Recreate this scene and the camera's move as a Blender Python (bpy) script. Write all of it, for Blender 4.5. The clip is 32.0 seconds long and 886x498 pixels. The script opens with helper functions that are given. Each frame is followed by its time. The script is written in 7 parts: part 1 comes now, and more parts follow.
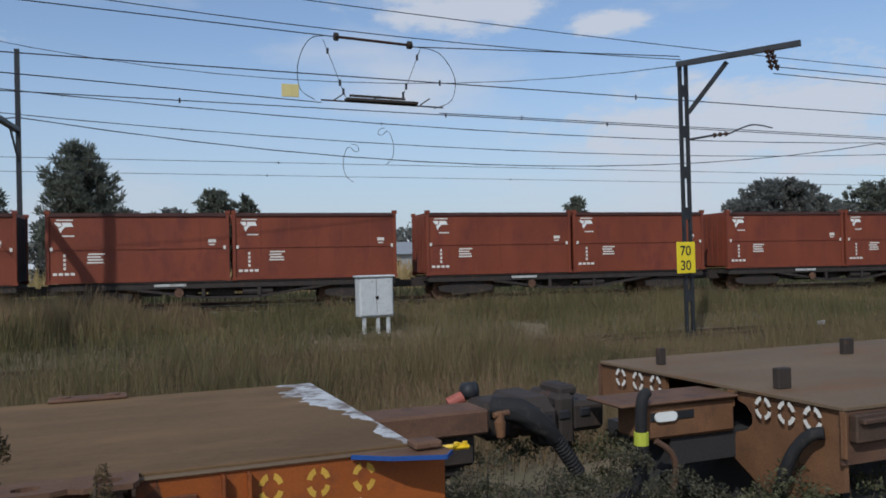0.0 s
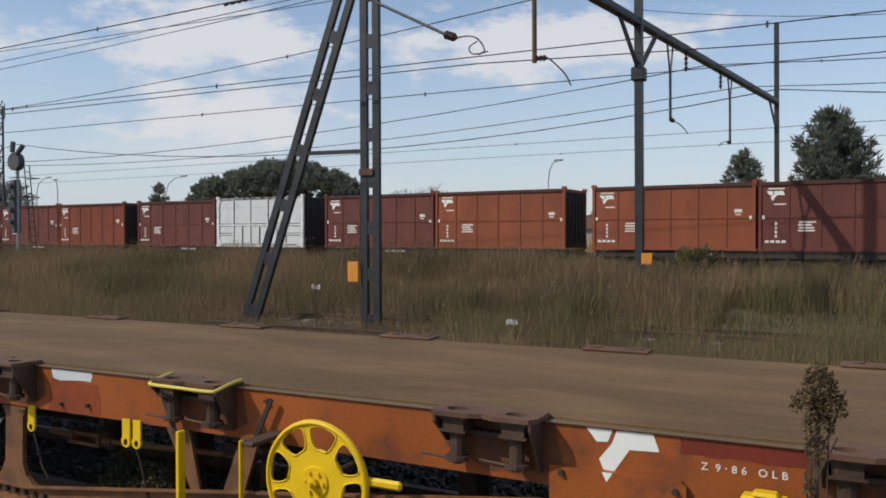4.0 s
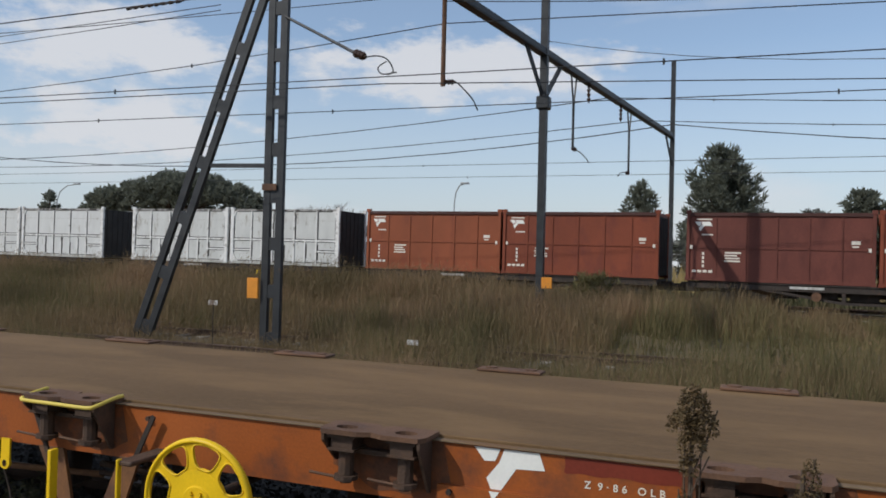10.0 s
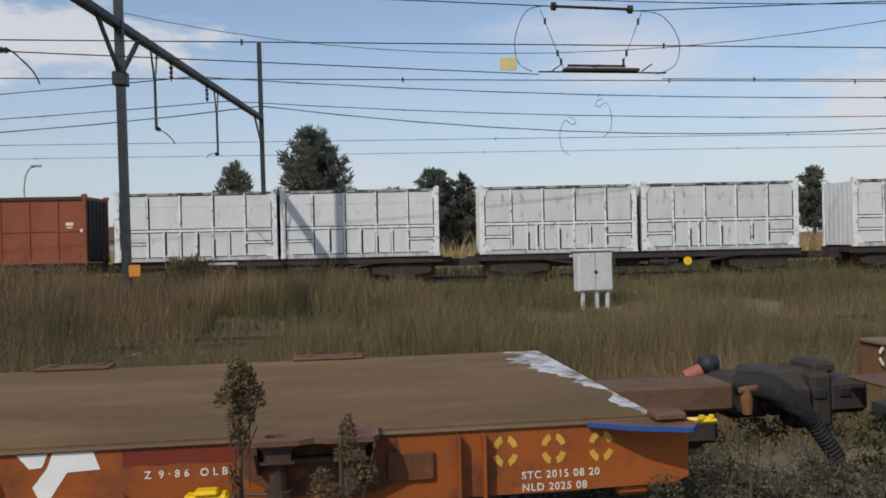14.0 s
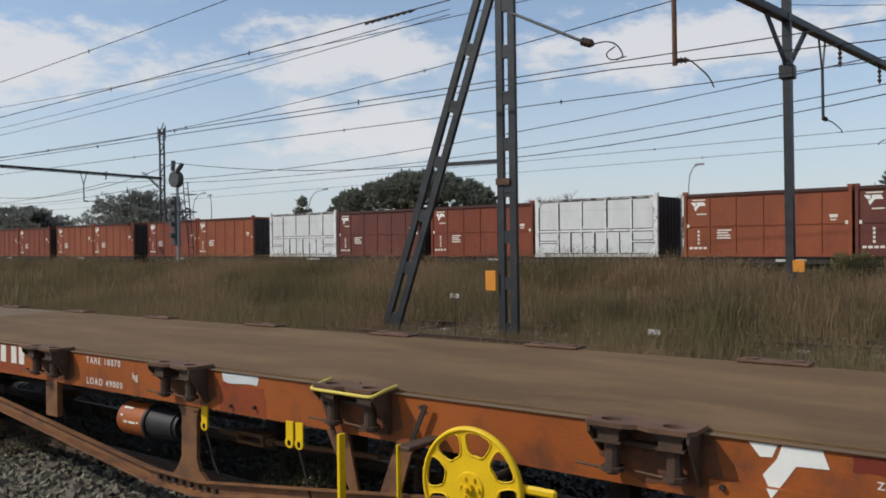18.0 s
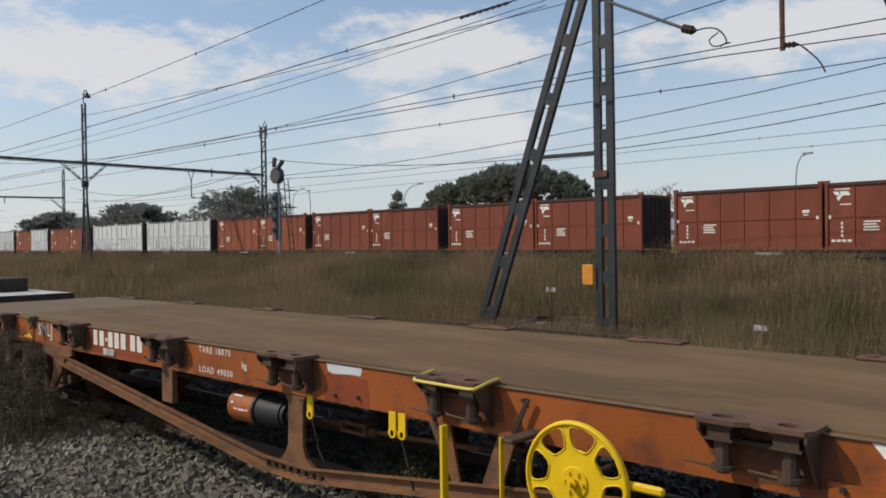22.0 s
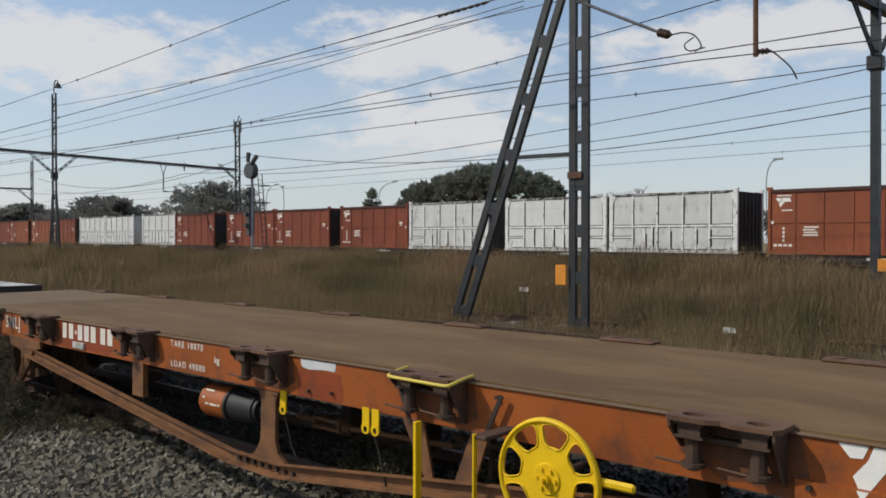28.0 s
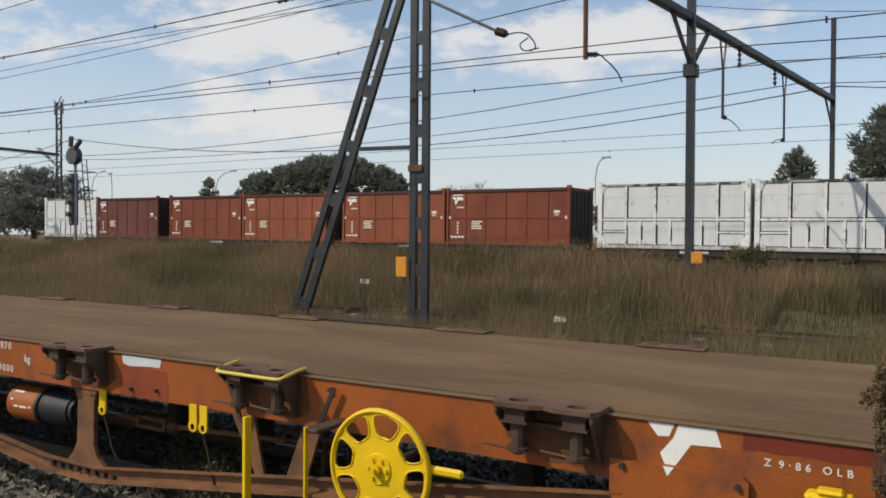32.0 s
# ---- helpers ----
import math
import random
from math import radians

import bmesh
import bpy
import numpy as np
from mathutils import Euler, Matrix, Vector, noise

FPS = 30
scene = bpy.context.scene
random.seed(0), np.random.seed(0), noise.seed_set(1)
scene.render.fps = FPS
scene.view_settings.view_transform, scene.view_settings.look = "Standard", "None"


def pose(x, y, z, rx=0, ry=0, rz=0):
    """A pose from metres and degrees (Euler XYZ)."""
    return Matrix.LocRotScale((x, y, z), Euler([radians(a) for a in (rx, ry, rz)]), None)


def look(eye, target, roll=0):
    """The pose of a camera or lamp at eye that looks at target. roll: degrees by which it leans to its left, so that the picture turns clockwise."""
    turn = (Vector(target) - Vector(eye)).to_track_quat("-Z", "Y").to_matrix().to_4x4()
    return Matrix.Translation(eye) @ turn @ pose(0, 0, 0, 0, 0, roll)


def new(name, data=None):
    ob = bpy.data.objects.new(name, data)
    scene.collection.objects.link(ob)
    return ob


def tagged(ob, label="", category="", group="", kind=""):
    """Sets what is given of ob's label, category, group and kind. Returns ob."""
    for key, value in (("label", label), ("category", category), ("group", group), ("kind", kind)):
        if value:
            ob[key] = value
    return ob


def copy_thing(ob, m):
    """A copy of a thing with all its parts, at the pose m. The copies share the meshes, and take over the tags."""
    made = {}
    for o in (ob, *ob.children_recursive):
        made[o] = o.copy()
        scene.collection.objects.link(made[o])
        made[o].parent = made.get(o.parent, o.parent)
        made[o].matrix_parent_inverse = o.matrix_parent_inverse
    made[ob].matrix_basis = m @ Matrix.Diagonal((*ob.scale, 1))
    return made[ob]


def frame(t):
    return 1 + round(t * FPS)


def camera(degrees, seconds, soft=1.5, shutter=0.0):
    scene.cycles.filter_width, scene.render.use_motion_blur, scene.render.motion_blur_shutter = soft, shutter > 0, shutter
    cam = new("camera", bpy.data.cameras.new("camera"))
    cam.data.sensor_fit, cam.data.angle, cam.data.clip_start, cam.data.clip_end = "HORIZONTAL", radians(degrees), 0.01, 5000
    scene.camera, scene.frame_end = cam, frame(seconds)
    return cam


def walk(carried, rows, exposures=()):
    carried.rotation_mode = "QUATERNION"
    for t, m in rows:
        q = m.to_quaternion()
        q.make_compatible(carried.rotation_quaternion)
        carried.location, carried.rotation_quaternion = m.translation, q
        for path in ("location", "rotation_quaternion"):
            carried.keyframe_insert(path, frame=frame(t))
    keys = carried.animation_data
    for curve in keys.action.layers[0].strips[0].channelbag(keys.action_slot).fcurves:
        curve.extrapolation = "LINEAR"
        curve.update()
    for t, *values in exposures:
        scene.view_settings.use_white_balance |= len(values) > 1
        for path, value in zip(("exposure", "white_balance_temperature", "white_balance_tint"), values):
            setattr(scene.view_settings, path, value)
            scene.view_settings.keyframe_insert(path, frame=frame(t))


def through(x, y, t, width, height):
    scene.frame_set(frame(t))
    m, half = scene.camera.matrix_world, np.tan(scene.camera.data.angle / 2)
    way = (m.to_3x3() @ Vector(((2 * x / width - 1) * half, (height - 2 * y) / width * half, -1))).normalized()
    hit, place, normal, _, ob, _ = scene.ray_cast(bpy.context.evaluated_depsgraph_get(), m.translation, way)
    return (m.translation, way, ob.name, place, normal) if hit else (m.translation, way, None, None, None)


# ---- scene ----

# camera: seconds, eye, yaw, pitch, lean
FOV = 57.48
cam = camera(FOV, 32.0, 1.75)
EYE = 2.0
PATH = [
    (0.0, 0.263, -0.072, 0.056, -22.34, 0.68, -1.48),
    (0.5, 0.220, -0.020, 0.042, -13.15, 0.89, -1.93),
    (1.0, 0.223, 0.068, 0.010, -5.75, 1.09, -1.08),
    (1.5, 0.173, 0.059, 0.007, 0.39, 0.27, -0.90),
    (2.0, 0.119, 0.083, -0.003, 6.36, 0.31, -0.95),
    (2.5, 0.057, 0.113, -0.014, 12.62, 0.16, -0.86),
    (3.0, 0.032, 0.078, -0.006, 17.78, -0.68, -1.43),
    (3.5, 0.008, 0.073, -0.003, 22.67, -0.61, -0.60),
    (4.0, -0.020, 0.074, 0.001, 27.34, -0.66, -0.37),
    (4.5, -0.033, 0.057, -0.002, 29.92, -0.34, -0.16),
    (6.5, -0.043, 0.016, -0.002, 33.39, -0.20, 0.04),
    (7.0, -0.065, -0.010, 0.004, 37.69, -0.52, -0.27),
    (7.5, -0.070, -0.042, 0.003, 42.13, -0.29, 0.27),
    (8.0, -0.076, -0.041, 0.004, 43.72, -0.02, 0.54),
    (8.5, -0.078, -0.040, 0.005, 45.04, 0.43, 0.54),
    (9.0, -0.071, -0.006, 0.000, 40.85, 0.51, 0.89),
    (9.5, -0.053, 0.073, -0.008, 31.75, 1.03, 1.05),
    (10.0, 0.021, 0.098, -0.012, 20.63, 0.85, 1.38),
    (10.5, 0.110, 0.116, -0.018, 11.15, 0.66, -0.20),
    (11.0, 0.167, 0.087, -0.022, 3.51, 0.66, -0.24),
    (11.5, 0.169, 0.049, -0.001, -2.18, 0.22, -1.01),
    (12.0, 0.179, 0.047, -0.013, -7.44, 0.23, -1.01),
    (12.5, 0.242, 0.095, -0.032, -11.30, -0.11, -0.76),
    (13.0, 0.237, 0.100, -0.026, -13.96, -0.85, -1.08),
    (13.5, 0.229, 0.101, -0.021, -11.15, -0.48, -2.15),
    (14.0, 0.219, 0.110, -0.025, -7.20, -0.53, -1.69),
    (14.5, 0.195, 0.087, -0.017, -5.85, -0.32, -1.01),
    (15.0, 0.110, 0.069, -0.006, 2.20, -1.33, -1.86),
    (15.5, 0.059, 0.082, 0.006, 12.61, -1.12, -2.42),
    (17.5, -0.034, -0.029, 0.011, 34.64, -0.12, -1.10),
    (18.0, -0.060, -0.030, 0.012, 36.80, 0.06, -0.92),
    (18.5, -0.075, -0.028, 0.010, 38.01, -0.08, -1.24),
    (19.0, -0.085, -0.002, 0.007, 38.59, -0.47, -0.87),
    (19.5, -0.087, -0.040, 0.021, 40.63, -0.31, -0.74),
    (20.0, -0.102, -0.050, 0.013, 42.57, -0.02, -0.53),
    (20.5, -0.106, -0.055, 0.010, 43.82, 0.32, -0.87),
    (21.0, -0.100, -0.060, 0.008, 43.53, -0.20, -0.99),
    (21.5, -0.100, -0.060, 0.010, 43.70, -0.18, -1.14),
    (22.0, -0.095, -0.058, 0.007, 43.45, -0.26, -1.05),
    (22.5, -0.096, -0.060, 0.008, 43.20, 0.19, -1.11),
    (23.0, -0.106, -0.065, 0.004, 44.20, 0.34, -0.73),
    (23.5, -0.113, -0.057, 0.003, 43.87, 0.18, -0.52),
    (24.0, -0.112, -0.055, 0.005, 42.64, 0.14, -0.42),
    (24.5, -0.112, -0.066, 0.006, 42.84, 0.21, -0.50),
    (25.0, -0.106, -0.059, 0.009, 43.06, 0.24, -0.50),
    (25.5, -0.109, -0.072, 0.009, 43.48, 0.02, -0.45),
    (27.5, -0.099, -0.077, 0.004, 42.95, -0.22, -0.27),
    (28.0, -0.098, -0.081, -0.003, 41.58, -0.37, -0.10),
    (28.5, -0.102, -0.072, -0.004, 40.33, -0.65, 0.07),
    (29.0, -0.104, -0.064, -0.009, 38.59, -0.75, 0.35),
    (29.5, -0.101, -0.051, -0.009, 37.17, -0.86, 0.28),
    (30.0, -0.103, -0.037, -0.009, 36.38, -1.31, 0.43),
    (30.5, -0.096, -0.031, -0.005, 34.39, -0.87, 0.36),
    (31.0, -0.077, -0.017, -0.007, 32.75, -0.87, 0.27),
    (31.5, -0.080, -0.035, -0.010, 32.13, -0.73, 0.35),
    (32.0, -0.067, -0.035, -0.011, 30.47, -0.90, 0.27),
]
# seconds, stops, kelvin, tint
EXPOSE = [(0.0, -0.22, 5900, 9), (1.0, -0.1, 5950, 7), (2.0, -0.1, 5880, 8), (3.0, 0.0, 6100, 9), (4.0, 0.05, 6550, 10), (6.5, -0.07, 6380, 9), (9.0, -0.06, 6420, 9), (10.0, 0.0, 6450, 9), (12.0, -0.02, 6400, 10), (13.0, -0.04, 6500, 10), (14.0, -0.05, 6500, 10), (15.0, 0.03, 6550, 10), (18.0, 0.05, 6600, 9), (23.0, 0.05, 6750, 9), (28.0, 0.03, 6750, 9), (30.0, 0.1, 6820, 9), (32.0, 0.15, 6870, 9)]
walk(cam, [(t, pose(x, y, EYE + z, 90 + pitch, -lean, yaw)) for t, x, y, z, yaw, pitch, lean in PATH], EXPOSE)

# ---- world and sun ----
SUN = Vector((0.76, 0.80, -0.97)).normalized()
world = bpy.data.worlds.new("sky")
scene.world = world
world.use_nodes = True
wn, wl = world.node_tree.nodes, world.node_tree.links
wn.clear()
w_out = wn.new("ShaderNodeOutputWorld")
w_bg = wn.new("ShaderNodeBackground")
sky = wn.new("ShaderNodeTexSky")
sky.sky_type, sky.sun_disc = "NISHITA", False
sky.sun_elevation = math.asin(-SUN.z)
sky.sun_rotation = math.atan2(-SUN.x, -SUN.y)
sky.dust_density, sky.air_density, sky.ozone_density = 0.7, 1.0, 2.2
w_co = wn.new("ShaderNodeTexCoord")
w_map = wn.new("ShaderNodeMapping")
w_map.inputs["Scale"].default_value = (1.0, 1.0, 3.2)
w_map.inputs["Location"].default_value = (0.35, 1.1, 0.12)
w_noise = wn.new("ShaderNodeTexNoise")
w_noise.inputs["Scale"].default_value, w_noise.inputs["Detail"].default_value = 2.6, 7.0
w_noise.inputs["Roughness"].default_value = 0.52
w_ramp = wn.new("ShaderNodeValToRGB")
w_ramp.color_ramp.elements[0].position, w_ramp.color_ramp.elements[1].position = 0.50, 0.72
w_sep = wn.new("ShaderNodeSeparateXYZ")
w_low = wn.new("ShaderNodeMapRange")
w_low.inputs["From Min"].default_value, w_low.inputs["From Max"].default_value = 0.0, 0.26
w_low.inputs["To Min"].default_value, w_low.inputs["To Max"].default_value = 0.84, 0.16
w_haze = wn.new("ShaderNodeMix")
w_haze.data_type = "RGBA"
w_haze.inputs["B"].default_value = (3.8, 4.15, 4.7, 1)
w_fac = wn.new("ShaderNodeMath")
w_fac.operation, w_fac.inputs[1].default_value = "MULTIPLY", 0.93
w_mix = wn.new("ShaderNodeMix")
w_mix.data_type = "RGBA"
w_mix.inputs["B"].default_value = (5.0, 5.05, 5.3, 1)
wl.new(w_co.outputs["Generated"], w_map.inputs["Vector"])
wl.new(w_map.outputs["Vector"], w_noise.inputs["Vector"])
wl.new(w_noise.outputs["Fac"], w_ramp.inputs["Fac"])
wl.new(w_co.outputs["Generated"], w_sep.inputs["Vector"])
wl.new(w_sep.outputs["Z"], w_low.inputs["Value"])
wl.new(w_low.outputs["Result"], w_haze.inputs["Factor"])
wl.new(sky.outputs["Color"], w_haze.inputs["A"])
# puffs of cloud: azimuth, height, half width and half height in degrees
w_az, w_el, w_pair = wn.new("ShaderNodeMath"), wn.new("ShaderNodeMath"), wn.new("ShaderNodeCombineXYZ")
w_az.operation, w_el.operation = "ARCTAN2", "ARCSINE"
wl.new(w_sep.outputs["X"], w_az.inputs[0])
wl.new(w_sep.outputs["Y"], w_az.inputs[1])
wl.new(w_sep.outputs["Z"], w_el.inputs[0])
wl.new(w_az.outputs["Value"], w_pair.inputs["X"])
wl.new(w_el.outputs["Value"], w_pair.inputs["Y"])
w_fray = wn.new("ShaderNodeTexNoise")
w_fray.inputs["Scale"].default_value, w_fray.inputs["Detail"].default_value, w_fray.inputs["Roughness"].default_value = 15.0, 8.0, 0.62
w_flat = wn.new("ShaderNodeMapping")
w_flat.inputs["Scale"].default_value = (1, 1, 2.4)
wl.new(w_co.outputs["Generated"], w_flat.inputs["Vector"])
wl.new(w_flat.outputs["Vector"], w_fray.inputs["Vector"])
w_all = w_ramp.outputs["Color"]
for az, el, half_w, half_h in ((-68, 12.6, 13, 3.0), (-43, 13.5, 9.5, 2.6), (-42, 8.6, 7.5, 2.6), (-20, 13.5, 12, 2.4), (24.3, 17.2, 6.5, 1.7), (34, 15.8, 3.6, 0.9), (44, 8.2, 14, 4.0), (8, 27, 12, 4), (-50, 31, 14, 5), (95, 20, 18, 6), (160, 24, 20, 7), (-130, 18, 20, 6)):
    w_c = wn.new("ShaderNodeVectorMath")
    w_c.operation = "MULTIPLY_ADD"
    w_c.inputs[1].default_value = (1 / radians(half_w), 1 / radians(half_h), 0)
    w_c.inputs[2].default_value = (-az / half_w, -el / half_h, 0)
    wl.new(w_pair.outputs["Vector"], w_c.inputs[0])
    w_len = wn.new("ShaderNodeVectorMath")
    w_len.operation = "LENGTH"
    wl.new(w_c.outputs["Vector"], w_len.inputs[0])
    w_edge = wn.new("ShaderNodeMath")
    w_edge.operation, w_edge.inputs[1].default_value = "MULTIPLY_ADD", 2.6
    wl.new(w_fray.outputs["Fac"], w_edge.inputs[0])
    wl.new(w_len.outputs["Value"], w_edge.inputs[2])
    w_soft = wn.new("ShaderNodeMapRange")
    w_soft.interpolation_type = "SMOOTHSTEP"
    w_soft.inputs["From Min"].default_value, w_soft.inputs["From Max"].default_value = 2.45, 1.75
    w_soft.inputs["To Max"].default_value = 0.95
    wl.new(w_edge.outputs["Value"], w_soft.inputs["Value"])
    w_join = wn.new("ShaderNodeMath")
    w_join.operation = "MAXIMUM"
    wl.new(w_all, w_join.inputs[0])
    wl.new(w_soft.outputs["Result"], w_join.inputs[1])
    w_all = w_join.outputs["Value"]
wl.new(w_all, w_fac.inputs[0])
wl.new(w_fac.outputs["Value"], w_mix.inputs["Factor"])
wl.new(w_haze.outputs["Result"], w_mix.inputs["A"])
wl.new(w_mix.outputs["Result"], w_bg.inputs["Color"])
wl.new(w_bg.outputs["Background"], w_out.inputs["Surface"])
w_bg.inputs["Strength"].default_value = 0.138
sun = new("sun", bpy.data.lights.new("sun", "SUN"))
sun.data.energy, sun.data.angle, sun.data.color = 2.9, radians(0.6), (1.0, 0.95, 0.87)
sun.matrix_world = look((0, 0, 30), Vector((0, 0, 30)) + SUN)


# ---- materials ----
def mat(name, col, rough=0.7, metal=0.0, var=0.25, scale=3.0, fine=60.0, bump=0.15, stain=None, stain_at=(0.55, 0.75), stretch=(1, 1, 1), spread=0.0, spec=0.3):
    """A base colour varied at two scales, with relief and stains of a second colour. spread: difference from object to object."""
    m = bpy.data.materials.new(name)
    m.use_nodes = True
    n, l = m.node_tree.nodes, m.node_tree.links
    b = n["Principled BSDF"]
    b.inputs["Roughness"].default_value, b.inputs["Metallic"].default_value = rough, metal
    b.inputs["Specular IOR Level"].default_value = spec
    co, mp = n.new("ShaderNodeTexCoord"), n.new("ShaderNodeMapping")
    mp.inputs["Scale"].default_value = stretch
    l.new(co.outputs["Object"], mp.inputs["Vector"])
    info = n.new("ShaderNodeObjectInfo")
    shift = n.new("ShaderNodeVectorMath")
    shift.operation = "ADD"
    l.new(mp.outputs["Vector"], shift.inputs[0])
    l.new(info.outputs["Random"], shift.inputs[1])
    big, small = n.new("ShaderNodeTexNoise"), n.new("ShaderNodeTexNoise")
    for t, s, d in ((big, scale, 5), (small, fine, 3)):
        t.inputs["Scale"].default_value, t.inputs["Detail"].default_value = s, d
        l.new(shift.outputs["Vector"], t.inputs["Vector"])
    dark, light = [tuple(min(1, c * k) for c in col) + (1,) for k in (1 - var, 1 + var)]
    ramp = n.new("ShaderNodeValToRGB")
    ramp.color_ramp.elements[0].position, ramp.color_ramp.elements[1].position = 0.3, 0.7
    ramp.color_ramp.elements[0].color, ramp.color_ramp.elements[1].color = dark, light
    mixf = n.new("ShaderNodeMath")
    mixf.operation = "MULTIPLY_ADD"
    mixf.inputs[1].default_value = 0.35
    half = n.new("ShaderNodeMath")
    half.operation, half.inputs[1].default_value = "MULTIPLY", 0.65
    l.new(big.outputs["Fac"], half.inputs[0])
    l.new(small.outputs["Fac"], mixf.inputs[0])
    l.new(half.outputs["Value"], mixf.inputs[2])
    l.new(mixf.outputs["Value"], ramp.inputs["Fac"])
    out = ramp.outputs["Color"]
    if stain:
        st = n.new("ShaderNodeTexNoise")
        st.inputs["Scale"].default_value, st.inputs["Detail"].default_value, st.inputs["Roughness"].default_value = scale * 1.7, 8, 0.65
        l.new(shift.outputs["Vector"], st.inputs["Vector"])
        sr = n.new("ShaderNodeValToRGB")
        sr.color_ramp.elements[0].position, sr.color_ramp.elements[1].position = stain_at
        l.new(st.outputs["Fac"], sr.inputs["Fac"])
        mx = n.new("ShaderNodeMix")
        mx.data_type = "RGBA"
        l.new(sr.outputs["Color"], mx.inputs["Factor"])
        l.new(out, mx.inputs["A"])
        mx.inputs["B"].default_value = tuple(stain) + (1,)
        out = mx.outputs["Result"]
    if spread:
        hs = n.new("ShaderNodeHueSaturation")
        mr = n.new("ShaderNodeMapRange")
        mr.inputs["To Min"].default_value, mr.inputs["To Max"].default_value = 1 - spread, 1 + spread
        l.new(info.outputs["Random"], mr.inputs["Value"])
        l.new(mr.outputs["Result"], hs.inputs["Value"])
        l.new(out, hs.inputs["Color"])
        out = hs.outputs["Color"]
    l.new(out, b.inputs["Base Color"])
    bp = n.new("ShaderNodeBump")
    bp.inputs["Strength"].default_value, bp.inputs["Distance"].default_value = bump, 0.01
    l.new(small.outputs["Fac"], bp.inputs["Height"])
    l.new(bp.outputs["Normal"], b.inputs["Normal"])
    return m


def leafy(name, col, var=0.35, through=0.25, rough=0.75, patch=0.0):
    """Leaves and blades that differ piece by piece and let some light through."""
    m = bpy.data.materials.new(name)
    m.use_nodes = True
    n, l = m.node_tree.nodes, m.node_tree.links
    b = n["Principled BSDF"]
    b.inputs["Roughness"].default_value = rough
    g = n.new("ShaderNodeNewGeometry")
    ramp = n.new("ShaderNodeValToRGB")
    cols = col if isinstance(col[0], tuple) else [tuple(c * (1 - var) for c in col), tuple(c * (1 + var) for c in col)]
    while len(ramp.color_ramp.elements) < len(cols):
        ramp.color_ramp.elements.new(0.5)
    for i, c in enumerate(cols):
        ramp.color_ramp.elements[i].position = i / (len(cols) - 1)
        ramp.color_ramp.elements[i].color = tuple(c) + (1,)
    l.new(g.outputs["Random Per Island"], ramp.inputs["Fac"])
    out = ramp.outputs["Color"]
    if patch:
        co, big = n.new("ShaderNodeTexCoord"), n.new("ShaderNodeTexNoise")
        big.inputs["Scale"].default_value, big.inputs["Detail"].default_value = 0.28, 4
        l.new(co.outputs["Object"], big.inputs["Vector"])
        hs = n.new("ShaderNodeHueSaturation")
        for key, lo, hi in (("Value", 1 - patch, 1 + patch), ("Hue", 0.516, 0.484)):
            mr = n.new("ShaderNodeMapRange")
            mr.inputs["From Min"].default_value, mr.inputs["From Max"].default_value = 0.35, 0.65
            mr.inputs["To Min"].default_value, mr.inputs["To Max"].default_value = lo, hi
            l.new(big.outputs["Fac"], mr.inputs["Value"])
            l.new(mr.outputs["Result"], hs.inputs[key])
        l.new(out, hs.inputs["Color"])
        out = hs.outputs["Color"]
    l.new(out, b.inputs["Base Color"])
    tr, mx = n.new("ShaderNodeBsdfTranslucent"), n.new("ShaderNodeMixShader")
    mx.inputs["Fac"].default_value = through
    l.new(out, tr.inputs["Color"])
    l.new(b.outputs["BSDF"], mx.inputs[1])
    l.new(tr.outputs["BSDF"], mx.inputs[2])
    l.new(mx.outputs["Shader"], n["Material Output"].inputs["Surface"])
    return m


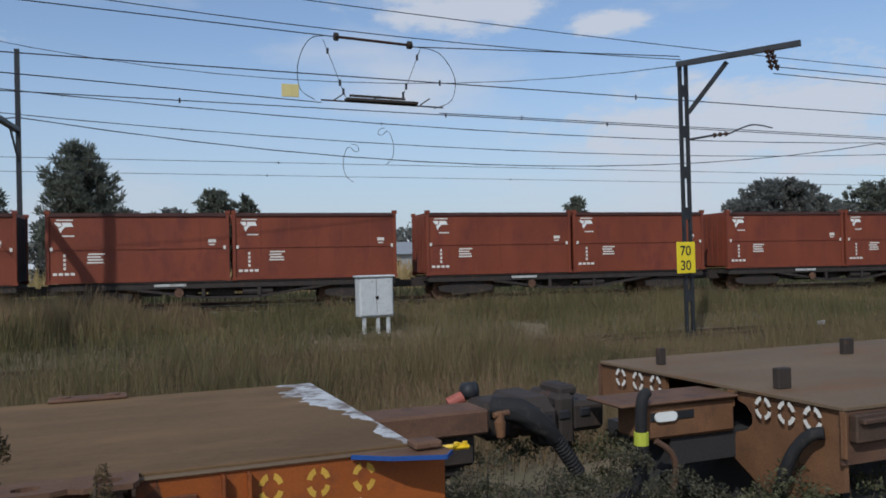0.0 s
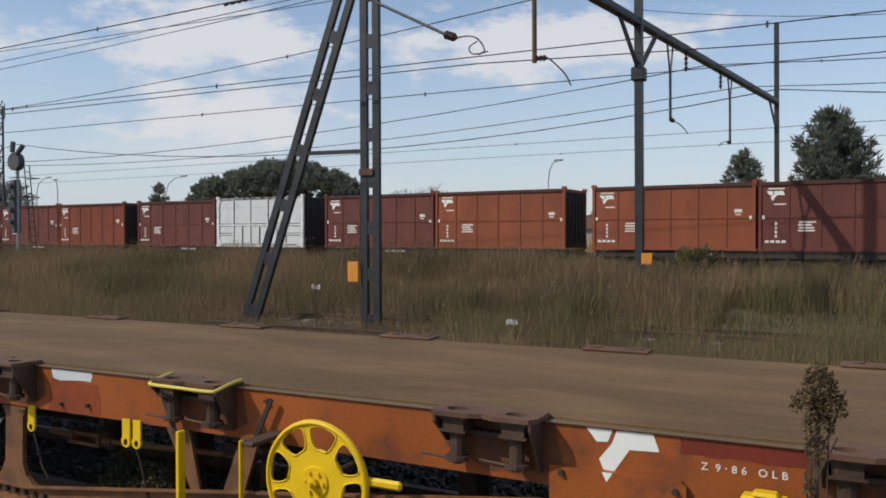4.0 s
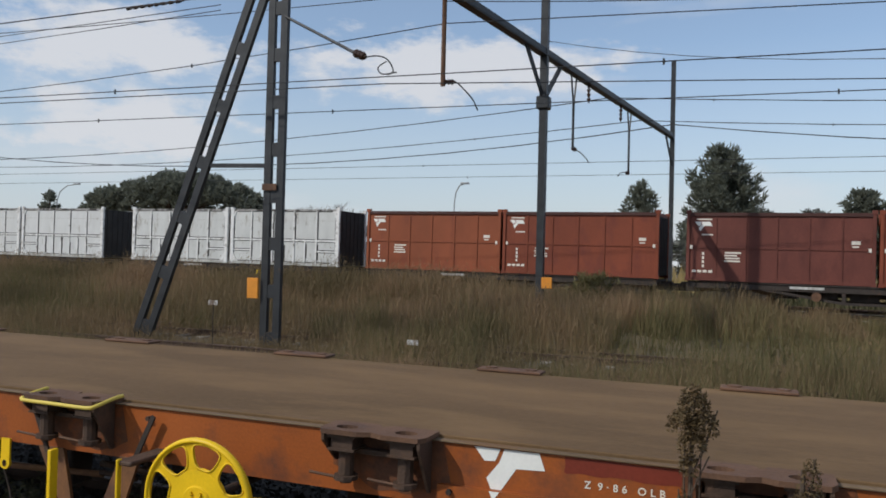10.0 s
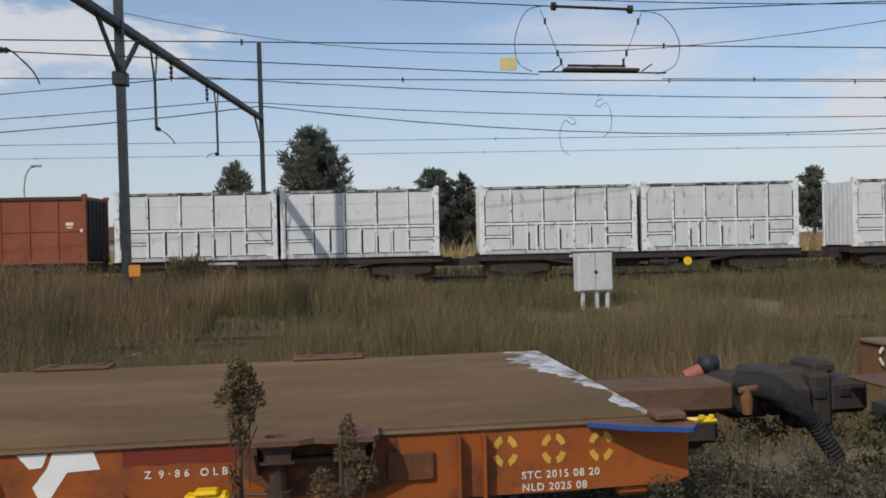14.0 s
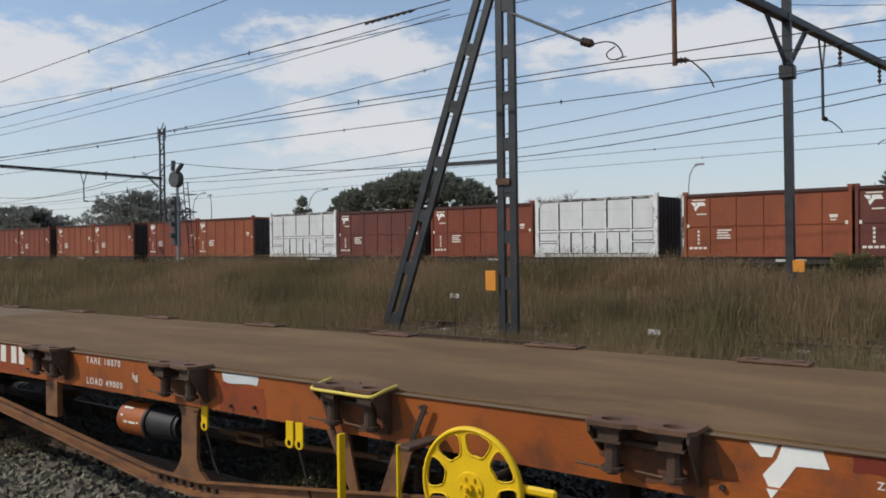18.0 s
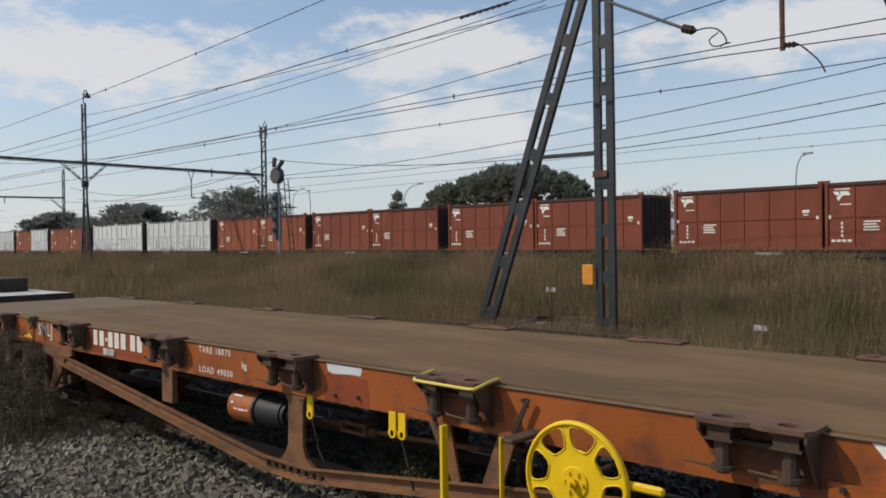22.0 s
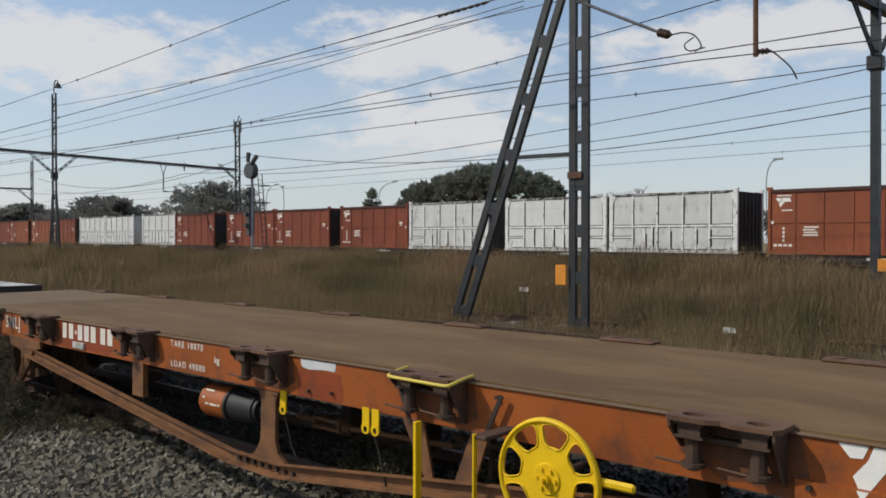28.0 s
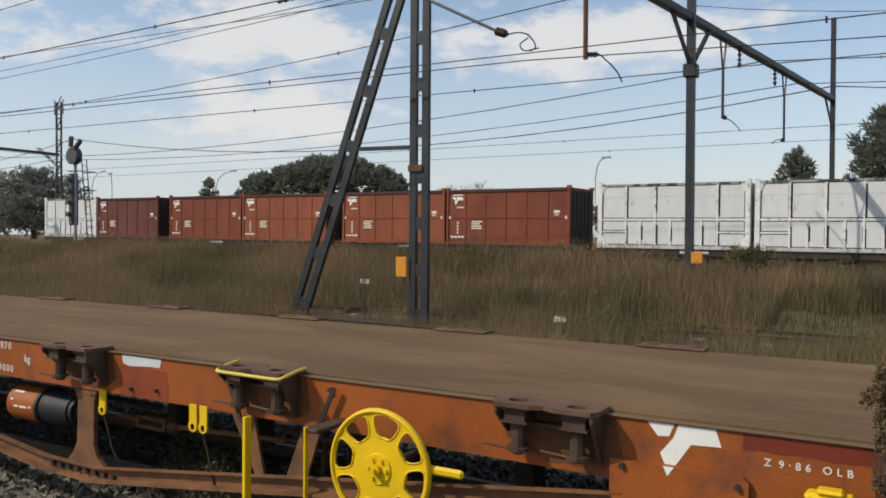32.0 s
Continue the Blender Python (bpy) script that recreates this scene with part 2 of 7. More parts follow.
M = {
    "deck": mat("rusty_deck_plate", (0.128, 0.079, 0.040), 0.75, 0.0, 0.28, 0.8, 45, 0.25, (0.185, 0.114, 0.056), (0.47, 0.68), (0.5, 1.4, 1), 0.0, 0.12),
    "deck_tan": mat("pale_rusty_deck", (0.15, 0.105, 0.066), 0.75, 0.0, 0.25, 1.2, 45, 0.25, (0.17, 0.085, 0.04), (0.52, 0.72), (0.6, 1.4, 1), 0.0, 0.15),
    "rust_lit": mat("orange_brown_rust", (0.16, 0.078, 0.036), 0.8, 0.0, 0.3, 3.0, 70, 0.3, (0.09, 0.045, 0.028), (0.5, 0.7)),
    "orange": mat("orange_oxide_paint", (0.285, 0.076, 0.0155), 0.5, 0.0, 0.25, 1.6, 70, 0.12, (0.115, 0.042, 0.024), (0.53, 0.72)),
    "cap": mat("faded_red_cap", (0.30, 0.085, 0.06), 0.6, 0.0, 0.2, 6.0, 60, 0.1),
    "orange_red": mat("redder_oxide_paint", (0.225, 0.048, 0.016), 0.5, 0.0, 0.22, 2.0, 60, 0.1, (0.13, 0.042, 0.022), (0.55, 0.75)),
    "grime": mat("greasy_dirt", (0.105, 0.042, 0.020), 0.6, 0.0, 0.4, 6.0, 60, 0.2, (0.21, 0.062, 0.020), (0.5, 0.66)),
    "socket": mat("greasy_rusted_casting", (0.062, 0.038, 0.026), 0.7, 0.0, 0.35, 5.0, 80, 0.35, (0.11, 0.058, 0.034), (0.52, 0.72)),
    "hose": mat("slate_rubber_cover", (0.016, 0.015, 0.015), 0.8, 0.0, 0.35, 7.0, 80, 0.3, (0.055, 0.048, 0.042), (0.56, 0.76)),
    "orange_dark": mat("dark_oxide_paint", (0.17, 0.030, 0.016), 0.5, 0.0, 0.2, 2.0, 60, 0.1, (0.09, 0.03, 0.02), (0.6, 0.8)),
    "truss": mat("rust_streaked_orange_paint", (0.195, 0.090, 0.038), 0.6, 0.0, 0.3, 2.0, 70, 0.2, (0.10, 0.05, 0.03), (0.45, 0.65)),
    "rust": mat("rusted_steel", (0.12, 0.064, 0.038), 0.8, 0.0, 0.35, 4.0, 80, 0.35, (0.07, 0.04, 0.03), (0.5, 0.7)),
    "dark": mat("grimy_steel", (0.040, 0.031, 0.026), 0.78, 0.1, 0.3, 5.0, 80, 0.3, (0.10, 0.055, 0.035), (0.55, 0.75)),
    "black": mat("black_rubber", (0.022, 0.022, 0.024), 0.55, 0.0, 0.3, 6.0, 90, 0.2),
    "yellow": mat("yellow_paint", (0.72, 0.46, 0.010), 0.45, 0.0, 0.12, 5.0, 80, 0.12, (0.34, 0.19, 0.03), (0.62, 0.82)),
    "white": mat("white_paint", (0.74, 0.74, 0.70), 0.55, 0.0, 0.08, 4.0, 60, 0.08, (0.45, 0.36, 0.28), (0.66, 0.8)),
    "pale_patch": mat("greyed_white_patch", (0.56, 0.58, 0.58), 0.55, 0.0, 0.12, 5.0, 60, 0.08, (0.30, 0.26, 0.22), (0.56, 0.72)),
    "faded_yellow": mat("faded_rail_yellow", (0.60, 0.46, 0.085), 0.5, 0.0, 0.15, 6.0, 80, 0.1, (0.28, 0.18, 0.05), (0.6, 0.78)),
    "worn_white": mat("worn_white_paint", (0.50, 0.50, 0.49), 0.5, 0.0, 0.15, 4.0, 60, 0.08, (0.12, 0.08, 0.055), (0.44, 0.60)),
    "stencil": mat("faded_yellow_stencil", (0.56, 0.33, 0.05), 0.55, 0.0, 0.15, 9.0, 60, 0.05, (0.25, 0.09, 0.03), (0.6, 0.75)),
    "clip": mat("yellow_green_clip", (0.42, 0.45, 0.05), 0.5, 0.0, 0.15, 9.0, 60, 0.05),
    "letter": mat("letter_paint", (0.66, 0.62, 0.55), 0.6, 0.0, 0.1, 9.0, 60, 0.05),
    "blue": mat("blue_paint", (0.018, 0.062, 0.22), 0.5, 0.0, 0.2, 6.0, 60, 0.08),
    "mast": mat("dark_mast_steel", (0.040, 0.042, 0.045), 0.5, 0.35, 0.3, 3.0, 60, 0.15, (0.085, 0.06, 0.045), (0.6, 0.8)),
    "wire": mat("dark_wire", (0.035, 0.036, 0.04), 0.6, 0.3, 0.1, 3.0, 40, 0.0),
    "signal_grey": mat("faded_signal_grey", (0.075, 0.080, 0.082), 0.7, 0.0, 0.25, 3.0, 40, 0.1, (0.03, 0.03, 0.03), (0.5, 0.7)),
    "porcelain": mat("brown_porcelain", (0.05, 0.028, 0.02), 0.25, 0.0, 0.15, 8.0, 40, 0.0),
    "red_a": mat("red_container_steel", (0.180, 0.044, 0.021), 0.6, 0.0, 0.28, 0.7, 40, 0.1, (0.12, 0.030, 0.022), (0.5, 0.72), (1, 1, 0.5)),
    "red_b": mat("orange_red_container_steel", (0.225, 0.062, 0.026), 0.6, 0.0, 0.28, 0.7, 40, 0.1, (0.16, 0.038, 0.024), (0.52, 0.75), (1, 1, 0.5)),
    "red_c": mat("dull_red_container_steel", (0.125, 0.038, 0.028), 0.65, 0.0, 0.25, 0.7, 40, 0.1, (0.09, 0.027, 0.021), (0.48, 0.7), (1, 1, 0.5)),
    "white_a": mat("white_container_steel", (0.58, 0.59, 0.585), 0.6, 0.0, 0.10, 0.9, 40, 0.15, (0.30, 0.27, 0.23), (0.60, 0.76), (2.2, 1, 0.9)),
    "white_b": mat("grimy_white_container_steel", (0.53, 0.54, 0.53), 0.65, 0.0, 0.14, 0.9, 40, 0.15, (0.22, 0.19, 0.15), (0.57, 0.73), (2.4, 1, 0.9)),
    "scuffed": mat("scuffed_top_rail", (0.30, 0.29, 0.28), 0.7, 0.0, 0.2, 2.0, 40, 0.1, (0.05, 0.045, 0.04), (0.48, 0.56), (1, 1, 0.3)),
    "red_rim": mat("grimy_red_rim", (0.062, 0.026, 0.022), 0.7, 0.0, 0.3, 2.0, 40, 0.1),
    "seam": mat("dark_container_seam", (0.036, 0.034, 0.033), 0.7, 0.0, 0.3, 3.0, 40, 0.1),
    # near-black steel that holds shade in its colour: far container ends, wagon underside
    "shade_dark": mat("sooty_container_end", (0.034, 0.032, 0.032), 0.8, 0.0, 0.3, 2.0, 40, 0.2, (0.05, 0.03, 0.025), (0.6, 0.8)),
    "white_rib": mat("chalky_rib_paint", (0.68, 0.68, 0.67), 0.6, 0.0, 0.12, 3.0, 40, 0.1, (0.15, 0.13, 0.11), (0.53, 0.70)),
    "grey_rib": mat("grimy_pale_rib", (0.46, 0.46, 0.44), 0.65, 0.0, 0.15, 3.0, 40, 0.1, (0.16, 0.13, 0.10), (0.5, 0.7), (1, 1, 0.3)),
    "render_wall": mat("dull_house_wall", (0.34, 0.33, 0.31), 0.8, 0.0, 0.1, 1.0, 20, 0.1),
    "cream": mat("faded_cream_plate", (0.62, 0.52, 0.22), 0.6, 0.0, 0.1, 6.0, 60, 0.03),
    "frame_dark": mat("underframe_steel", (0.040, 0.032, 0.028), 0.75, 0.1, 0.3, 3.0, 60, 0.2, (0.09, 0.05, 0.035), (0.55, 0.75)),
    "rail": mat("worn_rail_steel", (0.075, 0.048, 0.036), 0.7, 0.2, 0.25, 4.0, 60, 0.15),
    "sleeper": mat("concrete_sleeper", (0.26, 0.24, 0.21), 0.9, 0.0, 0.2, 4.0, 60, 0.3),
    "soil": mat("dry_soil", (0.150, 0.115, 0.070), 0.95, 0.0, 0.3, 0.6, 12, 0.6, (0.12, 0.10, 0.056), (0.45, 0.65)),
    "ballast": mat("ballast_bed", (0.085, 0.074, 0.058), 0.95, 0.0, 0.35, 6.0, 40, 1.0),
    "cabinet": mat("weathered_white_cabinet", (0.50, 0.51, 0.50), 0.6, 0.0, 0.12, 5.0, 60, 0.1, (0.25, 0.22, 0.19), (0.58, 0.75)),
    "sign": mat("yellow_sign", (0.75, 0.58, 0.02), 0.5, 0.0, 0.08, 6.0, 60, 0.03),
    "tag": mat("orange_tag", (0.62, 0.24, 0.03), 0.6, 0.0, 0.15, 7.0, 60, 0.05),
    "bark": mat("bark", (0.075, 0.055, 0.04), 0.9, 0.0, 0.3, 5.0, 40, 0.6),
    "pole": mat("galvanised_pole", (0.30, 0.31, 0.32), 0.5, 0.3, 0.1, 5.0, 40, 0.05),
    "grass": leafy("dry_grass", [(0.190, 0.134, 0.066), (0.215, 0.152, 0.078), (0.160, 0.122, 0.058), (0.245, 0.172, 0.092)], 0.3, 0.4, 0.8, 0.36),
    "seed": leafy("feathery_seed_heads", [(0.215, 0.146, 0.075), (0.260, 0.180, 0.098), (0.185, 0.125, 0.063)], 0.3, 0.45, 0.8, 0.32),
    "straw": leafy("straw_coloured_grass", [(0.34, 0.245, 0.10), (0.40, 0.29, 0.13), (0.29, 0.215, 0.085)], 0.3, 0.4, 0.8, 0.15),
    "tuft": leafy("green_tufts", [(0.118, 0.112, 0.044), (0.150, 0.128, 0.052), (0.185, 0.145, 0.064)], 0.3, 0.4, 0.8, 0.3),
    "weed_dry": leafy("dry_weed_head", [(0.095, 0.060, 0.026), (0.125, 0.080, 0.032), (0.07, 0.052, 0.022)], 0.3, 0.2),
    "weed_grey": leafy("grey_weed_leaves", [(0.048, 0.047, 0.024), (0.105, 0.092, 0.052), (0.034, 0.037, 0.018), (0.070, 0.056, 0.030)], 0.3, 0.25),
    "weed_litter": leafy("dry_weed_litter", [(0.085, 0.066, 0.038), (0.14, 0.110, 0.068), (0.055, 0.052, 0.028), (0.085, 0.076, 0.040)], 0.3, 0.25),
    "weed": leafy("weed_leaves", [(0.060, 0.068, 0.026), (0.10, 0.085, 0.040), (0.045, 0.056, 0.020)], 0.3, 0.25),
    # tree foliage, both colours paler than leaves to paint in distance haze
    "needle": leafy("dark_foliage", (0.142, 0.152, 0.116), 0.22, 0.5),
    "leaf": leafy("grey_green_foliage", (0.165, 0.168, 0.148), 0.2, 0.55),
    "twig": leafy("bare_twigs", (0.13, 0.11, 0.095), 0.25, 0.05),
    # ballast with the shade below the wagons put into its colour
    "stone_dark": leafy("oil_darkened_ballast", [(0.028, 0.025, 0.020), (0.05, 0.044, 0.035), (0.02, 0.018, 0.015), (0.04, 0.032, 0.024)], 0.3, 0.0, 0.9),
    "stone": leafy("ballast_stone", [(0.108, 0.099, 0.073), (0.20, 0.182, 0.138), (0.070, 0.063, 0.047), (0.150, 0.125, 0.085), (0.128, 0.117, 0.087)], 0.3, 0.0, 0.9),
}


# ---- mesh helpers ----
def box(bm, x0, x1, y0, y1, z0, z1, m=None):
    vs = [bm.verts.new((x, y, z)) for x in (x0, x1) for y in (y0, y1) for z in (z0, z1)]
    if m is not None:
        for v in vs:
            v.co = m @ v.co
    for f in ((0, 1, 3, 2), (4, 6, 7, 5), (0, 4, 5, 1), (2, 3, 7, 6), (0, 2, 6, 4), (1, 5, 7, 3)):
        bm.faces.new([vs[i] for i in f])
    return vs


def rounded(bm, x0, x1, y0, y1, z0, z1, r=0.01, m=None):
    """A block with chamfered long edges."""
    start = len(bm.faces)
    vs = box(bm, x0, x1, y0, y1, z0, z1)
    bm.faces.ensure_lookup_table()
    edges = list({e for v in vs for e in v.link_edges})
    res = bmesh.ops.bevel(bm, geom=edges, offset=min(r, 0.45 * min(x1 - x0, y1 - y0, z1 - z0)), segments=1, affect="EDGES")
    if m is not None:
        bmesh.ops.transform(bm, matrix=m, verts=list({v for f in bm.faces[start:] for v in f.verts} | set(res["verts"])))


def rod(bm, a, b, r, n=8, r2=None):
    """A round bar from a to b."""
    a, b = Vector(a), Vector(b)
    q = (b - a).to_track_quat("Z", "Y").to_matrix()
    rings = []
    for p, rr in ((a, r), (b, r if r2 is None else r2)):
        rings.append([bm.verts.new(p + q @ Vector((rr * math.cos(2 * math.pi * i / n), rr * math.sin(2 * math.pi * i / n), 0))) for i in range(n)])
    for i in range(n):
        j = (i + 1) % n
        bm.faces.new((rings[0][i], rings[0][j], rings[1][j], rings[1][i]))
    bm.faces.new(rings[0][::-1])
    bm.faces.new(rings[1])


def bar(bm, a, b, w, h, up=(0, 0, 1)):
    """A square bar from a to b, w across and h along up."""
    a, b = Vector(a), Vector(b)
    d = (b - a).normalized()
    s = d.cross(Vector(up)).normalized()
    u = s.cross(d)
    vs = [bm.verts.new(p + s * (w / 2 * i) + u * (h / 2 * j)) for p in (a, b) for i, j in ((-1, -1), (1, -1), (1, 1), (-1, 1))]
    for i in range(4):
        j = (i + 1) % 4
        bm.faces.new((vs[i], vs[j], vs[4 + j], vs[4 + i]))
    bm.faces.new(vs[3::-1])
    bm.faces.new(vs[4:])


def tube(bm, pts, r, n=6):
    """A bent round bar along points."""
    pts = [Vector(p) for p in pts]
    rings = []
    for i, p in enumerate(pts):
        d = (pts[min(i + 1, len(pts) - 1)] - pts[max(i - 1, 0)]).normalized()
        q = d.to_track_quat("Z", "Y").to_matrix()
        rings.append([bm.verts.new(p + q @ Vector((r * math.cos(2 * math.pi * k / n), r * math.sin(2 * math.pi * k / n), 0))) for k in range(n)])
    for a, b in zip(rings, rings[1:]):
        off = min(range(n), key=lambda o: (a[0].co - b[o].co).length)
        for k in range(n):
            bm.faces.new((a[k], a[(k + 1) % n], b[(k + 1 + off) % n], b[(k + off) % n]))
    bm.faces.new(rings[0][::-1])
    bm.faces.new(rings[-1])


def smooth(pts, n=5):
    """A rounded line through points."""
    pts = [Vector(p) for p in pts]
    out = []
    for i in range(len(pts) - 1):
        a, b, c, d = pts[max(i - 1, 0)], pts[i], pts[i + 1], pts[min(i + 2, len(pts) - 1)]
        for k in range(n):
            f = k / n
            out.append(0.5 * (2 * b + (c - a) * f + (2 * a - 5 * b + 4 * c - d) * f ** 2 + (3 * b - a - 3 * c + d) * f ** 3))
    return out + [pts[-1]]


def plate(bm, outline, thick, m):
    """A flat shape given by its outline in x and y, with a thickness, put by m."""
    lo = [bm.verts.new(m @ Vector((x, y, 0))) for x, y in outline]
    hi = [bm.verts.new(m @ Vector((x, y, thick))) for x, y in outline]
    bm.faces.new(lo[::-1])
    bm.faces.new(hi)
    for i in range(len(lo)):
        j = (i + 1) % len(lo)
        bm.faces.new((lo[i], lo[j], hi[j], hi[i]))


def mesh_of(name, bm, material, smooth=False):
    bmesh.ops.recalc_face_normals(bm, faces=bm.faces)
    me = bpy.data.meshes.new(name)
    bm.to_mesh(me)
    bm.free()
    me.materials.append(material)
    if smooth:
        me.shade_smooth()
    return me


def part(name, bm, material, parent, label="", smooth=False):
    """Links a bmesh as one mesh object under a thing or a part."""
    ob = new(name, mesh_of(name, bm, material, smooth))
    if parent is not None:
        ob.parent = parent
    return tagged(ob, label)


def thing(name, m, label, category, group="", kind=""):
    ob = new(name)
    ob.matrix_basis = m
    ob.empty_display_size = 0.2
    return tagged(ob, label, category, group, kind)


def writing(name, text, size, m, material, parent, label="", spacing=1.0, bold=0.012):
    """Painted characters as a thin mesh standing on the x axis of m."""
    cu = bpy.data.curves.new(name, "FONT")
    cu.body, cu.size, cu.extrude, cu.space_character = text, size, 0.0008, spacing
    cu.offset = bold * size
    tmp = new(name, cu)
    deps = bpy.context.evaluated_depsgraph_get()
    me = bpy.data.meshes.new_from_object(tmp.evaluated_get(deps))
    bpy.data.objects.remove(tmp)
    bpy.data.curves.remove(cu)
    me.materials.clear()
    me.materials.append(material)
    ob = new(name, me)
    ob.parent = parent
    ob.matrix_basis = m
    return tagged(ob, label)


def shape_from(name, verts, faces, material):
    me = bpy.data.meshes.new(name)
    me.from_pydata(verts, [], faces)
    me.materials.append(material)
    me.update()
    return me

# ---- ground and tracks ----
GRADE = -0.0075          # the line falls towards +x
TRAIN_SLOPE = -0.06      # the running line against the siding


def rise(x):
    return GRADE * max(-160.0, min(160.0, x))


def ground_z(x, y):
    k = max(0.0, min(1.0, (y - 8.0) / 20.0))
    k -= 1.7 * max(0.0, min(1.0, (y - 7.0) / 4.0, (21.5 - y) / 3.0))
    return rise(x) * max(0.0, min(1.0, (y + 4) / 20)) - 0.06 + 0.26 * k + 0.05 * noise.noise(Vector((x * 0.15, y * 0.15, 3.0)))


def ground():
    xs = sorted(set(list(np.arange(-60, 40.1, 2.0)) + list(np.arange(-160, 161, 10.0)) + [-2500, -1200, -600, -300, 300, 600, 1200, 2500]))
    ys = sorted(set(list(np.arange(-8, 50.1, 2.0)) + list(np.arange(50, 161, 10.0)) + [-2500, -800, -200, -60, -20, 300, 600, 1200, 2500]))
    verts = [(x, y, ground_z(x, y)) for y in ys for x in xs]
    w = len(xs)
    faces = [(j * w + i, j * w + i + 1, (j + 1) * w + i + 1, (j + 1) * w + i) for j in range(len(ys) - 1) for i in range(w - 1)]
    tagged(new("ground", shape_from("ground", verts, faces, M["soil"])), "dry brown soil with sparse grass beside the tracks", "ground", kind="structure")


ground()


def knots(x0, x1):
    """Even steps along a line, with its bend and the ends of its slope among them."""
    return sorted(set(np.linspace(x0, x1, 24).tolist()) | {v for v in (-160.0, 0.0) if x0 < v < x1})


def rail_section(bm, x0, x1, y, z):
    """A flat-bottomed rail whose head lies at z(x)."""
    outline = [(-0.055, -0.14), (0.055, -0.14), (0.055, -0.125), (0.012, -0.105), (0.012, -0.04), (0.034, -0.03), (0.034, 0), (-0.034, 0), (-0.034, -0.03), (-0.012, -0.04), (-0.012, -0.105), (-0.055, -0.125)]
    xs = knots(x0, x1)
    rings = [[bm.verts.new((x, y(x) + a, z(x) + b)) for a, b in outline] for x in xs]
    for p, q in zip(rings, rings[1:]):
        for i in range(len(outline)):
            j = (i + 1) % len(outline)
            bm.faces.new((p[i], p[j], q[j], q[i]))


def track(name, y, z, x0, x1, label, sleepers, near=(-1.9, 0.5), first=0.0):
    """A bed, two rails 1.067 m apart and their sleepers along y(x), rail heads at z(x)."""
    t = thing(name, pose(0, 0, 0), label, "railway track", "railway tracks", "structure")
    bm = bmesh.new()
    xs = knots(x0, x1)
    ring = [[bm.verts.new((x, y(x) + a, z(x) - b)) for a, b in (near, (-1.25, 0.17), (1.25, 0.17), (1.9, 0.5))] for x in xs]
    for p, q in zip(ring, ring[1:]):
        for i in range(3):
            bm.faces.new((p[i], p[i + 1], q[i + 1], q[i]))
    part("ballast_bed", bm, M["ballast"], t)
    for off in (-0.55, 0.55):
        bm = bmesh.new()
        rail_section(bm, x0, x1, lambda x: y(x) + off, z)
        part("rail", bm, M["rail"], t)
    bm = bmesh.new()
    box(bm, -0.12, 0.12, -1.0, 1.0, -0.31, -0.142)
    me = mesh_of("sleeper", bm, M["sleeper"])
    for i in range(sleepers):
        x = (first or x0) + 0.4 + i * 0.7
        s = new("sleeper", me)
        s.parent = t
        s.matrix_basis = pose(x, y(x), z(x))
    return t


SIDING_Y = 4.8
track("siding_track", lambda x: SIDING_Y, lambda x: 0.13 - 0.006 * x, -45, 25, "rusty siding rails on ballast under the flat wagons", 90, (-5.4, 0.165))
track("grassy_track", lambda x: 15.0, lambda x: -0.12 + rise(x), -120, 60, "overgrown rails among tall dry grass", 40, first=-15.0)
track("middle_track", lambda x: 18.5, lambda x: -0.08 + rise(x), -120, 60, "overgrown rails among tall dry grass", 40, first=-15.0)
TRAIN_RAIL = 0.45


def train_y(x):
    return 31.0 + 1.25 + TRAIN_SLOPE * x - 0.055 * max(0.0, x)


def train_turn(x):
    """The heading of the train, in degrees: it follows the bend of the line over a wagon's length."""
    return math.degrees(math.atan(TRAIN_SLOPE - 0.055 * max(0.0, min(1.0, (x + 5.0) / 10.0))))


track("running_track", train_y, lambda x: TRAIN_RAIL + rise(x), -640, 120, "main line rails carrying the container train", 50, first=-12.0)
track("outer_track", lambda x: train_y(x) + 4.7, lambda x: TRAIN_RAIL + rise(x), -160, 120, "outer main line rails behind the train", 30, first=-6.0)


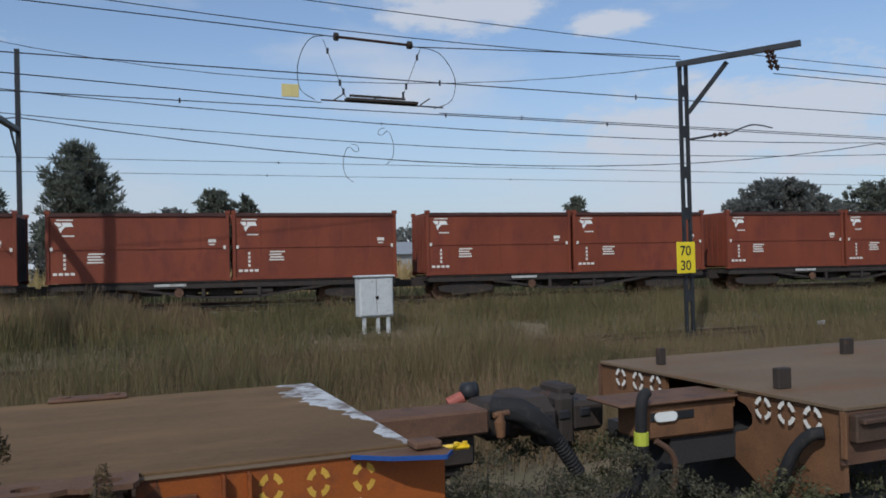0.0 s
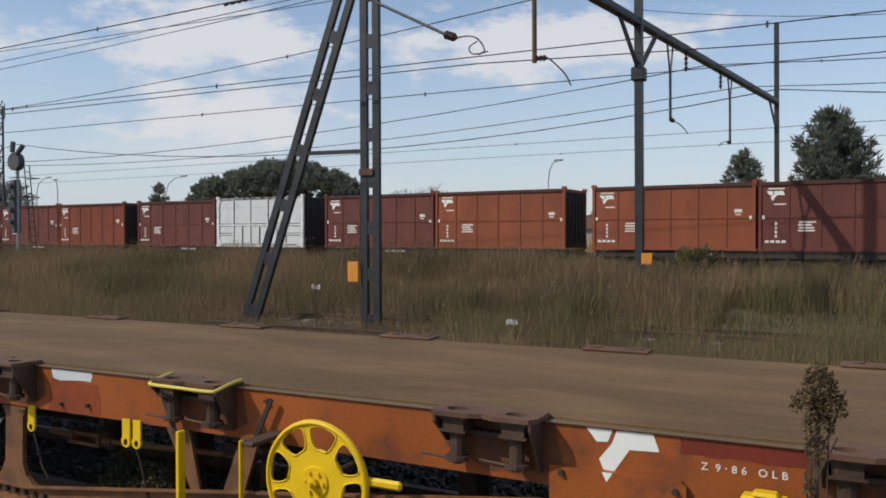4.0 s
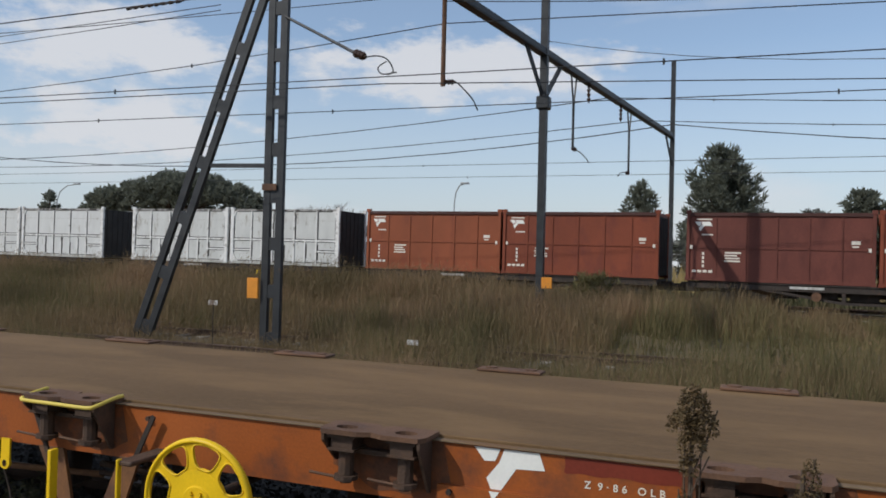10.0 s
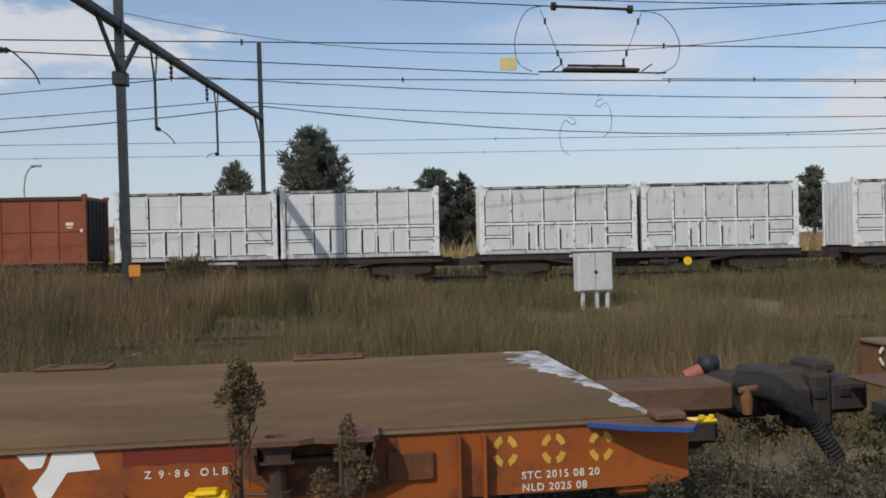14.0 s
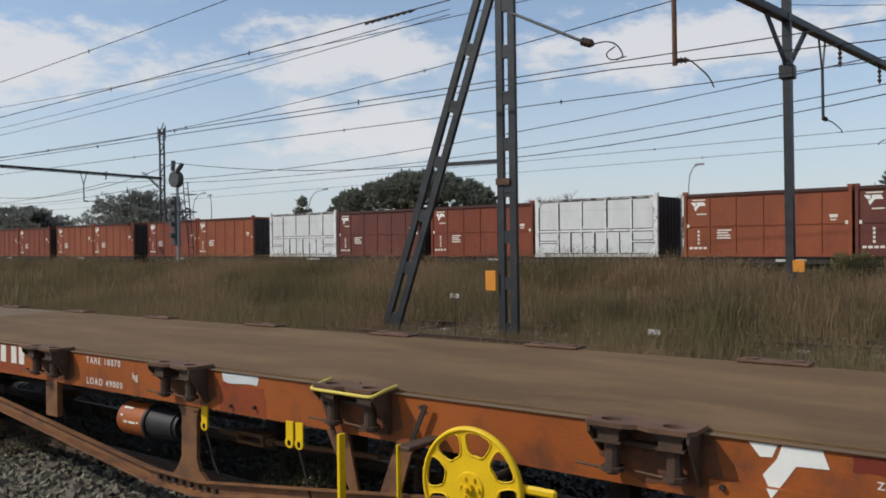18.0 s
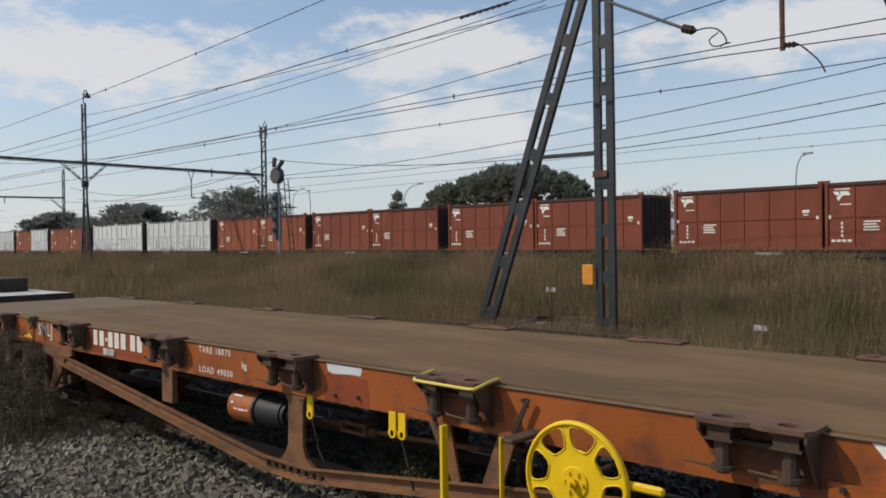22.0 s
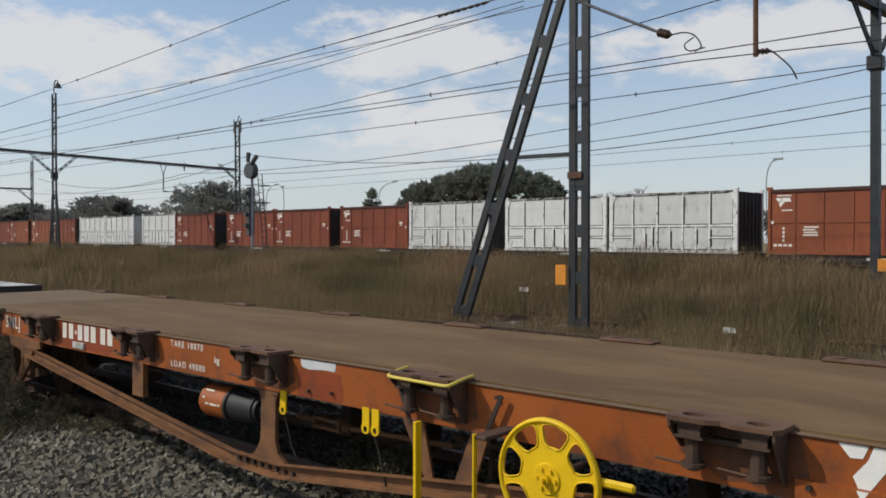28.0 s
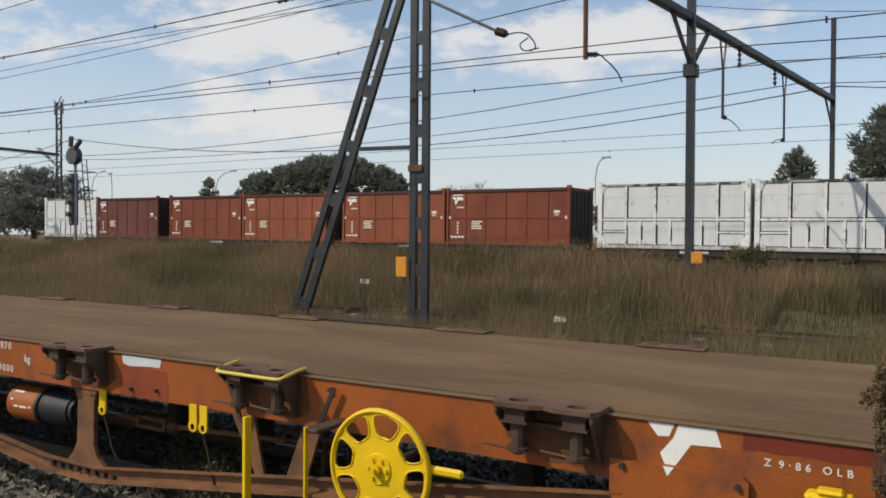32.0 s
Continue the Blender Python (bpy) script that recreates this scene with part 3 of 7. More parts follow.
# ---- the near flat wagon ----
def bracket(parent, x, handle=False):
    """A container bracket at the deck edge: a plate with two round holes and two sockets below it."""
    b = part("bracket", bracket_plate(), M["rust"], parent, "rusty plate with two round holes")
    b.matrix_basis = pose(x, 0, 1.19)
    for dx in (-0.15, 0.15):
        bm = bmesh.new()
        box(bm, dx - 0.055, dx + 0.055, -0.125, -0.015, -0.085, -0.016)
        box(bm, dx - 0.07, dx + 0.07, -0.14, -0.001, -0.034, -0.022)
        box(bm, dx - 0.068, dx + 0.068, -0.135, -0.001, -0.095, -0.085)
        rod(bm, (dx, -0.07, -0.095), (dx, -0.07, -0.215), 0.037, 10)
        rod(bm, (dx, -0.07, -0.215), (dx, -0.07, -0.235), 0.058, 10)
        rod(bm, (dx, -0.07, -0.235), (dx, -0.07, -0.25), 0.03, 8)
        part("socket", bm, M["socket"], b)
        bm = bmesh.new()
        rod(bm, (dx - 0.005, -0.1, -0.225), (dx - 0.17, -0.11, -0.212), 0.007, 6)
        part("locking_pin", bm, M["rust"], b)
    for dx, drop in ((-0.24, 0.15), (0.235, 0.25)):
        bm = bmesh.new()
        plate(bm, [(0, -0.155), (0, -0.002), (drop, -0.002), (drop, -0.02), (0.03, -0.155)], 0.014, pose(dx, 0, -0.016, 0, 90, 0))
        part("gusset", bm, M["socket"], b)
    bm = bmesh.new()
    rounded(bm, -0.2, 0.2, -0.05, -0.001, -0.12, -0.095, 0.004)
    part("stiffener", bm, M["socket"], b)
    if handle:
        bm = bmesh.new()
        tube(bm, smooth([(-0.25, 0.02, 0.012), (-0.245, -0.06, 0.004), (-0.232, -0.16, -0.012), (-0.19, -0.188, -0.018), (0.0, -0.19, -0.02), (0.235, -0.19, -0.022), (0.272, -0.168, -0.014), (0.28, -0.06, 0.008), (0.278, 0.02, 0.014)], 3), 0.0105, 8)
        part("grab_rail", bm, M["faded_yellow"], b, "yellow bent grab rail", True)
    return b


def bracket_plate():
    bm = bmesh.new()
    holes = [(-0.15, -0.07), (0.15, -0.07)]
    n = 16
    xs = [-0.265, 0.0, 0.265]
    for k, (hx, hy) in enumerate(holes):
        x0, x1, y0, y1 = xs[k], xs[k + 1], -0.16, 0.05
        ring = [(hx + 0.055 * math.cos(2 * math.pi * i / n), hy + 0.04 * math.sin(2 * math.pi * i / n)) for i in range(n)]
        edge = []
        for i in range(n):
            c, s = math.cos(2 * math.pi * i / n), math.sin(2 * math.pi * i / n)
            k1 = min(((x1 if c > 0 else x0) - hx) / c if abs(c) > 1e-6 else 9, ((y1 if s > 0 else y0) - hy) / s if abs(s) > 1e-6 else 9)
            edge.append((hx + c * k1, hy + s * k1))
        for z, flip in ((0.006, False), (-0.016, True)):
            a = [bm.verts.new((x, y, z)) for x, y in ring]
            b = [bm.verts.new((x, y, z)) for x, y in edge]
            for i in range(n):
                j = (i + 1) % n
                bm.faces.new((a[i], b[i], b[j], a[j]) if not flip else (a[j], b[j], b[i], a[i]))
            if not flip:
                top_a, top_b = a, b
        for i in range(n):
            j = (i + 1) % n
            bm.faces.new((top_a[j], top_a[i], a[i], a[j]))
            bm.faces.new((top_b[i], top_b[j], b[j], b[i]))
    return bm


def handwheel(parent):
    """A spoked brake wheel facing the camera side: rim, dished disc, eight flared spokes and the lips of the openings."""
    spokes, n = 8, 72
    bm = bmesh.new()
    prof = [(0.288, -0.014), (0.294, -0.027), (0.304, -0.030), (0.314, -0.020), (0.317, -0.006), (0.31, 0.008), (0.296, 0.010), (0.289, 0.0)]
    rings = [[bm.verts.new((a * math.cos(2 * math.pi * i / n), b, a * math.sin(2 * math.pi * i / n))) for a, b in prof] for i in range(n)]
    for i in range(n):
        p, q = rings[i], rings[(i + 1) % n]
        for k in range(len(prof)):
            bm.faces.new((p[k], p[(k + 1) % len(prof)], q[(k + 1) % len(prof)], q[k]))
    w = part("brake_wheel", bm, M["yellow"], parent, "yellow eight-spoked brake handwheel", True)
    w.matrix_basis = pose(-2.36, -0.30, 0.822) @ Matrix.Diagonal((0.95, 1, 0.95, 1))
    bm = bmesh.new()
    rod(bm, (0, 0.004, 0), (0, -0.017, 0), 0.168, 40, 0.160)
    part("disc", bm, M["yellow"], w)
    bm = bmesh.new()
    lo = []
    for rr, half in ((0.150, 0.050), (0.176, 0.029), (0.195, 0.020), (0.235, 0.016), (0.266, 0.020), (0.283, 0.032), (0.294, 0.050)):
        h = half / rr
        lo.append([bm.verts.new((rr * math.cos(a), -0.016, rr * math.sin(a))) for a in (-h, 0, h)])
    hi = [[bm.verts.new((v.co.x, 0.0, v.co.z)) for v in row] for row in lo]
    for p, q in zip(lo, lo[1:]):
        bm.faces.new((p[0], p[1], q[1], q[0]))
        bm.faces.new((p[1], p[2], q[2], q[1]))
    for p, q in zip(hi, hi[1:]):
        bm.faces.new((p[1], p[0], q[0], q[1]))
        bm.faces.new((p[2], p[1], q[1], q[2]))
    for side in (0, 2):
        for p, q, pp, qq in zip(lo, lo[1:], hi, hi[1:]):
            bm.faces.new((p[side], q[side], qq[side], pp[side]))
    spoke = mesh_of("spoke", bm, M["yellow"])
    bm = bmesh.new()
    half_step = math.pi / spokes
    loop = [(rr, half / rr - half_step) for rr, half in ((0.168, 0.040), (0.178, 0.027), (0.196, 0.020), (0.235, 0.017), (0.266, 0.021), (0.281, 0.034), (0.286, 0.06))]
    loop = loop + [(0.288, 0.0)] + [(rr, -a) for rr, a in loop[::-1]] + [(0.167, 0.0)]
    loop = loop + loop[:2]
    tube(bm, [(rr * math.cos(a), -0.017, rr * math.sin(a)) for rr, a in loop], 0.005, 6)
    lip = mesh_of("opening_lip", bm, M["yellow"], True)
    for i in range(spokes):
        for me, shift in ((spoke, 0), (lip, 0.5)):
            ob = new(me.name, me)
            ob.parent = w
            ob.matrix_basis = pose(0, 0, 0, 0, -math.degrees(2 * math.pi * (i + shift) / spokes + 0.2), 0)
    bm = bmesh.new()
    rod(bm, (0, -0.016, 0), (0, -0.026, 0), 0.085, 28, 0.078)
    part("boss", bm, M["yellow"], w)
    bm = bmesh.new()
    rod(bm, (0, -0.026, 0), (0, -0.05, 0), 0.028, 8)
    rod(bm, (0, -0.05, 0), (0, -0.075, 0), 0.014, 8)
    part("hub", bm, M["yellow"], w)
    for i in range(6):
        a = math.pi * i / 3
        bm = bmesh.new()
        rod(bm, (0.055 * math.cos(a), -0.024, 0.055 * math.sin(a)), (0.055 * math.cos(a), -0.038, 0.055 * math.sin(a)), 0.011, 6)
        part("bolt", bm, M["yellow"], w)
    return w


def opened_ring(bm, cx, cz, r, y, n=4, width=0.42, gap=0.6):
    """A stencilled ring in four strokes, facing the camera side."""
    for q in range(n):
        a0 = math.pi / 2 * q + gap / 2 + math.pi * 0
        a1 = math.pi / 2 * (q + 1) - gap / 2
        inn, outr = [], []
        for i in range(6):
            a = a0 + (a1 - a0) * i / 5
            inn.append((cx + 0.82 * r * (1 - width) * math.cos(a), cz + r * (1 - width) * math.sin(a)))
            outr.append((cx + 0.82 * r * math.cos(a), cz + r * math.sin(a)))
        vs = [bm.verts.new((x, y, z)) for x, z in inn + outr[::-1]]
        bm.faces.new(vs)


def flat_wagon():
    t = thing("flat_wagon", pose(0, 3.55, 0, 0, 0.34, 0), "empty orange flat wagon with a rusty steel deck", "flat wagon", "siding wagons")
    # deck: two plates with a seam
    for x0, x1 in ((-10.95, 1.59),):
        bm = bmesh.new()
        rounded(bm, x0, x1, 0.045, 2.22, 1.16, 1.182, 0.004)
        part("deck_plate", bm, M["deck"], t, "brown rusted deck plate")
    bm = bmesh.new()
    rounded(bm, -13.3, -10.956, 0.045, 2.22, 1.16, 1.182, 0.004)
    part("end_plate", bm, M["deck_tan"], t, "paler dusty end plate")
    # worn white paint at the end of the deck, with a ragged edge
    bm = bmesh.new()
    n = 110
    edge = []
    for i in range(n + 1):
        y = 0.05 + 2.16 * i / n
        k = 0.5 + 0.9 * noise.noise(Vector((y * 2.6, 3.3, 0))) + 0.35 * noise.noise(Vector((y * 11, 1.3, 0))) + 0.15 * noise.noise(Vector((y * 40, 5.3, 0)))
        edge.append((1.582 - (0.05 + 0.11 * y) * max(0.12, k * 1.5), y))
    plate(bm, [(1.584, 0.05), (1.584, 2.21)] + edge[::-1], 0.0012, pose(0, 0, 1.1822))
    part("paint_wear", bm, M["worn_white"], t, "worn white paint along the deck end")
    # side beams
    for y0, y1 in ((0.012, 0.03), (2.18, 2.198)):
        bm = bmesh.new()
        outline = [(-13.2, 1.159), (1.73, 1.159), (1.73, 0.905), (1.66, 0.878), (1.15, 0.87), (-0.62, 0.87), (-1.25, 0.87), (-3.0, 0.88), (-9.0, 0.88), (-10.2, 0.9), (-13.2, 0.93)]
        if y0 > 1:
            outline = [(min(x, 1.56), z) for x, z in outline if z != 0.878]
        plate(bm, outline, y1 - y0, pose(0, y1, 0, 90, 0, 0))
        part("side_beam", bm, M["orange"], t, "orange painted side beam")
    bm = bmesh.new()
    rounded(bm, -13.25, 1.57, -0.004, 0.042, 1.1595, 1.168, 0.002)
    part("edge_strip", bm, M["deck_tan"], t)
    bm = bmesh.new()
    box(bm, -12.0, 1.5, 0.03, 0.12, 0.872, 0.885)
    part("lower_flange", bm, M["orange"], t)
    # reinforcing panel and its bolts
    bm = bmesh.new()
    plate(bm, [(-1.28, 0.972), (-0.70, 0.972), (-0.675, 0.95), (-0.675, 0.72), (-1.2, 0.72), (-1.28, 0.8)], 0.03, pose(0, 0.012, 0, 90, 0, 0))
    panel = part("doubler_panel", bm, M["orange"], t)
    for x, z in ((-1.22, 0.945), (-0.72, 0.93), (-1.22, 0.76), (-0.72, 0.76)):
        bm = bmesh.new()
        rod(bm, (x, -0.016, z), (x, -0.036, z), 0.014, 6)
        part("bolt", bm, M["dark"], panel)
    # patch of fresher dark paint
    for x0, x1, z0, z1, mm in ((-0.70, 0.02, 1.085, 1.152, "orange_dark"), (-4.72, -4.25, 0.884, 1.078, "orange_red"), (-8.75, -7.55, 0.90, 1.152, "orange_red")):
        bm = bmesh.new()
        n = 26
        pts = []
        for (xa, za), (xb, zb) in zip(((x0, z0), (x1, z0), (x1, z1), (x0, z1)), ((x1, z0), (x1, z1), (x0, z1), (x0, z0))):
            for i in range(n):
                f = i / n
                x, z = xa + (xb - xa) * f, za + (zb - za) * f
                k = noise.noise(Vector((x * 9, z * 9, 2.2))) * 0.5 + noise.noise(Vector((x * 31, z * 31, 4.2))) * 0.25
                pts.append((x + (0.045 * k if xa == xb else 0.0), min(1.154, max(0.882, z + (0.02 * k if za == zb else 0.0)))))
        plate(bm, pts, 0.0012, pose(0, 0.0118, 0, 90, 0, 0))
        part("paint_patch", bm, M[mm], t, "darker repainted patch with a ragged edge")
    # greasy dirt and the brackets' shadow, painted together on the beam behind them
    for x, w in ((-9.02, 0.26), (-6.98, 0.25), (-5.10, 0.26), (-3.39, 0.25), (-1.565, 0.26), (0.08, 0.3)):
        bm = bmesh.new()
        pts = [(x - w, 1.153), (x + w + 0.04, 1.153)]
        for i in range(21):
            f = i / 20
            pts.append((x + w + 0.08 - (2 * w + 0.08) * f, 0.90 + 0.09 * abs(2 * f - 0.9) ** 2 + 0.03 * noise.noise(Vector((x + f * 7, 1.7, 0.3)))))
        plate(bm, pts, 0.001, pose(0, 0.0112, 0, 90, 0, 0))
        part("grime", bm, M["grime"], t, "dark greasy dirt and painted shadow behind a bracket")
    # brackets on both edges
    for x in (-11.1, -9.02, -6.98, -5.10, -3.39, -1.565, 0.08):
        bracket(t, x, abs(x + 3.39) < 0.01)
    for x in (-12.4, -10.6, -8.72, -6.83, -5.02, -3.30, -1.58, 0.1):
        bm = bmesh.new()
        rounded(bm, x - 0.24, x + 0.24, 2.16, 2.32, 1.184, 1.204, 0.006)
        for dx in (-0.15, 0.15):
            rod(bm, (x + dx, 2.25, 1.204), (x + dx, 2.25, 1.212), 0.045, 10)
        part("far_bracket", bm, M["rust"], t)
    # ribs beside the end lettering
    for x in (0.68, 0.79):
        bm = bmesh.new()
        box(bm, x, x + 0.012, -0.045, 0.0115, 0.872, 1.148)
        part("rib", bm, M["orange"], t)
    bm = bmesh.new()
    rounded(bm, 0.38, 0.58, -0.008, 0.012, 0.96, 1.08, 0.004)
    part("label_holder", bm, M["grime"], t)
    # end: blue corner plate, headstock, buffer stub
    bm = bmesh.new()
    plate(bm, [(1.26, -0.003), (1.42, -0.12), (1.655, -0.20), (1.71, -0.12), (1.70, 0.02), (1.6, 0.1), (1.595, -0.003)], 0.022, pose(0, 0, 1.150))
    part("corner_plate", bm, M["rust"], t, "rusty corner plate with a blue edge")
    bm = bmesh.new()
    rim = [(1.26, -0.007), (1.42, -0.125), (1.655, -0.205), (1.715, -0.12)]
    for p, q in zip(rim, rim[1:]):
        bar(bm, (p[0], p[1], 1.162), (q[0], q[1], 1.162), 0.008, 0.020)
    part("edge_paint", bm, M["blue"], t, "blue painted plate edge")
    bm = bmesh.new()
    rounded(bm, 1.54, 1.68, -0.10, 0.02, 1.178, 1.215, 0.01)
    part("end_block", bm, M["rust"], t)
    bm = bmesh.new()
    rounded(bm, 1.4, 1.56, 0.032, 2.175, 0.82, 1.155, 0.02)
    part("headstock", bm, M["orange"], t)
    # centre sill and draft gear that reaches the coupler
    bm = bmesh.new()
    rounded(bm, -12.4, 2.25, 0.95, 1.55, 0.72, 1.02, 0.02)
    part("centre_sill", bm, M["dark"], t)
    bm = bmesh.new()
    rounded(bm, 1.60, 2.36, 0.82, 1.12, 1.00, 1.15, 0.015)
    part("end_beam", bm, M["rust"], t, "rusty narrow end beam")
    bm = bmesh.new()
    rounded(bm, 1.6, 2.30, 0.90, 1.5, 0.80, 0.998, 0.02)
    part("draft_pocket", bm, M["dark"], t)
    bm = bmesh.new()
    rod(bm, (2.38, 0.72, 1.15), (2.38, 0.72, 1.09), 0.02, 12, 0.03)
    rod(bm, (2.38, 0.72, 1.09), (2.385, 0.72, 1.0), 0.035, 12, 0.025)
    rod(bm, (2.34, 0.72, 1.13), (2.44, 0.72, 1.14), 0.018, 12)
    part("brake_cock", bm, M["rust_lit"], t, "rusty orange hose cock")
    bm = bmesh.new()
    tube(bm, [(1.66, 0.1, 1.15), (1.68, -0.03, 1.165), (1.74, -0.06, 1.17), (1.80, -0.02, 1.165)], 0.012, 6)
    rounded(bm, 1.75, 1.845, -0.05, 0.01, 1.145, 1.168, 0.01)
    rod(bm, (1.775, -0.035, 1.168), (1.775, -0.035, 1.182), 0.013, 8)
    rod(bm, (1.82, -0.035, 1.168), (1.82, -0.035, 1.182), 0.013, 8)
    part("uncoupling_grip", bm, M["yellow"], t, "yellow uncoupling grip")
    bm = bmesh.new()
    rod(bm, (2.34, 1.42, 1.085), (2.44, 1.40, 1.13), 0.045, 14)
    part("gauge_cap", bm, M["cap"], t, "faded red cap")
    bm = bmesh.new()
    rod(bm, (2.46, 1.44, 1.16), (2.52, 1.37, 1.175), 0.06, 18)
    part("gauge", bm, M["black"], t, "round black gauge", True)
    # truss below the side beam, with posts
    for a, b in (((-9.5, 0.86), (-5.55, 0.40)), ((-5.55, 0.40), (-4.95, 0.395)), ((-4.95, 0.395), (-1.22, 0.86))):
        bm = bmesh.new()
        bar(bm, (a[0], 0.03, a[1] - 0.09), (b[0], 0.03, b[1] - 0.09), 0.016, 0.075, (0, 0, 1))
        rod_part = part("truss_rod", bm, M["truss"], t, "orange rust-streaked truss channel")
        for dz, w, h in ((-0.047, 0.026, 0.014), (-0.136, 0.075, 0.018)):
            bm = bmesh.new()
            bar(bm, (a[0], -0.005, a[1] + dz), (b[0], -0.005, b[1] + dz), w, h, (0, 0, 1))
            part("flange", bm, M["truss"], rod_part)
        if b[0] == -4.95:
            truss = rod_part
    for i in range(8):
        x = -5.45 + 0.095 * i
        z = 0.302
        bm = bmesh.new()
        rod(bm, (x, 0.03, z), (x, -0.004, z), 0.019, 6)
        part("rivet", bm, M["dark"], truss)
    bm = bmesh.new()
    out = [(-5.19, 0.87), (-4.955, 0.87), (-4.98, 0.8), (-4.985, 0.50), (-4.95, 0.42), (-4.86, 0.355), (-5.28, 0.352), (-5.21, 0.42), (-5.165, 0.50), (-5.155, 0.8)]
    plate(bm, out, 0.03, pose(0, 0.03, 0, 90, 0, 0))
    part("king_post", bm, M["truss"], t, "orange flared king post")
    bm = bmesh.new()
    box(bm, -7.12, -6.93, 0.0, 0.05, 0.58, 0.885)
    part("hanger", bm, M["truss"], t)
    bm = bmesh.new()
    plate(bm, [(-3.672, 0.884), (-3.492, 0.884), (-3.405, 0.53), (-3.47, 0.52)], 0.02, pose(0, 0.02, 0, 90, 0, 0))
    part("vee_support", bm, M["truss"], t)
    bm = bmesh.new()
    plate(bm, [(-3.105, 0.884), (-2.975, 0.884), (-3.09, 0.56), (-3.24, 0.55)], 0.02, pose(0, 0.02, 0, 90, 0, 0))
    part("vee_support", bm, M["truss"], t)
    bm = bmesh.new()
    bar(bm, (-2.862, -0.03, 1.126), (-2.985, -0.03, 0.868), 0.026, 0.012, (0, 1, 0))
    part("brace", bm, M["dark"], t)
    bm = bmesh.new()
    bar(bm, (-3.66, -0.05, 1.12), (-3.55, -0.05, 0.872), 0.026, 0.012, (0, 1, 0))
    part("brace", bm, M["dark"], t)
    for x, z in ((-3.641, 0.935), (-2.918, 1.105), (-4.351, 0.945), (-4.6, 0.93), (-7.45, 0.95)):
        bm = bmesh.new()
        rod(bm, (x, 0.012, z), (x, -0.014, z), 0.013, 6)
        part("bolt", bm, M["socket"], t)
    # crossed brake gear between the two supports
    for a, b, r in (((-3.5, 0.3, 0.735), (-3.1, 0.3, 0.725), 0.02), ((-3.46, 0.25, 0.70), (-3.2, 0.25, 0.69), 0.016), ((-3.32, 0.28, 0.84), (-3.32, 0.28, 0.42), 0.026), ((-3.2, 0.35, 0.88), (-3.24, 0.35, 0.5), 0.02)):
        bm = bmesh.new()
        rod(bm, a, b, r, 8)
        part("brake_link", bm, M["socket"], t)
    # brake gear: posts, wheel, lever
    for x0, x1, d in ((-3.282, -3.258, 0.05), (-2.846, -2.832, 0.03)):
        bm = bmesh.new()
        rounded(bm, x0, x1, -0.31, -0.31 + d, 0.25, 0.965, 0.003)
        part("step_post", bm, M["yellow"], t, "yellow upright step post")
    bm = bmesh.new()
    rounded(bm, -2.855, -2.76, -0.30, 0.0, 0.935, 0.958, 0.006)
    part("wheel_bracket", bm, M["socket"], t)
    handwheel(t)
    bm = bmesh.new()
    rod(bm, (-2.36, -0.27, 0.822), (-2.36, 0.35, 0.822), 0.022, 10)
    part("wheel_shaft", bm, M["dark"], t)
    bm = bmesh.new()
    rounded(bm, -2.10, -1.895, -0.30, -0.27, 0.834, 0.878, 0.012)
    part("brake_lever", bm, M["yellow"], t, "yellow brake lever")
    bm = bmesh.new()
    rounded(bm, -0.455, -0.27, -0.09, 0.0, 0.935, 0.972, 0.015)
    rounded(bm, -0.41, -0.31, -0.095, -0.02, 0.968, 0.992, 0.01)
    part("release_handle", bm, M["yellow"], t, "yellow release handle")
    for x, z in ((-3.99, 0.88), (-3.90, 0.88), (-4.87, 0.88)):
        bm = bmesh.new()
        box(bm, x - 0.035, x + 0.03, -0.015, -0.003, z - 0.10, z + 0.02)
        n = 12
        ring = [(x - 0.003 + 0.038 * math.cos(2 * math.pi * i / n), z - 0.115 + 0.038 * math.sin(2 * math.pi * i / n)) for i in range(n)]
        hole = [(x - 0.003 + 0.017 * math.cos(2 * math.pi * i / n), z - 0.12 + 0.02 * math.sin(2 * math.pi * i / n)) for i in range(n)]
        a = [bm.verts.new((p, -0.018, q)) for p, q in ring]
        b = [bm.verts.new((p, -0.018, q)) for p, q in hole]
        c = [bm.verts.new((p, -0.002, q)) for p, q in ring]
        for i in range(n):
            j = (i + 1) % n
            bm.faces.new((a[i], a[j], b[j], b[i]))
            bm.faces.new((a[j], a[i], c[i], c[j]))
        part("hook_tag", bm, M["yellow"], t, "yellow hanging loop tag")
    for x, drop in ((-4.87, (0.12, -0.3)), (-3.92, (0.1, -0.38))):
        bm = bmesh.new()
        tube(bm, [(x, 0.0, 0.72), (x + 0.03, 0.01, 0.62), (x + 0.06, 0.01, 0.52), (x + drop[0], 0.02, 0.72 + drop[1])], 0.007, 5)
        part("chain", bm, M["dark"], t)
    # air reservoir and brake cylinder
    bm = bmesh.new()
    rod(bm, (-6.12, 0.20, 0.645), (-5.77, 0.20, 0.645), 0.135, 72)
    tank = part("air_reservoir", bm, M["orange"], t, "orange air reservoir with white marks", False)
    for x, a, w in ((-6.07, 20, 0.03), (-6.07, 48, 0.12), (-6.02, 0, 0.05), (-5.95, 0, 0.09), (-5.84, 2, 0.025)):
        a = math.radians(a)
        bm = bmesh.new()
        n = (-math.cos(a), math.sin(a))
        box(bm, 0, w, -0.002, 0.001, -0.008, 0.008, pose(x, 0.20 + 0.136 * n[0], 0.645 + 0.136 * n[1], -math.degrees(a)))
        part("marking", bm, M["letter"], tank)
    bm = bmesh.new()
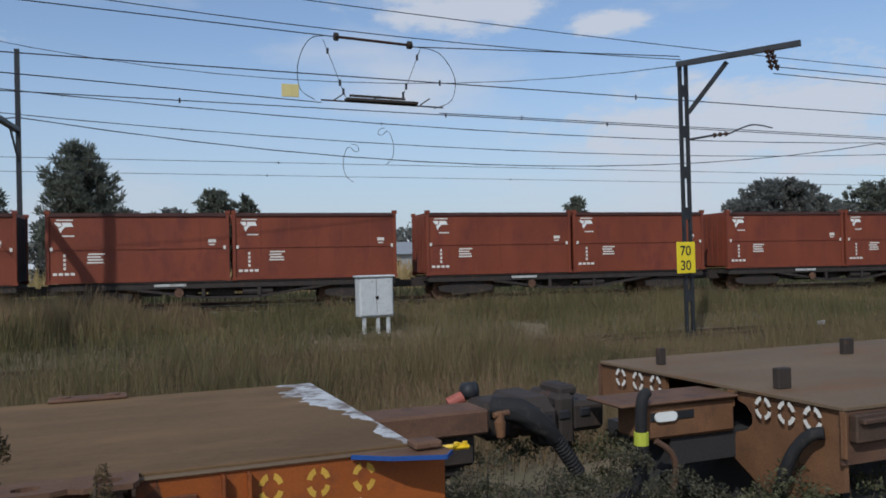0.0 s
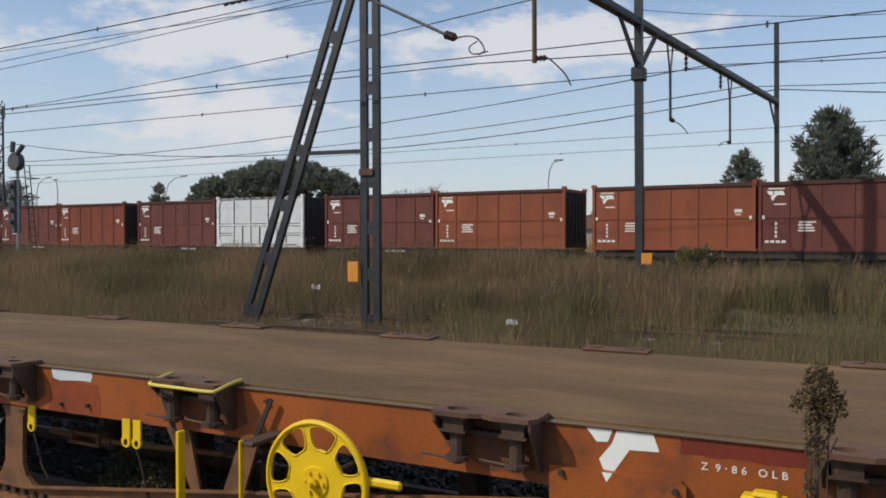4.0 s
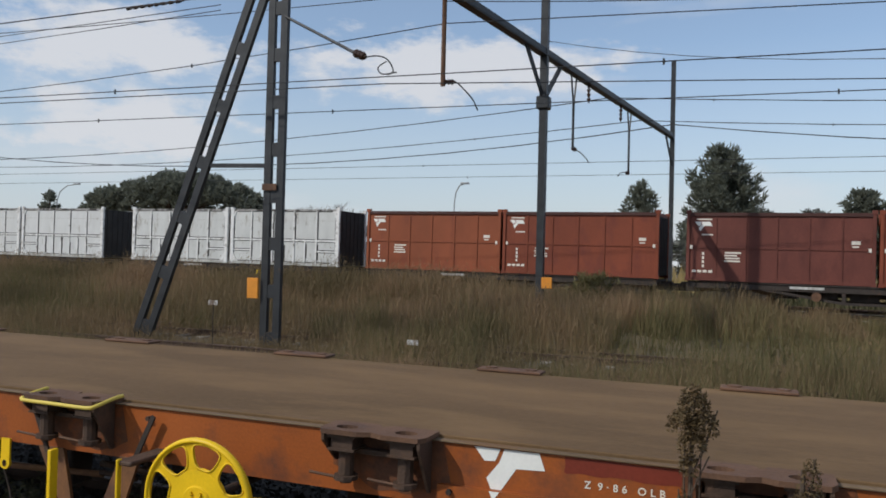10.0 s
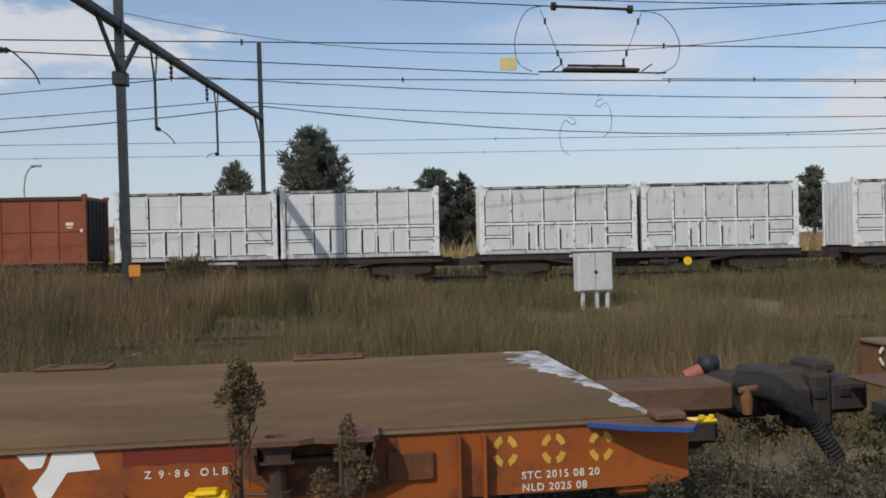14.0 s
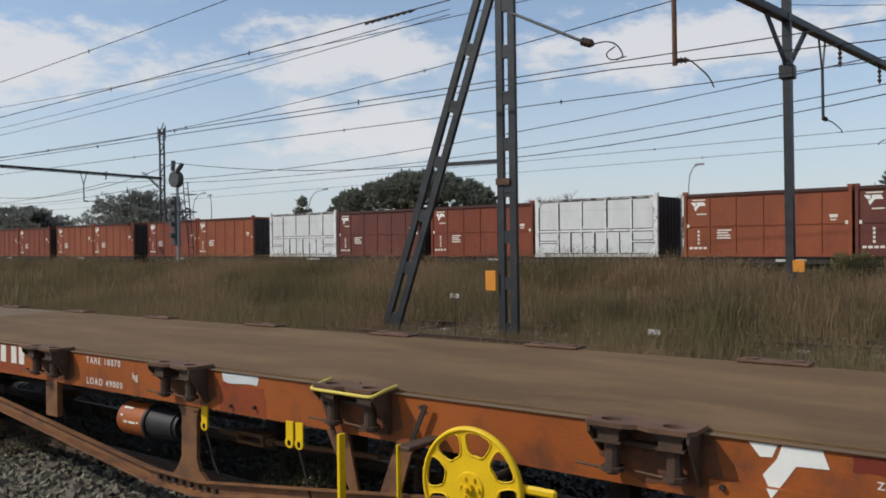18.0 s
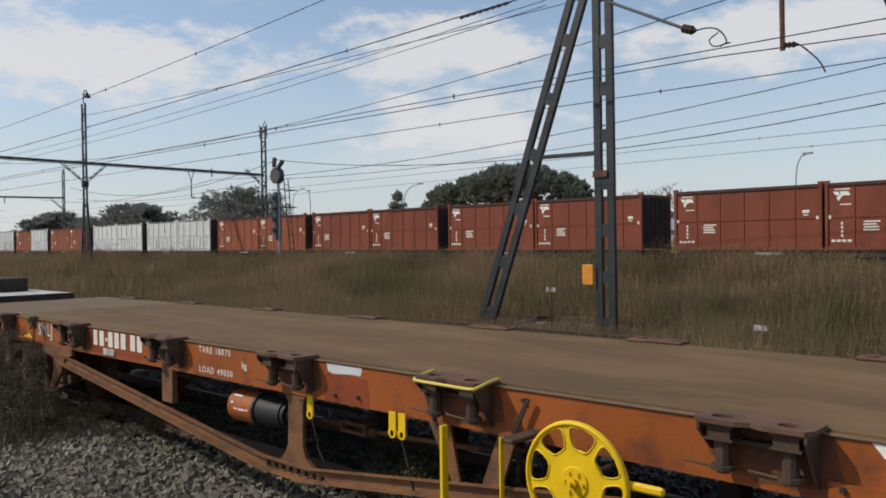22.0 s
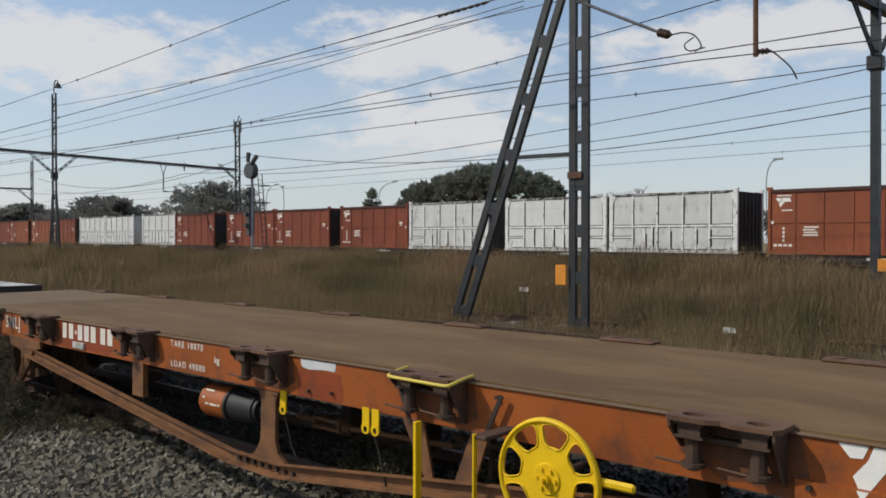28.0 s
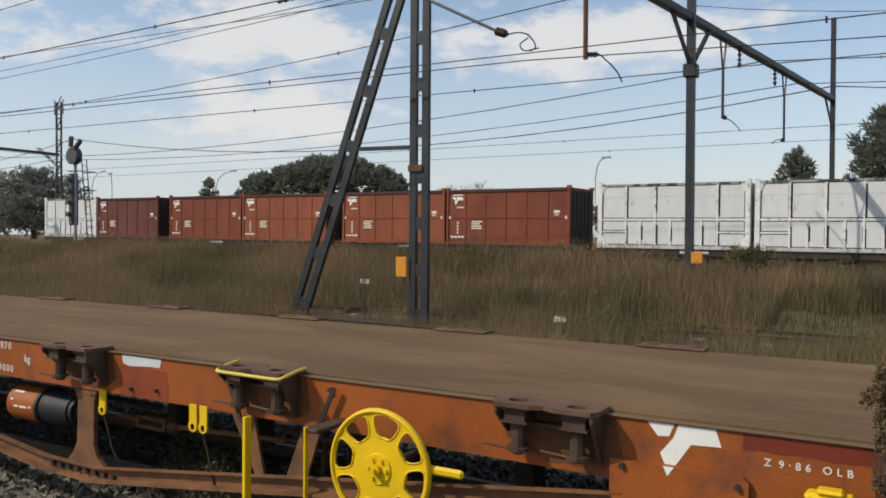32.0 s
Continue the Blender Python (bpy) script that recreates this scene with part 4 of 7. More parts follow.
    rod(bm, (-5.77, 0.20, 0.645), (-5.38, 0.20, 0.65), 0.132, 72, 0.105)
    rod(bm, (-5.44, 0.20, 0.65), (-5.42, 0.20, 0.65), 0.120, 72)
    rod(bm, (-5.77, 0.20, 0.645), (-5.74, 0.20, 0.645), 0.145, 72)
    rod(bm, (-5.38, 0.20, 0.65), (-5.31, 0.20, 0.65), 0.07, 14)
    part("brake_cylinder", bm, M["black"], t, "black brake cylinder")
    # rod and clevis lie in shade; fill light is painted in as lighter rust
    bm = bmesh.new()
    rod(bm, (-4.70, 0.42, 0.585), (-3.6, 0.42, 0.63), 0.019, 10)
    rod(bm, (-4.70, 0.42, 0.585), (-4.62, 0.42, 0.588), 0.032, 8)
    rod(bm, (-5.25, 0.42, 0.60), (-5.0, 0.42, 0.59), 0.022, 8)
    part("brake_rod", bm, M["rust_lit"], t)
    for z in (0.548, 0.615):
        bm = bmesh.new()
        rounded(bm, -5.01, -4.70, 0.37, 0.47, z, z + 0.025, 0.005)
        part("clevis", bm, M["rust_lit"], t)
    for x in (-5.01, -4.73):
        bm = bmesh.new()
        rounded(bm, x, x + 0.03, 0.37, 0.47, 0.574, 0.614, 0.005)
        part("clevis", bm, M["rust_lit"], t)
    bm = bmesh.new()
    rod(bm, (-3.1, 0.4, 0.5), (-2.6, 0.4, 0.62), 0.02, 8)
    part("brake_rod", bm, M["dark"], t)
    bm = bmesh.new()
    rod(bm, (-5.0, 0.6, 0.66), (-9.0, 0.6, 0.66), 0.02, 8)
    part("brake_rod", bm, M["dark"], t)
    for x in (-4.9, -4.1, -3.2, -2.0):
        bm = bmesh.new()
        rounded(bm, x - 0.06, x + 0.06, 0.62, 0.80, 0.45, 0.88, 0.01)
        part("brake_hanger", bm, M["dark"], t)
    for x in (-11.0, -9.4, -7.6, -5.8, -4.2, -2.4, -0.8, 0.8):
        bm = bmesh.new()
        box(bm, x - 0.05, x + 0.05, 0.031, 2.179, 0.9, 1.159)
        part("cross_member", bm, M["dark"], t)
    # bogies
    for x in (-10.95, -0.2):
        bm = bmesh.new()
        rounded(bm, x - 0.2, x + 0.2, 0.6, 1.95, 0.4, 0.72, 0.02)
        b = part("bogie", bm, M["rust"], t)
        for yy in (0.30, 2.0):
            bm = bmesh.new()
            for u, v, h in (((-1.15, 0.64), (-0.4, 0.72), 0.07), ((-0.4, 0.72), (0.4, 0.72), 0.07), ((0.4, 0.72), (1.15, 0.64), 0.07), ((-1.1, 0.46), (-0.42, 0.27), 0.07), ((-0.42, 0.27), (0.42, 0.27), 0.07), ((0.42, 0.27), (1.1, 0.46), 0.07), ((-0.36, 0.27), (-0.36, 0.72), 0.09), ((0.36, 0.27), (0.36, 0.72), 0.09)):
                bar(bm, (x + u[0], yy, u[1]), (x + v[0], yy, v[1]), 0.1, h, (0, 1, 0))
            part("side_frame", bm, M["rust"], b)
        for dx in (-0.85, 0.85):
            for yy in (0.72, 1.78):
                bm = bmesh.new()
                rod(bm, (x + dx, yy - 0.06, 0.5), (x + dx, yy + 0.06, 0.5), 0.37, 28)
                rod(bm, (x + dx, yy - 0.08, 0.5), (x + dx, yy - 0.06, 0.5), 0.14, 16)
                part("wheel", bm, M["rust"], b)
            bm = bmesh.new()
            rod(bm, (x + dx, 0.45, 0.5), (x + dx, 2.1, 0.5), 0.07, 10)
            part("axle", bm, M["dark"], b)
            bm = bmesh.new()
            rounded(bm, x + dx - 0.15, x + dx + 0.15, 0.22, 0.45, 0.38, 0.62, 0.03)
            part("axle_box", bm, M["rust"], b)
            for k in (-0.12, 0.12):
                bm = bmesh.new()
                for c in range(5):
                    rod(bm, (x + k * 1.5, 0.28, 0.32 + 0.07 * c), (x + k * 1.5, 0.28, 0.36 + 0.07 * c), 0.075, 12)
                part("spring", bm, M["dark"], b)
    # hanging gusset where the truss meets the beam
    bm = bmesh.new()
    plate(bm, [(-10.0, 0.905), (-9.16, 0.885), (-9.14, 0.82), (-9.34, 0.78), (-9.46, 0.60), (-9.66, 0.40), (-9.78, 0.42), (-9.66, 0.60), (-9.66, 0.76), (-9.95, 0.80)], 0.03, pose(0, 0.03, 0, 90, 0, 0))
    part("gusset", bm, M["truss"], t, "rusty gusset under the beam")
    bm = bmesh.new()
    ring = [(-9.86 + 0.17 * math.cos(a * 0.45), 0.60 + 0.22 * math.sin(a * 0.45)) for a in range(15)]
    tube(bm, [(x, 0.06, z) for x, z in ring], 0.025, 6)
    part("brake_loop", bm, M["rust"], t)
    # painted marks
    bm = bmesh.new()
    for y, pts in ((0.0095, [(-1.115, 1.154), (-0.995, 1.154), (-1.018, 1.099), (-1.068, 1.095)]), (0.0095, [(-0.977, 1.154), (-0.818, 1.154), (-0.792, 1.080), (-0.921, 1.074), (-0.9876, 0.973), (-1.0356, 0.973), (-1.057, 1.020), (-0.999, 1.094)]), (-0.0195, [(-1.0356, 0.971), (-0.9876, 0.971), (-1.016, 0.928)])):
        vs = [bm.verts.new((x, y, z)) for x, z in pts]
        bm.faces.new(vs)
    part("emblem", bm, M["white"], t, "white arrow-like painted emblem")
    bm = bmesh.new()
    plate(bm, [(-4.70, 1.152), (-4.32, 1.152), (-4.315, 1.13), (-4.33, 1.092), (-4.40, 1.096), (-4.62, 1.082), (-4.685, 1.095)], 0.003, pose(0, 0.012, 0, 90, 0, 0))
    part("paint_plate", bm, M["pale_patch"], t, "white painted patch")
    for x in (0.895, 1.11, 1.325):
        bm = bmesh.new()
        opened_ring(bm, x, 1.06, 0.07, 0.0095)
        part("stencil_ring", bm, M["stencil"], t, "faded yellow stencilled ring")

    def stencil(name, text, size, x, z, sp=1.0):
        writing(name, text, size, pose(x, 0.0095, z, 90, 0, 0), M["letter"], t, "white stencilled lettering", sp)

    stencil("lettering", "STC 2015 08 20", 0.046, 0.965, 0.934, 1.16)
    stencil("lettering", "NLD 2025 08", 0.046, 0.965, 0.880, 1.16)
    stencil("lettering", "Z  9 \u00b7 8 6   O L B", 0.044, -0.62, 1.03, 1.07)
    stencil("lettering", "TARE 18870", 0.075, -6.47, 1.085, 1.35)
    stencil("lettering", "kg", 0.08, -5.80, 1.005)
    stencil("lettering", "LOAD 49000", 0.075, -6.47, 0.915, 1.35)
    # number as plain bars
    for k, w in enumerate((0.09, 0.1, 0.1, 0.1, 0.1, 0.1, 0.1)):
        x = -8.6 + 0.143 * k + 0.06 * (k > 1) + 0.06 * (k > 4)
        bm = bmesh.new()
        box(bm, x, x + w, 0.008, 0.0115, 0.985, 1.14)
        part("number_bar", bm, M["letter"], t, "white painted number bar")
    bm = bmesh.new()
    box(bm, -8.315, -8.28, 0.008, 0.0115, 1.04, 1.075)
    part("number_dot", bm, M["letter"], t)
    stencil("lettering", "SMLJ", 0.19, -10.12, 0.985, 1.15)
    bm = bmesh.new()
    rounded(bm, -8.35, -8.1, -0.004, 0.012, 0.90, 0.965, 0.004)
    part("card_holder", bm, M["grey_rib"], t)
    bm = bmesh.new()
    plate(bm, [(-10.6, 0.93), (-10.3, 0.93), (-10.42, 0.985)], 0.004, pose(0, 0.01, 0, 90, 0, 0))
    part("lift_mark", bm, M["yellow"], t)
    return t


flat_wagon()


# ---- neighbouring flat wagons on the siding ----
def plain_bogie(parent, x, sides):
    """A bolster with two axles and their wheels."""
    bm = bmesh.new()
    rounded(bm, x - 0.2, x + 0.2, sides[0], sides[1], 0.42, 0.7, 0.02)
    b = part("bogie", bm, M["rust"], parent)
    for dx in (-0.85, 0.85):
        for yy in sides:
            bm = bmesh.new()
            rod(bm, (x + dx, yy - 0.06, 0.5), (x + dx, yy + 0.06, 0.5), 0.37, 24)
            part("wheel", bm, M["rust"], b)
        bm = bmesh.new()
        rod(bm, (x + dx, sides[0] - 0.15, 0.5), (x + dx, sides[1] + 0.15, 0.5), 0.07, 10)
        part("axle", bm, M["dark"], b)
    for yy in sides:
        bm = bmesh.new()
        rounded(bm, x - 1.0, x + 1.0, yy - 0.24, yy - 0.14, 0.44, 0.58, 0.02)
        part("side_frame", bm, M["rust"], b)


def right_wagon():
    t = thing("flat_wagon", pose(4.05, 3.29, -0.03, 0, 0.34, 0), "rust-brown flat wagon with stake stubs on its deck", "flat wagon", "siding wagons")
    bm = bmesh.new()
    rounded(bm, 0.0, 11.0, 0.0, 2.45, 1.165, 1.19, 0.004)
    part("deck_plate", bm, M["deck_tan"], t, "pale rust-stained deck plate")
    bm = bmesh.new()
    # end plates either side of the draft box
    plate(bm, [(0.0, 1.165), (0.84, 1.165), (0.84, 1.10), (0.76, 1.075), (0.71, 1.02), (0.71, 0.965), (0.76, 0.915), (0.86, 0.885), (0.90, 0.72), (0.66, 0.58), (0.50, 0.53), (0.0, 0.70)], 0.03, pose(0.03, 0.03, 0, 90, 0, 90))
    part("end_panel", bm, M["rust_lit"], t, "orange-brown end panel")
    bm = bmesh.new()
    plate(bm, [(0.0, 1.165), (0.85, 1.165), (0.85, 0.85), (0.0, 0.85)], 0.03, pose(0.03, 1.62, 0, 90, 0, 90))
    part("end_panel", bm, M["rust_lit"], t, "orange-brown end panel")
    for y0 in (0.012, 2.46):
        bm = bmesh.new()
        box(bm, 0.0, 11.0, y0, y0 + 0.02, 0.86, 1.164)
        part("side_beam", bm, M["rust"], t)
    bm = bmesh.new()
    rounded(bm, 0.04, 0.5, -0.05, 0.01, 0.99, 1.15, 0.008)
    rounded(bm, 0.06, 0.46, -0.085, 0.008, 1.10, 1.13, 0.006)
    part("corner_bracket", bm, M["socket"], t, "dark rusted corner bracket")
    for y0, y1 in ((0.86, 0.9), (-0.02, 0.0)):
        bm = bmesh.new()
        rounded(bm, -0.012, 0.0, y0, y1 + 0.02, 1.06 if y0 > 0.5 else 0.9, 1.165, 0.003)
        part("end_rib", bm, M["rust_lit"], t)
    bm = bmesh.new()
    rounded(bm, -0.74, 0.0, 0.86, 1.14, 0.90, 1.125, 0.02)
    part("draft_box", bm, M["rust_lit"], t, "rusty draft gear box")
    bm = bmesh.new()
    rounded(bm, -0.92, 0.0, 0.82, 1.22, 1.127, 1.148, 0.008)
    part("draft_cover", bm, M["rust"], t, "rusty cover plate")
    bm = bmesh.new()
    rounded(bm, -0.68, -0.34, 0.852, 0.862, 1.02, 1.075, 0.004)
    part("slot", bm, M["black"], t)
    bm = bmesh.new()
    plate(bm, [(-0.57 + 0.055 * sx + 0.03 * math.cos(a), 1.048 + 0.03 * math.sin(a)) for sx, a in [(1, math.pi * (i / 6 - 0.5)) for i in range(7)] + [(-1, math.pi * (i / 6 + 0.5)) for i in range(7)]], 0.012, pose(0, 0.85, 0, 90, 0, 0))
    part("slot_plate", bm, M["white"], t, "pale key plate in the slot")
    # box and underframe coloured near black for the shadow below the deck
    bm = bmesh.new()
    box(bm, -0.5, 0.6, 0.9, 1.6, 0.72, 0.898)
    part("under_box", bm, M["shade_dark"], t)
    bm = bmesh.new()
    box(bm, 0.25, 10.5, 0.25, 2.2, 0.35, 0.86)
    part("underframe", bm, M["shade_dark"], t)
    for x, y in ((0.28, 2.0), (0.21, 0.66), (2.04, 1.76), (4.0, 0.5)):
        bm = bmesh.new()
        w = 0.03 if x == 0.28 else 0.055
        rounded(bm, x - w, x + w, y - 0.03, y + 0.03, 1.19, 1.325, 0.006)
        part("stake_stub", bm, M["dark"], t, "dark square stake stub")
    for k, ys in enumerate(((0.22, 0.42, 0.61), (1.70, 1.92, 2.15))):
        for y in ys:
            bm = bmesh.new()
            for q in range(4):
                a0, a1 = math.pi / 2 * q + 0.25, math.pi / 2 * (q + 1) - 0.25
                inn = [(y + 0.044 * math.cos(a0 + (a1 - a0) * i / 4), 1.09 + 0.048 * math.sin(a0 + (a1 - a0) * i / 4)) for i in range(5)]
                outr = [(y + 0.072 * math.cos(a0 + (a1 - a0) * i / 4), 1.09 + 0.074 * math.sin(a0 + (a1 - a0) * i / 4)) for i in range(5)]
                bm.faces.new([bm.verts.new((-0.004, p, q2)) for p, q2 in inn + outr[::-1]])
            part("stencil_ring", bm, M["letter"], t, "chipped white stencilled ring")
    bm = bmesh.new()
    tube(bm, smooth([(0.0, 0.14, 1.02), (-0.05, 0.20, 1.0), (-0.10, 0.27, 0.90), (-0.13, 0.32, 0.76), (-0.15, 0.36, 0.6)]), 0.038, 10)
    part("air_hose", bm, M["hose"], t, "black rubber air hose", True)
    bm = bmesh.new()
    tube(bm, smooth([(-0.72, 0.84, 1.21), (-0.78, 0.80, 1.18), (-0.80, 0.79, 1.06), (-0.80, 0.79, 0.98)]), 0.036, 12)
    tube(bm, smooth([(-0.80, 0.79, 0.91), (-0.80, 0.79, 0.80), (-0.86, 0.79, 0.66), (-0.98, 0.78, 0.55)]), 0.044, 12)
    part("air_hose", bm, M["hose"], t, "black rubber air hose", True)
    bm = bmesh.new()
    tube(bm, smooth([(-0.70, 0.78, 0.92), (-0.60, 0.76, 0.84), (-0.57, 0.76, 0.72), (-0.62, 0.76, 0.55)]), 0.02, 8)
    part("chain", bm, M["rust"], t)
    bm = bmesh.new()
    rod(bm, (-0.80, 0.79, 0.985), (-0.80, 0.79, 0.905), 0.046, 12)
    part("hose_clip", bm, M["clip"], t, "yellow-green hose clip")
    plain_bogie(t, 2.2, (0.9, 1.95))


def coupler():
    t = thing("coupler", pose(2.35, 4.78, 1.02), "grimy black knuckle coupler joining the flat wagons", "coupler")
    bm = bmesh.new()
    rounded(bm, 0.10, 0.40, -0.15, 0.17, -0.15, 0.10, 0.04)
    rounded(bm, 0.30, 0.60, -0.24, 0.26, -0.13, 0.12, 0.06)
    rounded(bm, 0.44, 0.58, -0.27, -0.10, -0.20, 0.06, 0.03)
    part("head", bm, M["dark"], t, "black coupler head")
    bm = bmesh.new()
    rounded(bm, 0.60, 0.74, -0.22, 0.2, -0.22, 0.12, 0.03)
    rounded(bm, 0.64, 0.78, -0.18, 0.1, 0.10, 0.17, 0.02)
    rounded(bm, 0.72, 0.98, -0.2, 0.2, -0.14, 0.06, 0.03)
    part("shank", bm, M["dark"], t, "dark brown coupler shank")
    for x, y in ((0.46, -0.262), (0.61, -0.222), (0.78, -0.202)):
        bm = bmesh.new()
        rounded(bm, x, x + 0.08, y - 0.012, y + 0.01, -0.04, 0.02, 0.008)
        part("pocket", bm, M["black"], t)
    # a slack cover and a ribbed hose that hang before the head
    bm = bmesh.new()
    pts = smooth([Vector((0.08, -0.30, 0.10)), Vector((0.22, -0.38, 0.08)), Vector((0.36, -0.43, -0.01)), Vector((0.46, -0.43, -0.12))], 6)
    loops = []
    for i, p in enumerate(pts):
        d = (pts[min(i + 1, len(pts) - 1)] - pts[max(i - 1, 0)]).normalized()
        q = d.to_track_quat("Z", "Y").to_matrix()
        f = i / (len(pts) - 1)
        r = 0.045 + 0.032 * math.sin(math.pi * min(1, 0.25 + 0.75 * f)) ** 1.2
        loops.append([bm.verts.new(p + q @ Vector((k2 * math.cos(math.pi * k / 10), k2 * math.sin(math.pi * k / 10), 0))) for k in range(20) for k2 in (r * (1 + 0.07 * math.sin(k * 1.9 + i * 0.7)),)])
    for u, v in zip(loops, loops[1:]):
        for k in range(20):
            bm.faces.new((u[k], u[(k + 1) % 20], v[(k + 1) % 20], v[k]))
    bm.faces.new(loops[0][::-1])
    bm.faces.new(loops[-1])
    part("hose_cover", bm, M["hose"], t, "slate-black rubber hose cover", True)
    bm = bmesh.new()
    a, b, c = Vector((0.38, -0.43, 0.0)), Vector((0.50, -0.43, -0.16)), Vector((0.62, -0.43, -0.34))
    n = 34
    path = [a.lerp(b, i / n).lerp(b.lerp(c, i / n), i / n) for i in range(n + 1)]
    rings = []
    for i, p in enumerate(path):
        d = (path[min(i + 1, n)] - path[max(i - 1, 0)]).normalized()
        q = d.to_track_quat("Z", "Y").to_matrix()
        r = 0.050 if i % 2 else 0.043
        rings.append([bm.verts.new(p + q @ Vector((r * math.cos(math.pi * k / 6), r * math.sin(math.pi * k / 6), 0))) for k in range(12)])
    for p, q in zip(rings, rings[1:]):
        for k in range(12):
            bm.faces.new((p[k], p[(k + 1) % 12], q[(k + 1) % 12], q[k]))
    part("hose", bm, M["hose"], t, "black ribbed brake hose")


def left_wagon():
    t = thing("flat_wagon", pose(-15.3, 3.55, 0.02, 0, 0.34, 0), "dark flat wagon end beyond the orange one", "flat wagon", "siding wagons")
    # the deck's sunlit look is put into its pale colour
    bm = bmesh.new()
    rounded(bm, -12.0, 0.0, 0.0, 2.5, 1.20, 1.24, 0.004)
    part("deck_plate", bm, M["grey_rib"], t, "deck plate coloured pale as if sunlit")
    bm = bmesh.new()
    rounded(bm, -0.001, 0.06, 0.0, 2.5, 0.9, 1.245, 0.01)
    part("end_beam", bm, M["dark"], t)
    for y0 in (0.012, 2.46):
        bm = bmesh.new()
        box(bm, -12.0, -0.002, y0, y0 + 0.02, 0.9, 1.20)
        part("side_beam", bm, M["dark"], t)
    bm = bmesh.new()
    rounded(bm, -3.0, -1.35, 1.4, 2.2, 1.24, 1.50, 0.02)
    part("load_block", bm, M["dark"], t, "dark greenish block on the deck")
    for x in (-2.95, -2.2, -1.4):
        bm = bmesh.new()
        rounded(bm, x - 0.03, x + 0.03, 1.37, 1.402, 1.24, 1.51, 0.005)
        part("load_strap", bm, M["rust"], t)
    bm = bmesh.new()
    box(bm, -11.5, 1.3, 0.95, 1.55, 0.55, 0.95)
    part("centre_sill", bm, M["dark"], t)
    plain_bogie(t, -2.15, (0.72, 1.78))


right_wagon()
coupler()
left_wagon()


# ---- masts, beams and fittings of the overhead line ----
def twin_mast(bm, a, b, leg, gap, depth, step):
    """Two parallel channels from a to b with batten plates between them."""
    a, b = Vector(a), Vector(b)
    d = (b - a).normalized()
    s = Vector((0, 1, 0)).cross(d).normalized()
    for k in (-1, 1):
        o = s * (k * (gap + leg) / 2)
        bar(bm, a + o, b + o, depth, leg, s)
    n = int((b - a).length / step)
    for i in range(n):
        p = a + d * (0.5 * step + i * step)
        bar(bm, p - d * 0.16, p + d * 0.16, depth * 0.8, gap + leg, s)


def insulator(bm, a, b, r=0.06, n=4):
    a, b = Vector(a), Vector(b)
    for i in range(n):
        p, q = a.lerp(b, i / n), a.lerp(b, (i + 0.55) / n)
        rod(bm, p, q, r, 10, r * 0.7)
    rod(bm, a, b, r * 0.4, 8)


def anchor_mast():
    t = thing("anchor_mast", pose(-10.85, 17.0, ground_z(-10.85, 17) + 0.442), "dark steel anchor mast with a raking strut", "mast", "overhead line masts")
    bm = bmesh.new()
    twin_mast(bm, (0.07, 0, -0.7), (0.10, 0, 9.6), 0.185, 0.17, 0.12, 1.15)
    part("mast", bm, M["mast"], t)
    bm = bmesh.new()
    twin_mast(bm, (-3.95, 0, -0.7), (-0.12, 0, 9.3), 0.185, 0.19, 0.12, 1.5)
    part("strut", bm, M["mast"], t)
    bm = bmesh.new()
    bar(bm, (-2.0, 0.0, 4.12), (-0.1, 0.0, 4.08), 0.08, 0.1)
    part("tie", bm, M["mast"], t)
    bm = bmesh.new()
    bar(bm, (-0.2, -0.1, 3.55), (0.2, -0.1, 3.55), 0.02, 0.16)
    part("plate", bm, M["rust"], t)
    bm = bmesh.new()
    rounded(bm, -0.52, -0.21, -0.16, -0.1, 0.84, 1.34, 0.01)
    part("warning_tag", bm, M["tag"], t, "orange number tag")
    bm = bmesh.new()
    insulator(bm, (-2.75, -2.0, 7.56), (-1.15, -2.0, 7.60), 0.045, 8)
    part("strain_insulator", bm, M["dark"], t)
    bm = bmesh.new()
    rod(bm, (0.2, 0, 7.74), (2.7, -0.95, 6.40), 0.035, 8)
    part("arm", bm, M["mast"], t)
    bm = bmesh.new()
    insulator(bm, (2.7, -0.95, 6.40), (3.0, -1.08, 6.27), 0.10, 3)
    part("insulator", bm, M["porcelain"], t)
    bm = bmesh.new()
    tube(bm, smooth([(3.0, -1.08, 6.27), (3.35, -1.3, 6.22), (3.7, -1.6, 6.08), (3.95, -1.85, 5.88), (4.08, -2.0, 5.68), (3.95, -2.0, 5.62)]), 0.016, 6)
    tube(bm, smooth([(3.88, -1.9, 5.92), (3.74, -2.0, 5.78), (3.84, -2.0, 5.64), (4.16, -2.0, 5.66)]), 0.014, 6)
    part("register_arm", bm, M["mast"], t)


def lattice(bm, foot, top, wide, leg, step):
    """An upright of two legs with battens and crossed bars between them."""
    foot = Vector(foot)
    h = top - foot.z
    for k in (-1, 1):
        o = Vector((k * wide / 2, 0, 0))
        bar(bm, foot + o, foot + o + Vector((0, 0, h)), leg, leg, (0, 1, 0))
    n = int(h / step)
    for i in range(n):
        z = foot + Vector((0, 0, h * (i + 0.5) / n))
        bar(bm, z - Vector((wide / 2, 0, 0)), z + Vector((wide / 2, 0, 0)), leg * 0.8, leg * 0.9)
        if i % 2:
            bar(bm, z - Vector((wide / 2, 0, 0)), z + Vector((wide / 2, 0, h / n)), leg * 0.5, leg * 0.6)


